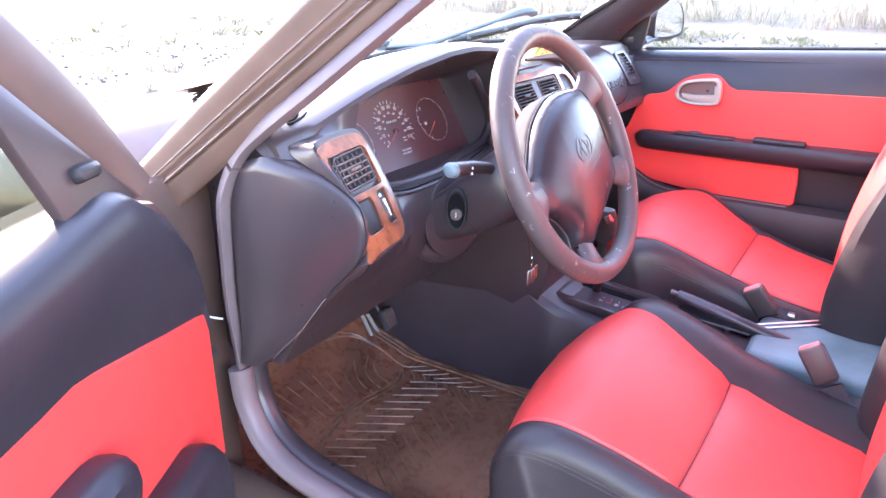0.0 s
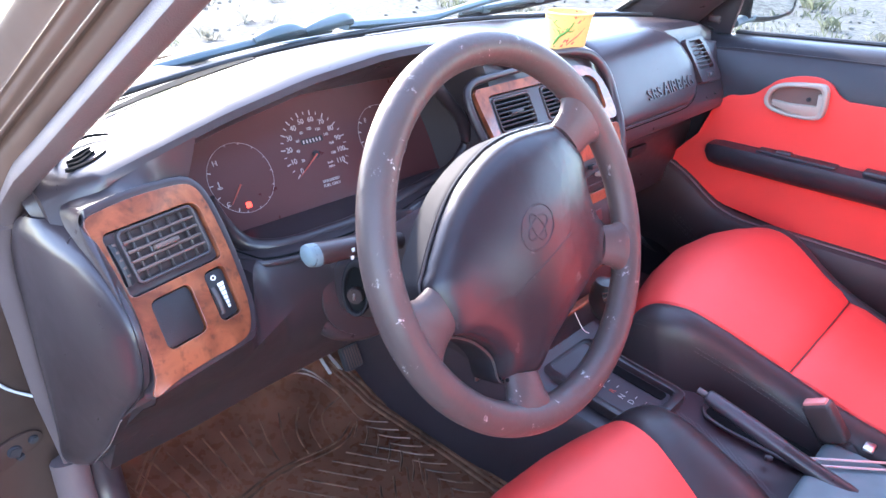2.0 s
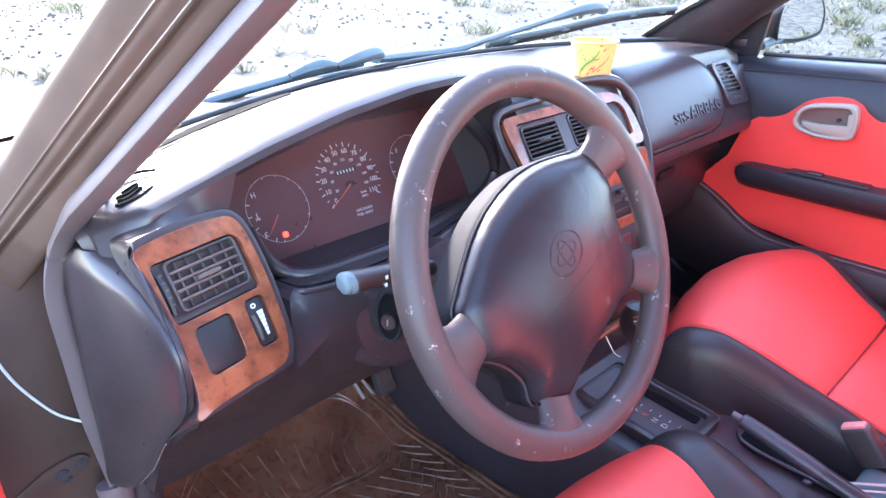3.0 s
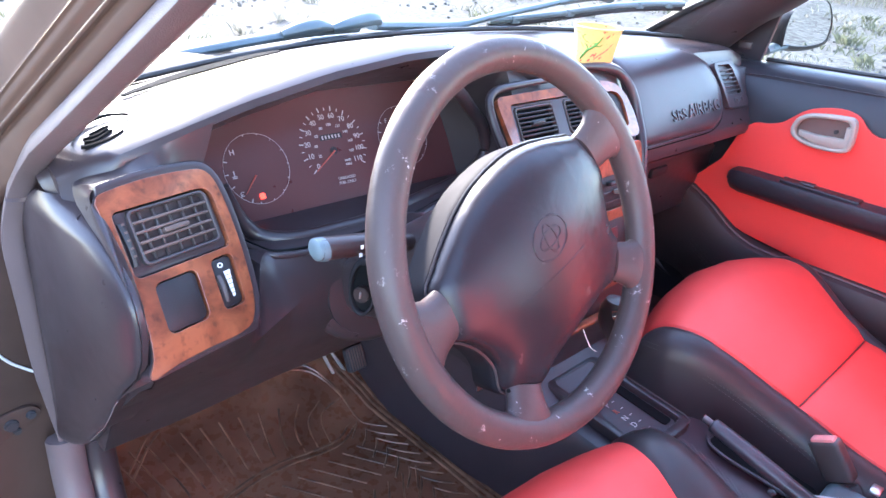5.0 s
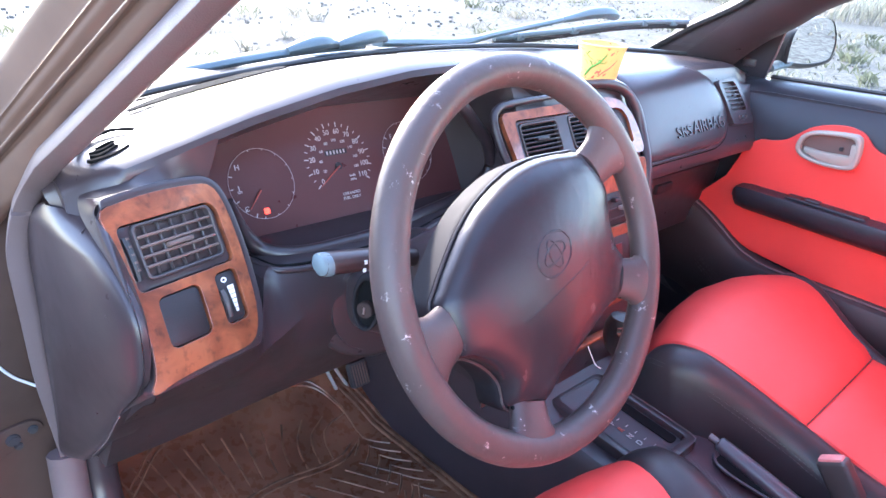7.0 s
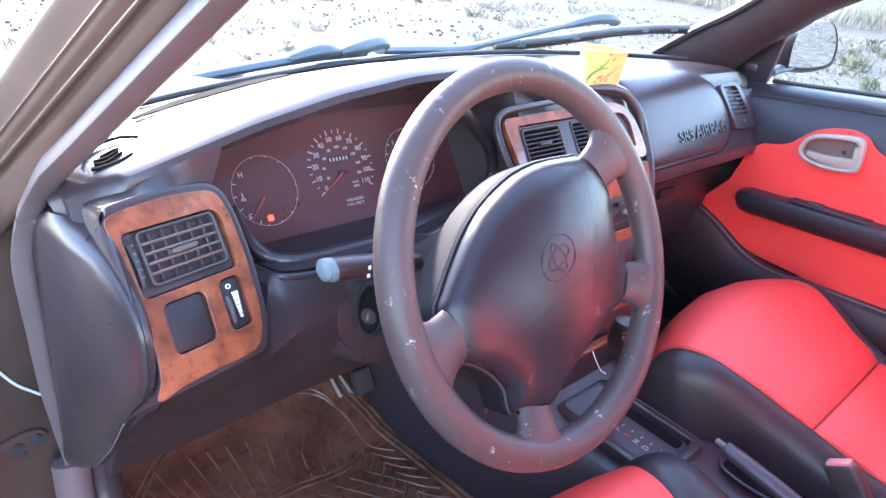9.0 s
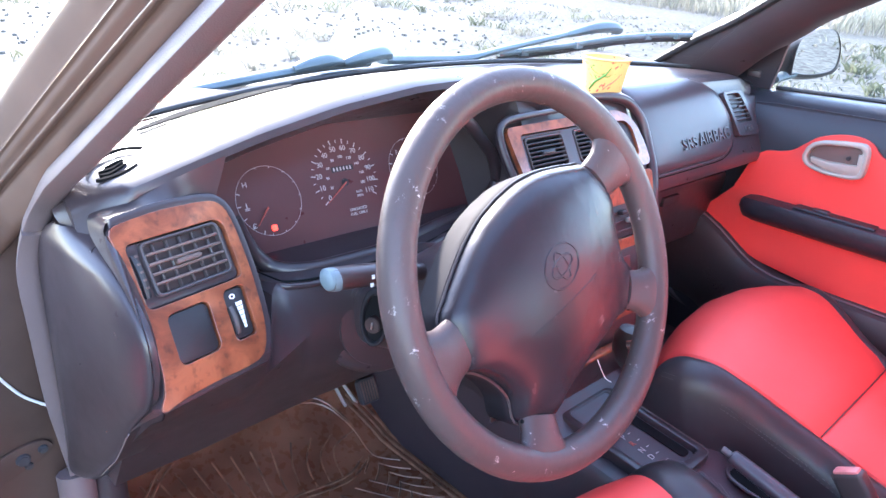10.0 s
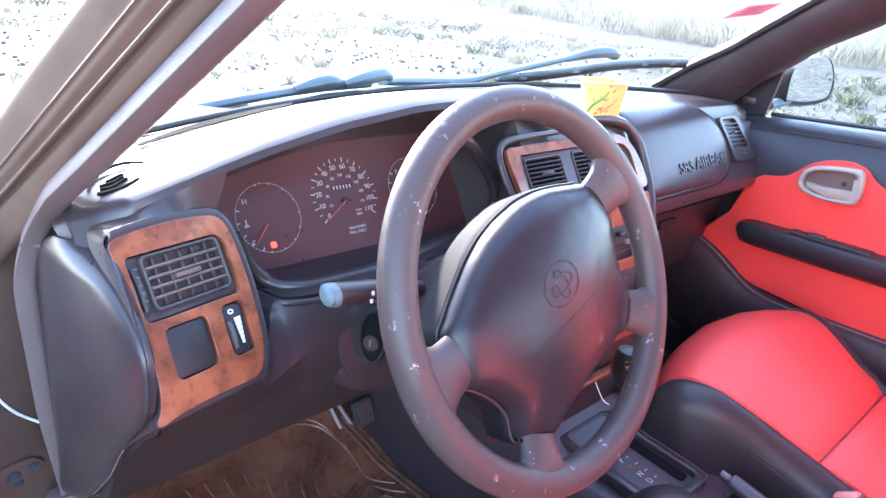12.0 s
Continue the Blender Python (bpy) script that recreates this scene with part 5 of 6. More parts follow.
# ---- seats ----
def seat(xc, dy, dz, reach, bow, inner, rise, puff, name, label):
    s = thing(name, label, "car seat", (xc, -0.2 + dy, 0.27), "front seats")
    prof = [(-0.47, 0.425), (-0.4, 0.437), (-0.33, 0.452), (-0.25, 0.478), (-0.2, 0.502), (-0.15, 0.525), (-0.11, 0.54), (-0.08, 0.543), (-0.055, 0.536), (-0.036, 0.516), (-0.024, 0.487), (-0.015, 0.45), (-0.018, 0.39), (-0.03, 0.33)]
    prof = [(y if y < -0.25 else -0.25 + (y + 0.25) * reach, z) for y, z in prof]
    line = smooth_path([(0, y + dy, z + dz) for y, z in prof], 3)
    n = len(line)

    def wide(y):
        return lerp([(-0.47, 0.14), (-0.25, 0.155), (-0.18, 0.172), (-0.1, 0.196), (-0.03, 0.21)], y - dy)


    def round_off(p, u):
        """The front corners lie further back than the middle."""
        return Vector((0, -bow * u * u * lerp([(-0.2, 0), (-0.06, 1)], p.y - dy), 0))

    def panel(part_name, lo, hi, label):
        rows = []
        ids = list(range(lo, hi + 1))
        for i in ids:
            p = line[i]
            edge = 0.007 if i in (ids[0], ids[-1]) else 0.0
            t = (line[min(i + 1, n - 1)] - line[max(i - 1, 0)]).normalized()
            up = Vector((0, -t.z, t.y))
            rows.append([Vector((xc + u * wide(p.y), p.y, p.z)) + round_off(p, u) + up * (0.022 * (1 - u * u) - edge - (0.004 if abs(u) > 0.99 else 0)) for u in (-1.0, -0.985, -0.9, -0.7, -0.4, 0, 0.4, 0.7, 0.9, 0.985, 1.0)])
        part(part_name, loft(rows), RED, s, label)

    seam = 9
    panel("rear_panel", 0, seam, "bright red leatherette rear cushion panel")
    panel("front_panel", seam, n - 1, "bright red leatherette front cushion panel")
    t = (line[seam + 1] - line[seam - 1]).normalized()
    part("seam", sweep([line[seam] + Vector((xc + u * wide(line[seam].y), 0, 0)) + Vector((0, -t.z, t.y)) * (0.022 * (1 - u * u) - 0.0045) for u in np.linspace(-0.98, 0.98, 17)], 0.001, 6), HIDE, s, "dark sewn seam across the cushion")
    for sx in (-1, 1):
        wing, swell = (inner, rise) if sx > 0 else (1.0, 0.0)
        rows = []
        for i, p in enumerate(line):
            full = lerp([(-0.3, 1), (-0.2, 0.8), (-0.1, 0.25), (-0.03, 0)], p.y - dy)      # fuller towards the hips
            spread = 1 + (wing - 1) * (0.45 + 0.55 * full)
            t = (line[min(i + 1, n - 1)] - line[max(i - 1, 0)]).normalized()
            up = Vector((0, -t.z, t.y))
            fall = max(0.0, min(1.0, (p.z - 0.3 - dz) / 0.12))
            rows.append([Vector((xc + sx * (wide(p.y) + a * spread), p.y, p.z)) + round_off(p, 1) + up * (b + swell * full * math.sin(min(1, max(0, a) / 0.034) * 1.57)) + Vector((0, -0.4 * c * lerp([(0.06 * reach, 0), (0.2 * reach, 1)], p.y - dy + 0.25), -c)) for a, b, c in
                         ((-0.003, -0.01, 0), (0.002, -0.002, 0), (0.01, 0.001, 0), (0.022, -0.001, 0), (0.034, -0.008, 0), (0.043, -0.02, 0), (0.047, -0.034, 0.004 * fall), (0.05, -0.034, 0.05 * fall * (1 - 25 * swell)), (0.048, -0.034, 0.13 * fall * (1 - 25 * swell)))])
        bol = part("bolster", loft(rows), HIDE, s, "black leatherette side bolster")
        stitch = bmesh.new()
        for k in (0, 1):
            for i in range(2, n - 4):
                p, q = line[i], line[i + 1]
                full = lerp([(-0.3, 1), (-0.2, 0.8), (-0.1, 0.25), (-0.03, 0)], p.y - dy)
                spread = 1 + (wing - 1) * (0.45 + 0.55 * full)
                for f in (0.05, 0.3, 0.55, 0.8):
                    a, b = p.lerp(q, f), p.lerp(q, f + 0.14)
                    sweep([Vector((xc + sx * (wide(v.y) + 0.0475 * spread + 0.001 + 0.0008 * k), v.y, v.z - 0.024 - 0.007 * k + swell * full)) for v in (a, b)], 0.0005, 4, bm=stitch)
        part("stitching", stitch, VENT, bol, "double row of grey stitching")
    # reclined backrest
    back = [(-0.47, 0.4), (-0.465, 0.46), (-0.468, 0.53), (-0.478, 0.62), (-0.5, 0.72), (-0.53, 0.82), (-0.575, 0.93), (-0.6, 0.97), (-0.63, 0.99)]
    bl = smooth_path([(0, y + dy, z + dz) for y, z in back], 3)
    rows = [[Vector((xc + u * 0.155, p.y + puff * (1 - abs(u) ** 2.6), p.z)) for u in (-1, -0.95, -0.87, -0.75, -0.5, -0.25, 0, 0.25, 0.5, 0.75, 0.87, 0.95, 1)] for p in bl]
    part("backrest_panel", loft(rows), RED, s, "bright red leatherette backrest panel")
    for sx in (-1, 1):
        rows = [[Vector((xc + sx * (0.153 + a), p.y + b * (lerp([(0.5, 1.2), (0.65, 0.9), (0.8, 0.3)], p.z - dz) if b > 0 and puff > 0.02 else 1), p.z)) for a, b in ((0, -0.01), (0.008, 0.006), (0.024, 0.026), (0.042, 0.031), (0.062, 0.015), (0.073, -0.03), (0.07, -0.1), (0.055, -0.13))] for p in bl]
        part("backrest_bolster", loft(rows), HIDE, s, "black leatherette backrest bolster")
    rows = [[Vector((xc + u * 0.21, p.y - 0.12 + 0.02 * abs(u), p.z)) for u in np.linspace(-1, 1, 9)] for p in bl]
    part("backrest_shell", loft(rows), HIDE, s)
    part("seat_base", box((0.36, 0.44, 0.14), (xc, -0.24 + dy, 0.34 + dz * 0.5), 0.03), BLACK, s)
    for sx in (-0.14, 0.14):
        part("seat_rail", box((0.03, 0.5, 0.04 + dz), (xc + sx, -0.24 + dy, 0.287 + dz * 0.3), 0.005), STEEL, s)
    return s


seat(-0.345, 0.0, 0.0, 1.06, 0.005, 2.6, 0.025, 0.015, "driver_seat", "red and black leatherette driver seat, clean")
far_seat = seat(0.318, 0.085, 0.045, 1.22, 0.035, 1.0, 0.0, 0.04, "passenger_seat", "red and black leatherette front passenger seat")
part("seat_lever", sweep(smooth_path([(0.118, 0.11, 0.492), (0.118, 0.08, 0.494), (0.118, 0.053, 0.496), (0.118, 0.049, 0.489)], 3), 0.0018, 8), BRIGHT, far_seat, "thin bright seat lever")
part("lever_bolt", disc(0.0062, 0.005, m=Matrix.Translation((0.118, 0.064, 0.477)) @ Matrix.Rotation(radians(90), 4, "Y"), bevel=0.001), STEEL, far_seat, "worn steel bolt head")
part("lever_tab", slab([(-0.009, 0.007), (0.009, 0.004), (-0.002, -0.01)][::-1], 0.003, facing((0.118, 0.041, 0.478), (0, -1, 0), (-1, 0, 0)), (), 0.0008), STEEL, far_seat)


# ---- passenger door (closed) ----
pdoor = thing("passenger_door", "closed passenger door with red insert, black armrest and pale handle", "car door", (0.66, -0.2, 0.35))
DF = facing((0.606, 0, 0), (0, -1, 0), (-1, 0, 0))        # u runs rearward, v is height


def belt(y):
    return 0.927 - 0.047 * y


part("door_shell", slab([(-0.37, 0.33), (0.72, 0.33), (0.72, 0.93), (-0.2, 0.9), (-0.37, 0.88)], 0.004, facing((0.64, 0, 0), (0, -1, 0), (-1, 0, 0)), (), 0, 0), DOORSKIN, pdoor)
rows = [[(x, y, belt(y) + dz) for x, dz in ((0.76, -0.03), (0.745, -0.006), (0.72, -0.001), (0.69, 0.0), (0.66, -0.003), (0.642, -0.014), (0.627, -0.04), (0.617, -0.07), (0.611, -0.1), (0.609, -0.13))] for y in (0.37, 0.3, 0.2, 0.1, 0.0, -0.15, -0.3, -0.5, -0.72)]
part("upper_trim", loft(rows), DOORSKIN, pdoor, "dark vinyl upper door trim")
top = [(0.72, 0.858), (0.3, 0.846), (0.06, 0.84), (0.038, 0.84), (0.018, 0.85), (0.0, 0.867), (-0.026, 0.874), (-0.06, 0.87), (-0.092, 0.858), (-0.112, 0.841), (-0.133, 0.823), (-0.16, 0.814), (-0.183, 0.81), (-0.205, 0.79)]
top = [(p.x, p.y) for p in smooth_path([(u, v, 0) for u, v in top], 3)]
front = [(-0.23, 0.72), (-0.3, 0.64), (-0.285, 0.625)]
part("red_insert", slab([(0.72, 0.69), *top, *front, (-0.16, 0.655)][::-1], 0.008, DF, (), 0.003, -0.002), RED, pdoor, "bright red door insert", False)
part("lower_insert", slab([(0.21, 0.68), (-0.2, 0.68), (-0.295, 0.645), (-0.29, 0.62), (-0.14, 0.577), (0.0, 0.56), (0.2, 0.553), (0.215, 0.57), (0.216, 0.62)][::1], 0.007, DF, (), 0.003, -0.002), RED, pdoor, "bright red lower door insert", False)
rows = []
for u in (-0.203, -0.2, -0.19, -0.17, -0.1, 0.0, 0.1, 0.2, 0.3, 0.42, 0.46):
    k = lerp([(-0.203, 0.35), (-0.2, 0.6), (-0.19, 0.85), (-0.17, 0.96), (0.0, 1), (0.4, 1), (0.46, 0.8)], u)
    zt, zb = 0.691 + 0.028 * k + 0.012 * max(0, u), 0.691 - 0.028 * k
    w = 0.045 * k + 0.006 + 0.015 * max(0, u)
    rows.append([(0.61, -u, zb), (0.61 - w * 0.6, -u, zb + 0.004), (0.61 - w * 0.92, -u, zb + 0.02), (0.61 - w, -u, zt - 0.015), (0.61 - w * 0.9, -u, zt - 0.003), (0.61 - w * 0.5, -u, zt), (0.61, -u, zt)])
arm = part("armrest", loft(rows, cap=True), DOORSKIN, pdoor, "black padded door armrest")
part("switch_plate", box((0.03, 0.15, 0.006), (0.588, 0.02, 0.7195), 0.003, 3), BLACK, arm)
part("window_switch", box((0.014, 0.03, 0.008), (0.588, 0.045, 0.723), 0.0035, 3), DASH, arm)
part("pull_cup", box((0.03, 0.12, 0.012), (0.585, -0.16, 0.724), 0.005, 3), BLACK, arm)
HB = facing((0.598, 0, 0), (0, -1, 0), (-1, 0, 0))
bez = [(-0.108, 0.822), (-0.102, 0.841), (-0.087, 0.853), (-0.06, 0.86), (-0.02, 0.865), (-0.004, 0.864), (0.004, 0.853), (0.007, 0.83), (0.006, 0.81), (0.0, 0.801), (-0.02, 0.796), (-0.06, 0.795), (-0.09, 0.801), (-0.104, 0.81)]
bez = [(p.x, p.y) for p in smooth_path([(u, v, 0) for u, v in bez + bez[:1]], 3)[:-1]]
mu, mv = -0.05, 0.827
inner = [(mu + (u - mu) * 0.83, mv + (v - mv) * 0.76) for u, v in bez]
hb = part("handle_bezel", slab(bez, 0.015, HB, [inner], 0.004, 0.0), SILVER, pdoor, "pale beige-grey handle bezel")
# same plastic as the bezel; the recess's shade is put into a darker colour
part("recess", slab(inner, 0.002, HB, (), 0, 0.0015), SLAT, hb, "handle recess coloured darker for its shade")
part("lever", slab([(-0.092, 0.822), (-0.06, 0.82), (-0.01, 0.824), (-0.012, 0.846), (0.002, 0.848), (0.002, 0.806), (-0.02, 0.8), (-0.06, 0.803), (-0.09, 0.812)], 0.012, HB, (), 0.003, 0.001), SILVER, hb, "pale release lever")
part("lock_button", disc(0.004, 0.006, (-0.028, 0.833, 0.005), 14, HB), BLACK, hb)
def pocket_top(y):
    return lerp([(-0.72, 0.555), (0.0, 0.557), (0.06, 0.555), (0.1, 0.557), (0.136, 0.564), (0.165, 0.577), (0.191, 0.595), (0.23, 0.62), (0.268, 0.64), (0.3, 0.648), (0.36, 0.65)], y)


rows = [[(x, y, z + pocket_top(y) - 0.555) for x, z in ((0.612, 0.565), (0.59, 0.56), (0.578, 0.553), (0.573, 0.54), (0.57, 0.5), (0.58, 0.4), (0.62, 0.34))] for y in np.linspace(0.36, -0.72, 37)]
pocket = part("map_pocket", loft(rows), POCKET, pdoor, "dark brown door pocket with a rounded edge")
grille = bmesh.new()
for i in range(9):
    for j in range(7):
        box((0.003, 0.0035, 0.0035), (0.5728, 0.17 + 0.008 * i + 0.004 * (j % 2), 0.475 + 0.009 * j + 0.6 * 0.008 * i), 0, bm=grille)
tagged(part("speaker_grille", grille, POCKET, pdoor), kind="stuff")
# the highlight along the pocket rim, put in as a paler bead
part("pocket_edge", sweep(smooth_path([(0.588, y, pocket_top(y) + 0.0055) for y in np.linspace(0.3, -0.2, 21)], 2), 0.0022, 8), TRIM, pdoor, "pale bead painted as the highlight on the pocket edge")
win = part("window", slab([(0.72, 0.02), (-0.245, -0.02), (-0.222, 0.09), (-0.05, 0.2), (0.3, 0.37), (0.72, 0.385)], 0.004, facing((0.735, 0, 0.93), (0, -1, 0), (-1, 0, -0.2)), (), 0, 0), GLASS, pdoor)
win.visible_shadow = False
part("belt_seal", sweep([(0.722, y, belt(y) + 0.002) for y in np.linspace(0.24, -0.7, 9)], 0.005, 8), BLACK, pdoor)
sail = part("mirror_sail", slab([(-0.37, -0.03), (-0.247, -0.022), (-0.222, 0.1), (-0.25, 0.1), (-0.37, 0.03)], 0.01, facing((0.705, 0, 0.93), (0, -1, 0), (-1, 0, -0.08)), (), 0.003, 0), DOORSKIN, pdoor, "black triangular mirror trim")
part("sail_knob", box((0.005, 0.028, 0.016), (0.693, 0.283, 0.942), 0.003, 3), DASH, sail)
part("sail_edge", sweep([(0.697, 0.244, 0.912), (0.694, 0.233, 0.965), (0.69, 0.224, 1.022)], 0.0016, 8), TRIM, sail, "pale edge strip")
rows = []
for y, z in ((0.225, 1.02), (0.14, 1.078), (0.055, 1.126), (-0.1, 1.21), (-0.3, 1.297), (-0.72, 1.312)):
    x = 0.72 - 0.16 * (z - 0.92) / 0.4
    rows.append([(x, y, z), (x - 0.012, y, z + 0.003), (x - 0.012, y + 0.006, z + 0.02), (x + 0.015, y + 0.008, z + 0.022), (x + 0.016, y, z)])
part("window_frame", loft(rows, close_v=True, cap=True), PAINT, pdoor)

mirror = thing("side_mirror", "dark side mirror reflecting pale ground, fixed outside the passenger window", "side mirror", (0.76, 0.2, 0.95))
MF = facing((0.83, 0.215, 0.99), (1, -0.2, 0), (-0.2, -1, -0.06))
shape = [(-0.08, -0.04), (-0.087, 0.0), (-0.08, 0.031), (-0.046, 0.048), (-0.004, 0.053), (0.042, 0.045), (0.074, 0.013), (0.083, -0.018), (0.07, -0.038), (0.0, -0.045)]
shape = [(p.x, p.y) for p in smooth_path([(u, v, 0) for u, v in shape + shape[:1]], 3)[:-1]]
part("mirror_glass", slab(shape[::-1], 0.002, MF, (), 0, 0.001), MIRROR, mirror)
rows = [[MF @ Vector((u * s + 0.06 * (s - 1), v * s - 0.06 * (s - 1), d)) for u, v in shape] for s, d in ((0.99, 0.0), (1.01, 0.005), (1.08, 0.002), (1.15, -0.012), (1.14, -0.03), (1.0, -0.06), (0.6, -0.085), (0.1, -0.09))]
part("housing", loft(rows, close_v=True, cap=True), BLACK, mirror, "dark grey plastic mirror housing")
part("mirror_foot", sweep([(0.715, 0.25, 0.935), (0.735, 0.248, 0.937), (0.77, 0.24, 0.945), (0.82, 0.24, 0.955)], [0.014, 0.013, 0.016, 0.016], 10, 0.7), WIPE, mirror)

# ---- driver door (open) ----
ddoor = thing("driver_door", "open driver door with red insert and dark upper trim", "car door", (-0.8, 0.29, 0.35))
OPEN = radians(62)
D_DIR = Vector((-math.sin(OPEN), -math.cos(OPEN), 0))
D_OUT = Vector((math.cos(OPEN), -math.sin(OPEN), 0))
DD = facing((-0.80, 0.288, 0), -D_DIR, D_OUT)             # u runs from the rear of the door to its hinge, v is height


def dpoint(s, z, out):
    return Vector((-0.80, 0.288, z)) + D_DIR * s + D_OUT * out


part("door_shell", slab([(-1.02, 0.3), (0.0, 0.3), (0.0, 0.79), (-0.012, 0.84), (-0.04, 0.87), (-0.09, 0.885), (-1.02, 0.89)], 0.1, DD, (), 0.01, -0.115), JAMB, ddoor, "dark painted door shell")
rows = []
for s in (0.003, 0.006, 0.012, 0.028, 0.054, 0.089, 0.115, 0.131, 0.15, 0.19, 0.25, 0.31, 0.45, 0.7, 1.0):
    zt = lerp([(0.003, 0.7), (0.006, 0.725), (0.012, 0.775), (0.028, 0.829), (0.054, 0.863), (0.089, 0.889), (0.115, 0.905), (0.131, 0.909), (0.15, 0.908), (0.19, 0.902), (0.25, 0.893), (0.31, 0.886), (0.45, 0.88), (1.0, 0.88)], s)
    h = zt - 0.68
    rows.append([dpoint(s, zt - 0.012, -0.06), dpoint(s, zt - 0.002, -0.045), dpoint(s, zt, -0.028), dpoint(s, zt - 0.002, -0.012), dpoint(s, zt - 0.05 * h, 0.002), dpoint(s, zt - 0.16 * h, 0.011), dpoint(s, zt - 0.35 * h, 0.011), dpoint(s, zt - 0.6 * h, 0.005), dpoint(s, zt - h, 0.0)])
part("upper_trim", loft(rows), DOORSKIN, ddoor, "dark blue-grey vinyl upper door trim")
edge = [(0.0, 0.713), (-0.1, 0.735), (-0.2, 0.76), (-0.3, 0.785), (-0.34, 0.815), (-0.4, 0.84), (-1.0, 0.86)]
part("red_insert", slab([*edge, (-1.0, 0.5), (0.0, 0.5)][::-1], 0.01, DD, (), 0.003, -0.004), RED, ddoor, "bright red door insert", False)
part("door_card", slab([(0.0, 0.31), (0.0, 0.72), (-1.0, 0.75), (-1.0, 0.31)][::-1], 0.006, DD, (), 0, -0.012), DOORSKIN, ddoor)
for kind, s0, zt, zb, deep in (("map_pocket", 0.052, 0.592, 0.34, 0.05), ("armrest", 0.243, 0.705, 0.63, 0.055)):
    rows = []
    for ds, k in ((0.0, 0.3), (0.004, 0.55), (0.012, 0.74), (0.024, 0.88), (0.04, 0.97), (0.06, 1.0), (0.2, 1.0), (0.4, 1.0), (0.7, 1.0)):
        h, d = zb + (zt - zb) * (k if kind == "map_pocket" else 0.5 + 0.5 * k), deep * min(1, 0.35 + k * 0.65)
        lo = zb if kind == "map_pocket" else zb + (zt - zb) * 0.5 * (1 - k)
        rows.append([dpoint(s0 + ds, lo, 0.002), dpoint(s0 + ds, lo + 0.004, d * 0.7), dpoint(s0 + ds, lo + 0.015, d * 0.95), dpoint(s0 + ds, h - 0.03, d), dpoint(s0 + ds, h - 0.012, d * 0.95), dpoint(s0 + ds, h - 0.002, d * 0.75), dpoint(s0 + ds, h, d * 0.5), dpoint(s0 + ds, h - 0.004, 0.002)])
    part(kind, loft(rows, cap=True), DOORSKIN, ddoor, "dark vinyl door moulding")
rows = []
for s, z in ((0.079, 0.884), (0.092, 0.901), (0.111, 0.924), (0.149, 0.971), (0.18, 1.015), (0.235, 1.087), (0.3, 1.17), (0.4, 1.265), (0.55, 1.31), (1.0, 1.3)):
    o = -0.025 - 0.14 * (z - 0.9) / 0.4
    g = 1 + 0.7 * min(1, (s - 0.079) / 0.07)                # the frame widens above the mirror trim
    rows.append([dpoint(s - a * g, z + b * g, o + c) for a, b, c in ((0, 0, 0), (0.005, 0.002, 0.006), (0.018, 0.008, 0.008), (0.032, 0.015, 0.005), (0.038, 0.019, -0.004), (0.038, 0.019, -0.025), (0, 0, -0.025))])
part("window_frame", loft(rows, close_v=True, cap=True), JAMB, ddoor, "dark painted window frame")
dwin = part("window", slab([(-1.0, 0.88), (-0.09, 0.88), (-0.118, 0.93), (-0.152, 0.975), (-0.184, 1.02), (-0.24, 1.09), (-0.3, 1.165), (-0.4, 1.258), (-0.55, 1.3), (-1.0, 1.29)][::-1], 0.004, facing(dpoint(0, 0, -0.09), -D_DIR, D_OUT), (), 0, 0), TINTED, ddoor)
dwin.visible_shadow = False
tri_p = part("mirror_sail", slab([(-0.195, -0.015), (-0.079, -0.016), (-0.092, 0.002), (-0.111, 0.026), (-0.149, 0.075), (-0.2, 0.142), (-0.222, 0.142), (-0.212, 0.09)][::-1], 0.012, facing(dpoint(0, 0.9, -0.03), -D_DIR, D_OUT + Vector((0, 0, 0.35))), (), 0.003, 0), STALK, ddoor, "dark triangular mirror trim")
part("mirror_knob", box((0.035, 0.016, 0.02), (-0.146, 0.028, 0.015), 0.006, 2, facing(dpoint(0, 0.9, -0.03), -D_DIR, D_OUT + Vector((0, 0, 0.35)))), BLACK, tri_p)
HG = facing((-0.727, 0.414, 0.562), (1, 0, 0.22), (0, -1, 0))
arm = [(-0.075, -0.03), (-0.07, -0.002), (-0.03, 0.012), (0.0, 0.016), (0.024, 0.012), (0.033, 0.0), (0.026, -0.01), (0.0, -0.015), (-0.03, -0.018)]
arm = [(p.x, p.y) for p in smooth_path([(u, v, 0) for u, v in arm + arm[:1]], 3)[:-1]]
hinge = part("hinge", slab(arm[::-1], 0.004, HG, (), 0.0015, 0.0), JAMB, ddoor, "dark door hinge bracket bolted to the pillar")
for u, v, r in ((0.0, 0.0, 0.0085), (0.022, 0.001, 0.006), (0.002, -0.011, 0.005)):
    part("hinge_bolt", disc(r, 0.005, (u, v, 0.006), 12, HG, r * 0.8, 0.0012), RUBBER, hinge, "worn grey hinge bolt")

cable = thing("door_cable", "thin white cable between the door pillar and the door", "cable", (-0.695, 0.387, 0.636))
part("wire", sweep(smooth_path([(-0.686, 0.4, 0.622), (-0.702, 0.412, 0.63), (-0.72, 0.412, 0.651), (-0.746, 0.41, 0.703), (-0.762, 0.41, 0.758), (-0.772, 0.412, 0.8), (-0.776, 0.43, 0.81)], 5), 0.0017, 8), WHITE, cable)

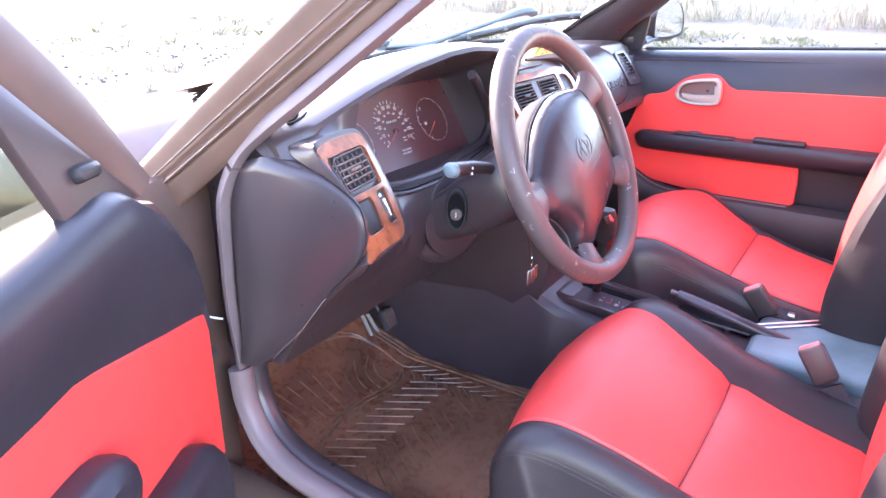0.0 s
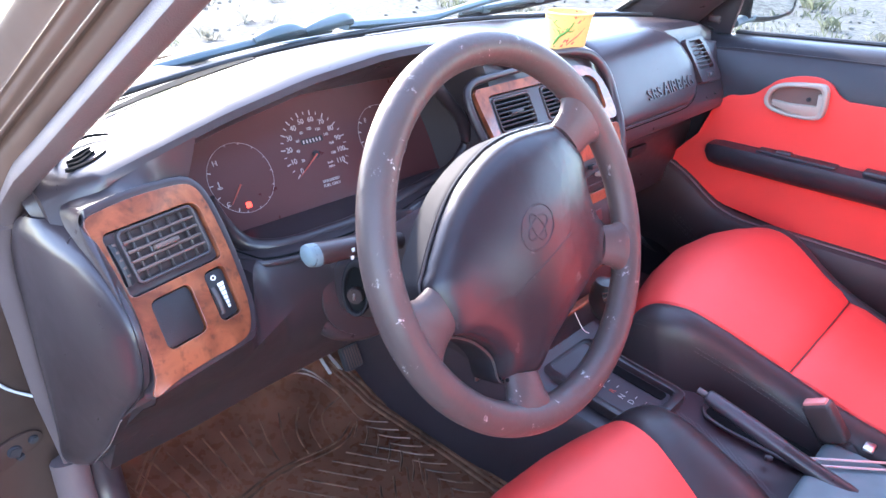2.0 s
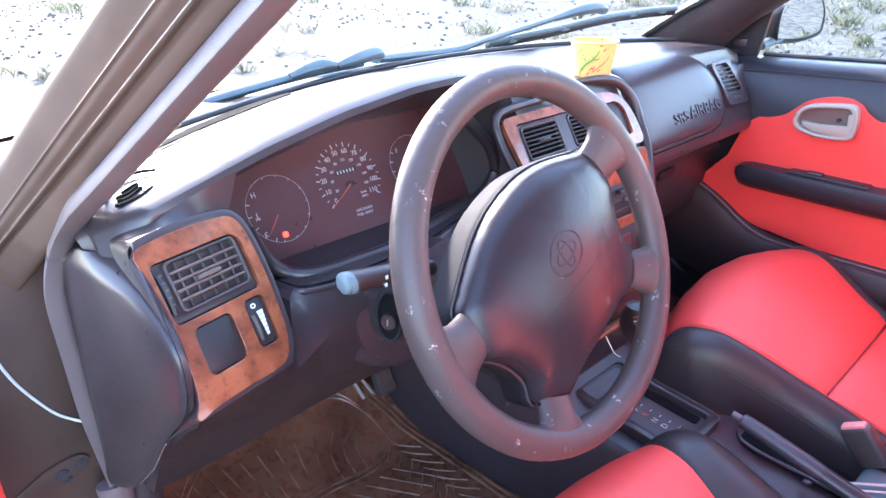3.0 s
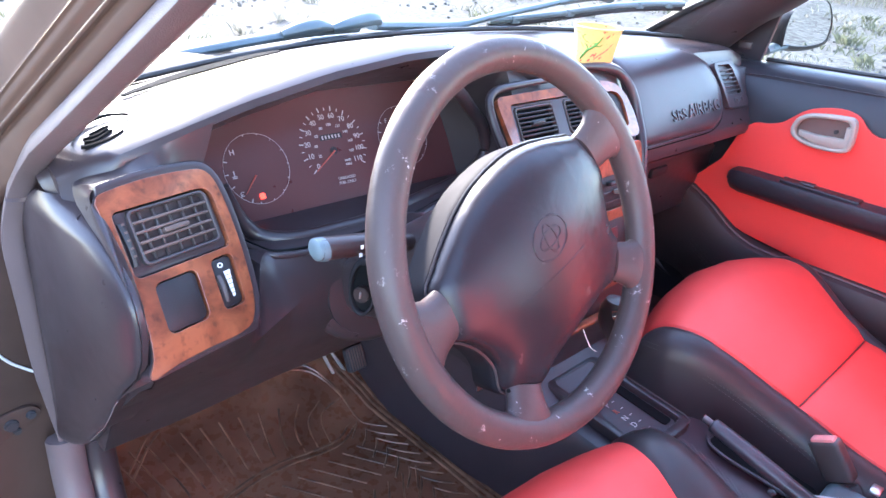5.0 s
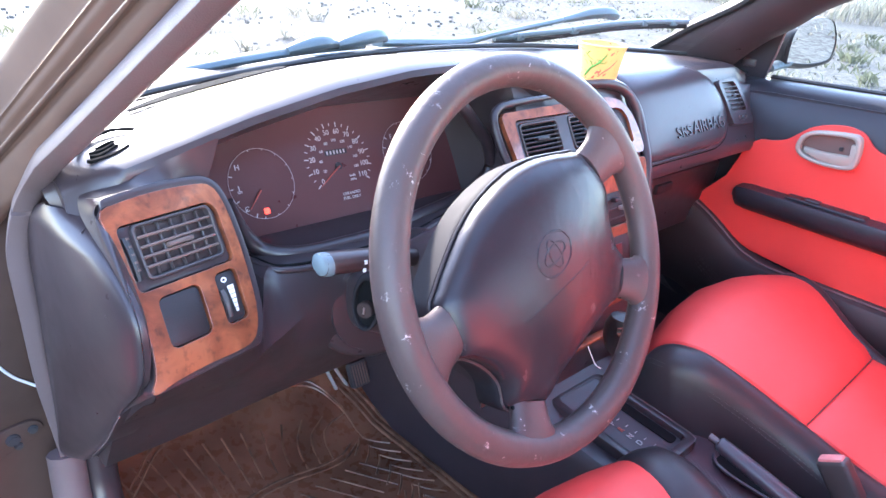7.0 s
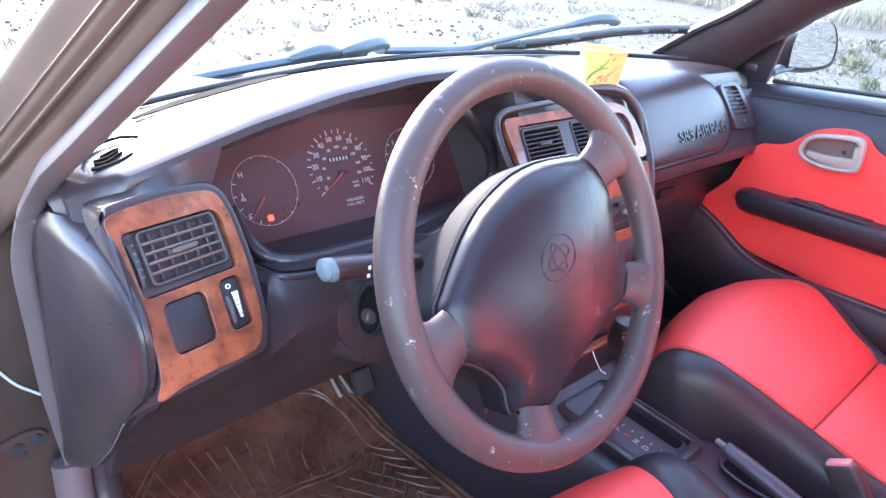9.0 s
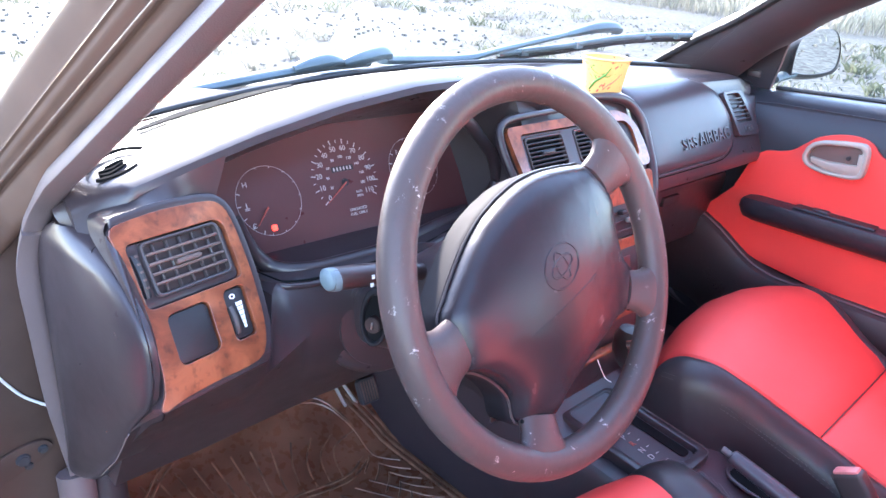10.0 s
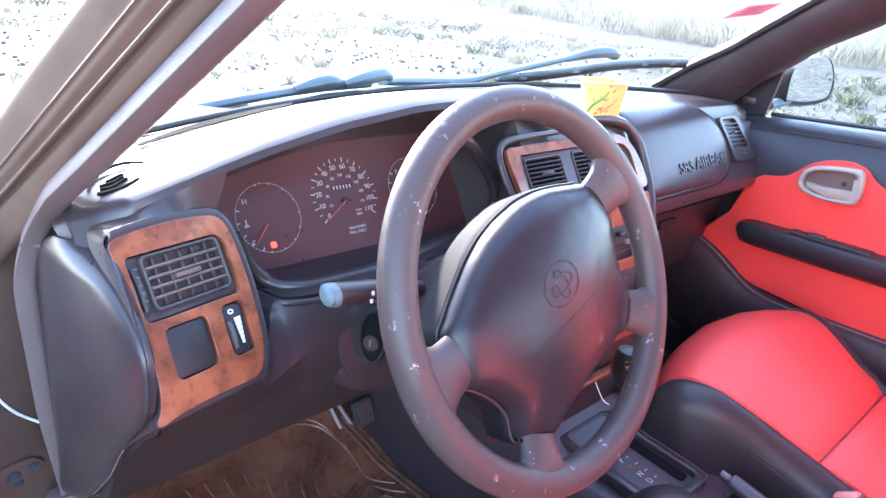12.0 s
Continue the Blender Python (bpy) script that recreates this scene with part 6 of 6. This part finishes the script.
# ---- centre console ----
console = thing("centre_console", "dark plastic centre console with automatic gear gate", "console", (0, -0.2, 0.27))
rows = [[(x * (1 + 0.16 * max(0, min(1, (y - 0.02) / 0.24))), y, z) for x, z in ((-0.118, 0.265), (-0.112, h - 0.02), (-0.1, h - 0.004), (-0.06, h), (0.08, h), (0.1, h - 0.004), (0.112, h - 0.02), (0.118, 0.265))] for y, h in ((0.6, 0.66), (0.35, 0.63), (0.26, 0.605), (0.22, 0.575), (0.18, 0.535), (0.14, 0.505), (0.1, 0.487), (0.05, 0.476), (-0.06, 0.468), (-0.1, 0.45), (-0.24, 0.44), (-0.26, 0.44), (-0.6, 0.44), (-0.62, 0.3))]
part("tunnel_cover", loft(rows), CONSOLE, console)
GT = facing((0.0, 0.03, 0.483), (1, 0, 0), (0, -0.08, 1))
gate = part("gear_gate", slab(rrect(-0.078, -0.09, 0.052, 0.1, 0.014, 5), 0.016, GT, [rrect(-0.062, -0.074, 0.038, 0.09, 0.008)], 0.004, -0.008), DASH, console, "dark plastic gear gate frame")
plate = part("gate_plate", slab(rrect(-0.061, -0.073, 0.037, 0.089, 0.008), 0.004, GT, (), 0, -0.006), CONSOLE, gate)
part("slot", slab(rrect(0.013, -0.066, 0.033, 0.084, 0.006), 0.0015, GT, (), 0, -0.0015), SLOT, plate, "dark gear lever slot")
part("gate_bead", sweep([GT @ Vector((u, v, 0.0078)) for u, v in ((0.051, 0.09), (0.0515, 0.0), (0.051, -0.075), (0.047, -0.086), (0.036, -0.0895))], 0.0009, 6), TRIM, gate)
for k, c in enumerate("PRND2L"):
    lettering("gear_letter", c, 0.0135, GT @ Matrix.Translation((-0.026, 0.013 - 0.0165 * k, -0.0012)), NEEDLE if c == "R" else PRINT, plate)
    part("gear_tick", box((0.006, 0.0012, 0.0006), (-0.011, 0.013 - 0.0165 * k, -0.0012), m=GT), PRINT, plate)
lever = part("gear_lever", sweep(smooth_path([(0.015, 0.07, 0.48), (-0.02, 0.055, 0.55), (-0.07, 0.036, 0.64)], 4), [0.009] * 9, 12), BLACK, console, "black gear lever")
rows = [[Vector((x + r * math.cos(a), y + 1.15 * r * math.sin(a), z)) for a in np.linspace(0, 2 * math.pi, 17)[:-1]] for x, y, z, r in ((-0.068, 0.037, 0.627, 0.011), (-0.078, 0.033, 0.642, 0.017), (-0.09, 0.029, 0.665, 0.0205), (-0.1, 0.025, 0.69, 0.0195), (-0.104, 0.023, 0.705, 0.014), (-0.105, 0.022, 0.709, 0.004))]
kn = part("lever_knob", loft(rows, close_v=True, cap=True), BLACK, lever)
part("lever_button", disc(0.008, 0.01, m=Matrix.Translation((-0.115, 0.012, 0.692)) @ Matrix.Rotation(radians(60), 4, "X")), CHROME, kn)
part("ashtray", box((0.14, 0.014, 0.008), (-0.02, 0.113, 0.592), 0.003, 2), WOOD, console, "wood-faced tray edge")
# the sky's reflection on the bin top is put into its blue-grey colour
part("armrest_bin", box((0.185, 0.4, 0.05), (0.03, -0.442, 0.446), 0.016, 4), WIPE, console, "plastic console bin coloured blue-grey for the sky on it")
for a, b in (((0.045, -0.24, 0.477), (0.158, -0.374, 0.477)), ((0.036, -0.247, 0.475), (0.148, -0.381, 0.475))):
    part("metal_rail", sweep([a, b], 0.0022, 10, 0.7), STEEL, console, "thin bright metal rail")
part("rail_clip", box((0.022, 0.014, 0.006), (0.13, -0.295, 0.477), 0.0025, 2), STEEL, console)
part("trough_edge", sweep(smooth_path([(0.066, -0.082, 0.461), (0.052, -0.092, 0.46), (0.046, -0.11, 0.459), (0.045, -0.135, 0.457), (0.048, -0.176, 0.454), (0.05, -0.235, 0.45)], 4), 0.0028, 8), CONSOLE, console, "rounded edge of the handbrake trough")
part("trough_latch", disc(0.006, 0.006, (0.032, -0.196, 0.456), 16, None, 0.005, 0.001), CONSOLE, console)
# no recess here: a near-black sheet stands for the trough's shade
part("trough", slab(rrect(0.047, -0.24, 0.1, -0.088, 0.014, 5), 0.002, facing((0, 0, 0.4635), (1, 0, 0), (0, -0.07, 1)), (), 0.0005), SLOT, console, "flat dark sheet for the shade in the handbrake trough")

brake = thing("handbrake", "dark plastic handbrake lever with a grey grip", "handbrake", (0.03, -0.2, 0.44))
part("lever_arm", sweep([(0.036, -0.33, 0.455), (0.033, -0.26, 0.47), (0.031, -0.2, 0.485)], [0.0135, 0.013, 0.0125], 14, 0.85), DASH, brake)
part("grip", sweep(smooth_path([(0.031, -0.21, 0.483), (0.031, -0.15, 0.497), (0.03, -0.103, 0.508), (0.03, -0.094, 0.51)], 4), [0.0128, 0.0135, 0.0135, 0.0135, 0.0132, 0.013, 0.0128, 0.0125, 0.0122, 0.012, 0.0118, 0.0112, 0.009], 14, 0.85), CONSOLE, brake)
part("release_button", disc(0.005, 0.014, m=Matrix.Translation((0.03, -0.087, 0.5115)) @ Matrix.Rotation(radians(100), 4, "X")), TRIM, brake)


def buckle(tip, root, name, label):
    """A belt buckle on its strap, the press button on top."""
    b = thing(name, label, "seat belt buckle", tuple(root), "seat belt buckles")
    tip, root = Vector(tip), Vector(root)
    d = (tip - root).normalized()
    m = facing(tip - d * 0.03, d.cross(Vector((1, 0, 0))) if abs(d.x) < 0.9 else (0, 1, 0), (-1, 0, 0.0))
    z = d
    x = Vector((0, 1, 0)) - z * z.y
    x.normalize()
    y = z.cross(x)
    m = Matrix(((x.x, y.x, z.x, tip.x), (x.y, y.y, z.y, tip.y), (x.z, y.z, z.z, tip.z), (0, 0, 0, 1)))
    part("buckle_case", box((0.042, 0.022, 0.065), (0, 0, -0.035), 0.006, 3, m), VENT, b)
    part("press_button", box((0.034, 0.015, 0.008), (0, 0, -0.003), 0.003, 2, m), BUTTON, b, "worn red press button")
    part("strap", sweep([tip - d * 0.075, root], [0.02, 0.02], 10, 0.25, (1, 0, 0)), BELT, b)


buckle((0.108, -0.216, 0.527), (0.128, -0.31, 0.4), "belt_buckle", "black seat belt buckle with red button beside the passenger seat")
buckle((-0.095, -0.345, 0.53), (-0.115, -0.43, 0.41), "belt_buckle", "black seat belt buckle with red button beside the driver seat")

keys = thing("keys", "bunch of keys with steel rings hanging from the steering column", "keys", (-0.268, 0.1, 0.62))
ring = part("key_ring", sweep([(-0.27 + 0.012 * math.cos(a), 0.09 + 0.006 * math.cos(a), 0.64 + 0.012 * math.sin(a)) for a in np.linspace(0, 2 * math.pi, 25)], 0.0012, 6, ends=False), CHROME, keys, "steel key ring")
part("strap", sweep(smooth_path([(-0.272, 0.1, 0.72), (-0.273, 0.096, 0.685), (-0.27, 0.091, 0.652)], 4), 0.003, 8, 0.5), BLACK, keys)
for dx, dz, mat in ((-0.012, -0.012, STEEL), (0.002, -0.016, STEEL), (0.014, -0.01, WOOD)):
    part("key", box((0.012, 0.003, 0.026), (-0.27 + dx, 0.088, 0.622 + dz * 0.4), 0.0012, 2), mat, keys)
loose = thing("loose_cable", "thin pale cable hanging below the wooden tray edge", "cable", (-0.03, 0.1, 0.57))
part("wire", sweep(smooth_path([(-0.036, 0.104, 0.592), (-0.03, 0.098, 0.575), (-0.02, 0.094, 0.558), (-0.006, 0.092, 0.547)], 4), 0.0008, 6), WHITE, loose)

# ---- driver's footwell ----
mat = thing("floor_mat", "brown translucent plastic floor mat with raised ribs", "floor mat", (-0.38, 0.3, 0.275))


def mat_z(y):
    return lerp([(0.0, 0.277), (0.44, 0.279), (0.58, 0.348), (0.66, 0.45)], y)


rows = [[(x, y, mat_z(y) + 0.004 + (0.008 if e else 0)) for x, e in ((-0.652, 1), (-0.646, 1), (-0.64, 0), (-0.5, 0), (-0.4, 0), (-0.3, 0), (-0.2, 0), (-0.155, 0), (-0.13, 0), (-0.122, 1), (-0.115, 1))] for y in np.linspace(0.06, 0.63, 20)]
part("mat_sheet", loft(rows), MAT, mat)
ribs = bmesh.new()
def rib(pts, r=0.0017):
    sweep([(x, y, mat_z(y) + 0.0045) for x, y in ((p.x, p.y) for p in smooth_path([(*q, 0) for q in pts], 4))], r, 6, bm=ribs)


for k in range(13):                                     # curved fan at the front
    f = k / 12
    x0, lean = -0.56 + 0.29 * f, -0.03 + 0.1 * f * f
    rib([(x0, 0.415 + 0.012 * math.sin(3 * f)), (x0 + 0.25 * lean, 0.47), (x0 + lean, 0.545 - 0.06 * f * f)])
for dy in (0.0, 0.012):
    rib([(-0.6, 0.36 + dy), (-0.48, 0.4 + dy), (-0.38, 0.415 + dy), (-0.27, 0.4 + dy), (-0.21, 0.425 + dy)], 0.0023)
    rib([(-0.58, 0.5 + dy), (-0.5, 0.56 + dy), (-0.36, 0.58 + dy), (-0.24, 0.56 + dy), (-0.2, 0.5 + dy), (-0.195, 0.43 + dy)], 0.0023)
for k in range(13):                                     # slanted bars behind it
    x = -0.6 + 0.03 * k
    rib([(x, 0.38), (x + 0.025, 0.34), (x + 0.05, 0.3)])
    rib([(x + 0.05, 0.28), (x + 0.02, 0.24), (x - 0.005, 0.2)])
for k in range(10):                                     # herringbone along the edge
    y = 0.13 + 0.03 * k
    rib([(-0.235, y), (-0.212, y + 0.02), (-0.2, y + 0.035)])
    rib([(-0.2, y + 0.035), (-0.185, y + 0.01), (-0.165, y - 0.012)])
for x in (-0.152, -0.14, -0.128):                      # rolled border
    rib([(x, 0.1), (x, 0.3), (x - 0.008, 0.45), (x - 0.03, 0.55)], 0.0035)
part("ribs", ribs, RIB, mat, "raised ribs in fans and herringbone")

pedals = thing("pedals", "worn pedals and bright glint bars above the mat", "pedals", (-0.17, 0.53, 0.36))
PD = facing((-0.157, 0.505, 0.366), (1, 0, 0), (0, -1, 0.5))
pd = part("brake_pad", slab(rrect(-0.02, -0.024, 0.02, 0.024, 0.006), 0.012, PD, (), 0.003), RUBBER, pedals, "ribbed rubber pedal pad")
for k in range(6):
    part("pad_rib", box((0.0025, 0.04, 0.003), (-0.014 + 0.0056 * k, 0, 0.0135), 0.001, 1, PD), SLAT, pd)
# added pale bars that stand for the gloss on the mat's wrinkled edge
for top, low in (((-0.213, 0.53, 0.39), (-0.186, 0.53, 0.33)), ((-0.194, 0.53, 0.385), (-0.139, 0.53, 0.289))):
    part("glint_bar", sweep([top, low], 0.0055, 8, 0.6), BRIGHT, pedals, "bright bar painted as a glint at the mat edge")
part("pedal_hanger", sweep([(-0.15, 0.52, 0.36), (-0.16, 0.57, 0.45), (-0.17, 0.58, 0.62)], 0.008, 8), BLACK, pedals)
part("footrest", box((0.09, 0.02, 0.2), (-0.53, 0.58, 0.37), 0.008, 2, Matrix.Identity(4)), RUBBER, pedals)
part("column_linkage", sweep([(-0.34, 0.3, 0.72), (-0.335, 0.45, 0.6), (-0.33, 0.6, 0.48)], 0.02, 10), BLACK, pedals)


# ---- cup ----
def cup_print():
    m = material("printed_paper", (0.74, 0.42, 0.13), 0.55, vary=0.08, scale=20)
    nodes, links = m.node_tree.nodes, m.node_tree.links
    b, co = nodes["Principled BSDF"], nodes["Texture Coordinate"]
    last = b.inputs["Base Color"].links[0].from_socket
    for colour, seed, lim in (((0.1, 0.3, 0.05), 1.3, 0.66), ((0.7, 0.07, 0.04), 7.7, 0.67)):
        nz, ramp, mix, shift = nodes.new("ShaderNodeTexNoise"), nodes.new("ShaderNodeValToRGB"), nodes.new("ShaderNodeMix"), nodes.new("ShaderNodeVectorMath")
        shift.operation = "ADD"
        shift.inputs[1].default_value = (seed, seed, seed)
        nz.inputs["Scale"].default_value, nz.inputs["Detail"].default_value, nz.inputs["Distortion"].default_value = 55, 2, 1.5
        ramp.color_ramp.elements[0].position, ramp.color_ramp.elements[1].position = lim - 0.01, lim
        mix.data_type = "RGBA"
        mix.inputs["B"].default_value = (*colour, 1)
        links.new(co.outputs["Object"], shift.inputs[0])
        links.new(shift.outputs[0], nz.inputs["Vector"])
        links.new(nz.outputs["Fac"], ramp.inputs["Fac"])
        links.new(ramp.outputs["Color"], mix.inputs["Factor"])
        links.new(last, mix.inputs["A"])
        last = mix.outputs["Result"]
    links.new(last, b.inputs["Base Color"])
    return m


CUP_AT = Vector((0.1, 0.262, top_z(0.1, 0.262)))
cup = thing("paper_cup", "small yellow printed paper cup standing on the dashboard", "cup", tuple(CUP_AT))
turn = np.linspace(0, 2 * math.pi, 37)[:-1]
rows = [[CUP_AT + Vector((r * math.cos(a), r * math.sin(a), z)) for a in turn] for r, z in ((0.001, 0.004), (0.026, 0.004), (0.027, 0.0), (0.0285, 0.001), (0.0365, 0.052), (0.035, 0.052), (0.028, 0.006), (0.001, 0.006))]
wall = part("cup_wall", loft(rows, close_v=True), cup_print(), cup)
GREEN_INK, RED_INK = material("green_ink", (0.1, 0.26, 0.04), 0.55), material("orange_ink", (0.62, 0.12, 0.07), 0.55)
for ink, size, run in ((GREEN_INK, 0.0022, ((172, 0.007), (181, 0.013), (193, 0.021), (210, 0.028), (221, 0.035), (229, 0.043))), (GREEN_INK, 0.0012, ((196, 0.023), (190, 0.029), (184, 0.031))), (GREEN_INK, 0.0012, ((211, 0.029), (224, 0.029), (232, 0.032))), (GREEN_INK, 0.001, ((178, 0.04), (183, 0.044), (187, 0.043))),
                       (RED_INK, 0.001, ((214, 0.008), (226, 0.015), (244, 0.023), (262, 0.034))), (RED_INK, 0.0014, ((205, 0.012), (211, 0.016), (216, 0.011))), (RED_INK, 0.0014, ((238, 0.041), (246, 0.046))), (RED_INK, 0.0013, ((228, 0.01), (236, 0.014)))):
    line = smooth_path([(radians(a), z, 0) for a, z in run], 4)
    pts = [CUP_AT + Vector(((0.02815 + 0.157 * p.y) * math.cos(p.x), (0.02815 + 0.157 * p.y) * math.sin(p.x), p.y)) for p in line]
    n = len(pts) - 1
    part("print", sweep(pts, [size * (0.35 + 0.65 * math.sin(math.pi * (0.15 + 0.8 * i / n))) for i in range(n + 1)], 6), ink, wall)
part("cup_lip", sweep([CUP_AT + Vector((0.0365 * math.cos(a), 0.0365 * math.sin(a), 0.053)) for a in np.linspace(0, 2 * math.pi, 37)], 0.0018, 8, ends=False), material("cup_rim", (0.75, 0.45, 0.15), 0.5), cup)

# ---- wipers and sticker ----
def wiper(root, arm, arm_r, bridge, spine, cap, label):
    w = thing("wiper", label, "wiper", root, "wipers")
    line = smooth_path(arm, 5)
    part("arm", sweep(line, [lerp(arm_r, k / (len(line) - 1)) for k in range(len(line))], 10, 0.55), WIPE, w)
    line = smooth_path(cap, 5)
    part("pivot_cap", sweep(line, [0.004 + 0.012 * math.sin(math.pi * (0.15 + 0.8 * k / (len(line) - 1))) for k in range(len(line))], 12, 0.7), WIPE, w, "moulded arm cap")
    line = smooth_path(spine, 8)
    blade = part("blade", sweep(line, [0.0075] * len(line), 8, 0.8), WIPE, w)
    part("rubber", sweep([p + Vector((0, 0.002, -0.009)) for p in line], 0.0045, 6, 1.4), BLACK, blade, "black rubber wiping edge")
    for f in (0.1, 0.32, 0.66, 0.9):
        part("claw", box((0.022, 0.013, 0.014), tuple(line[int(f * (len(line) - 1))] + Vector((0, 0, -0.002))), 0.003, 2), WIPE, blade)
    if bridge:
        line = smooth_path(bridge, 5)
        part("bridge", sweep(line, [0.007 + 0.011 * math.sin(math.pi * (0.1 + 0.75 * k / (len(line) - 1))) for k in range(len(line))], 10, 0.6), WIPE, w, "blade bridge at the end of the arm")


wiper((-0.15, 0.52, 0.965), [(-0.14, 0.512, 0.973), (-0.03, 0.532, 0.966), (0.076, 0.538, 0.963), (0.132, 0.505, 0.981), (0.209, 0.46, 1.004), (0.262, 0.432, 1.02)], [(0, 0.014), (0.4, 0.014), (0.48, 0.011), (1, 0.009)],
      [(0.235, 0.445, 1.012), (0.28, 0.418, 1.026), (0.32, 0.408, 1.028), (0.352, 0.418, 1.019)], [(0.143, 0.526, 0.969), (0.279, 0.484, 0.985), (0.395, 0.437, 1.004), (0.5, 0.408, 1.011), (0.582, 0.387, 1.012)],
      [(-0.215, 0.507, 0.972), (-0.185, 0.495, 0.982), (-0.155, 0.492, 0.987), (-0.13, 0.506, 0.977)], "black windscreen wiper lying low across the glass")
wiper((-0.5, 0.545, 0.93), [(-0.57, 0.548, 0.921), (-0.47, 0.535, 0.938), (-0.373, 0.522, 0.954), (-0.268, 0.517, 0.965), (-0.16, 0.522, 0.967)], [(0, 0.014), (0.7, 0.013), (1, 0.01)],
      [], [(-0.5, 0.57, 0.92), (-0.36, 0.572, 0.932), (-0.2, 0.565, 0.945), (-0.06, 0.56, 0.95)],
      [(-0.3, 0.51, 0.966), (-0.27, 0.502, 0.975), (-0.245, 0.5, 0.978), (-0.215, 0.51, 0.972)], "black windscreen wiper parked along the foot of the glass")

PAPER = material("faded_red_paper", (0.55, 0.27, 0.33), 0.6, second=(0.66, 0.38, 0.43))
let_through(PAPER, 0.6)
sticker = thing("windscreen_sticker", "faded red paper sticker on the windscreen", "sticker", (0.45, 0.12, 1.14))
STK = facing((0.43, 0.2, 1.125), (1, -0.3, 0.05), (0, -0.45, -0.9))
part("paper", slab(rrect(-0.05, -0.03, 0.05, 0.03, 0.002), 0.0006, STK), PAPER, sticker)
for k in range(3):
    part("print_bar", box((0.07, 0.004, 0.0005), (0, -0.014 + 0.014 * k, 0.001), m=STK), plain("print_red", (0.25, 0.05, 0.08)), sticker)
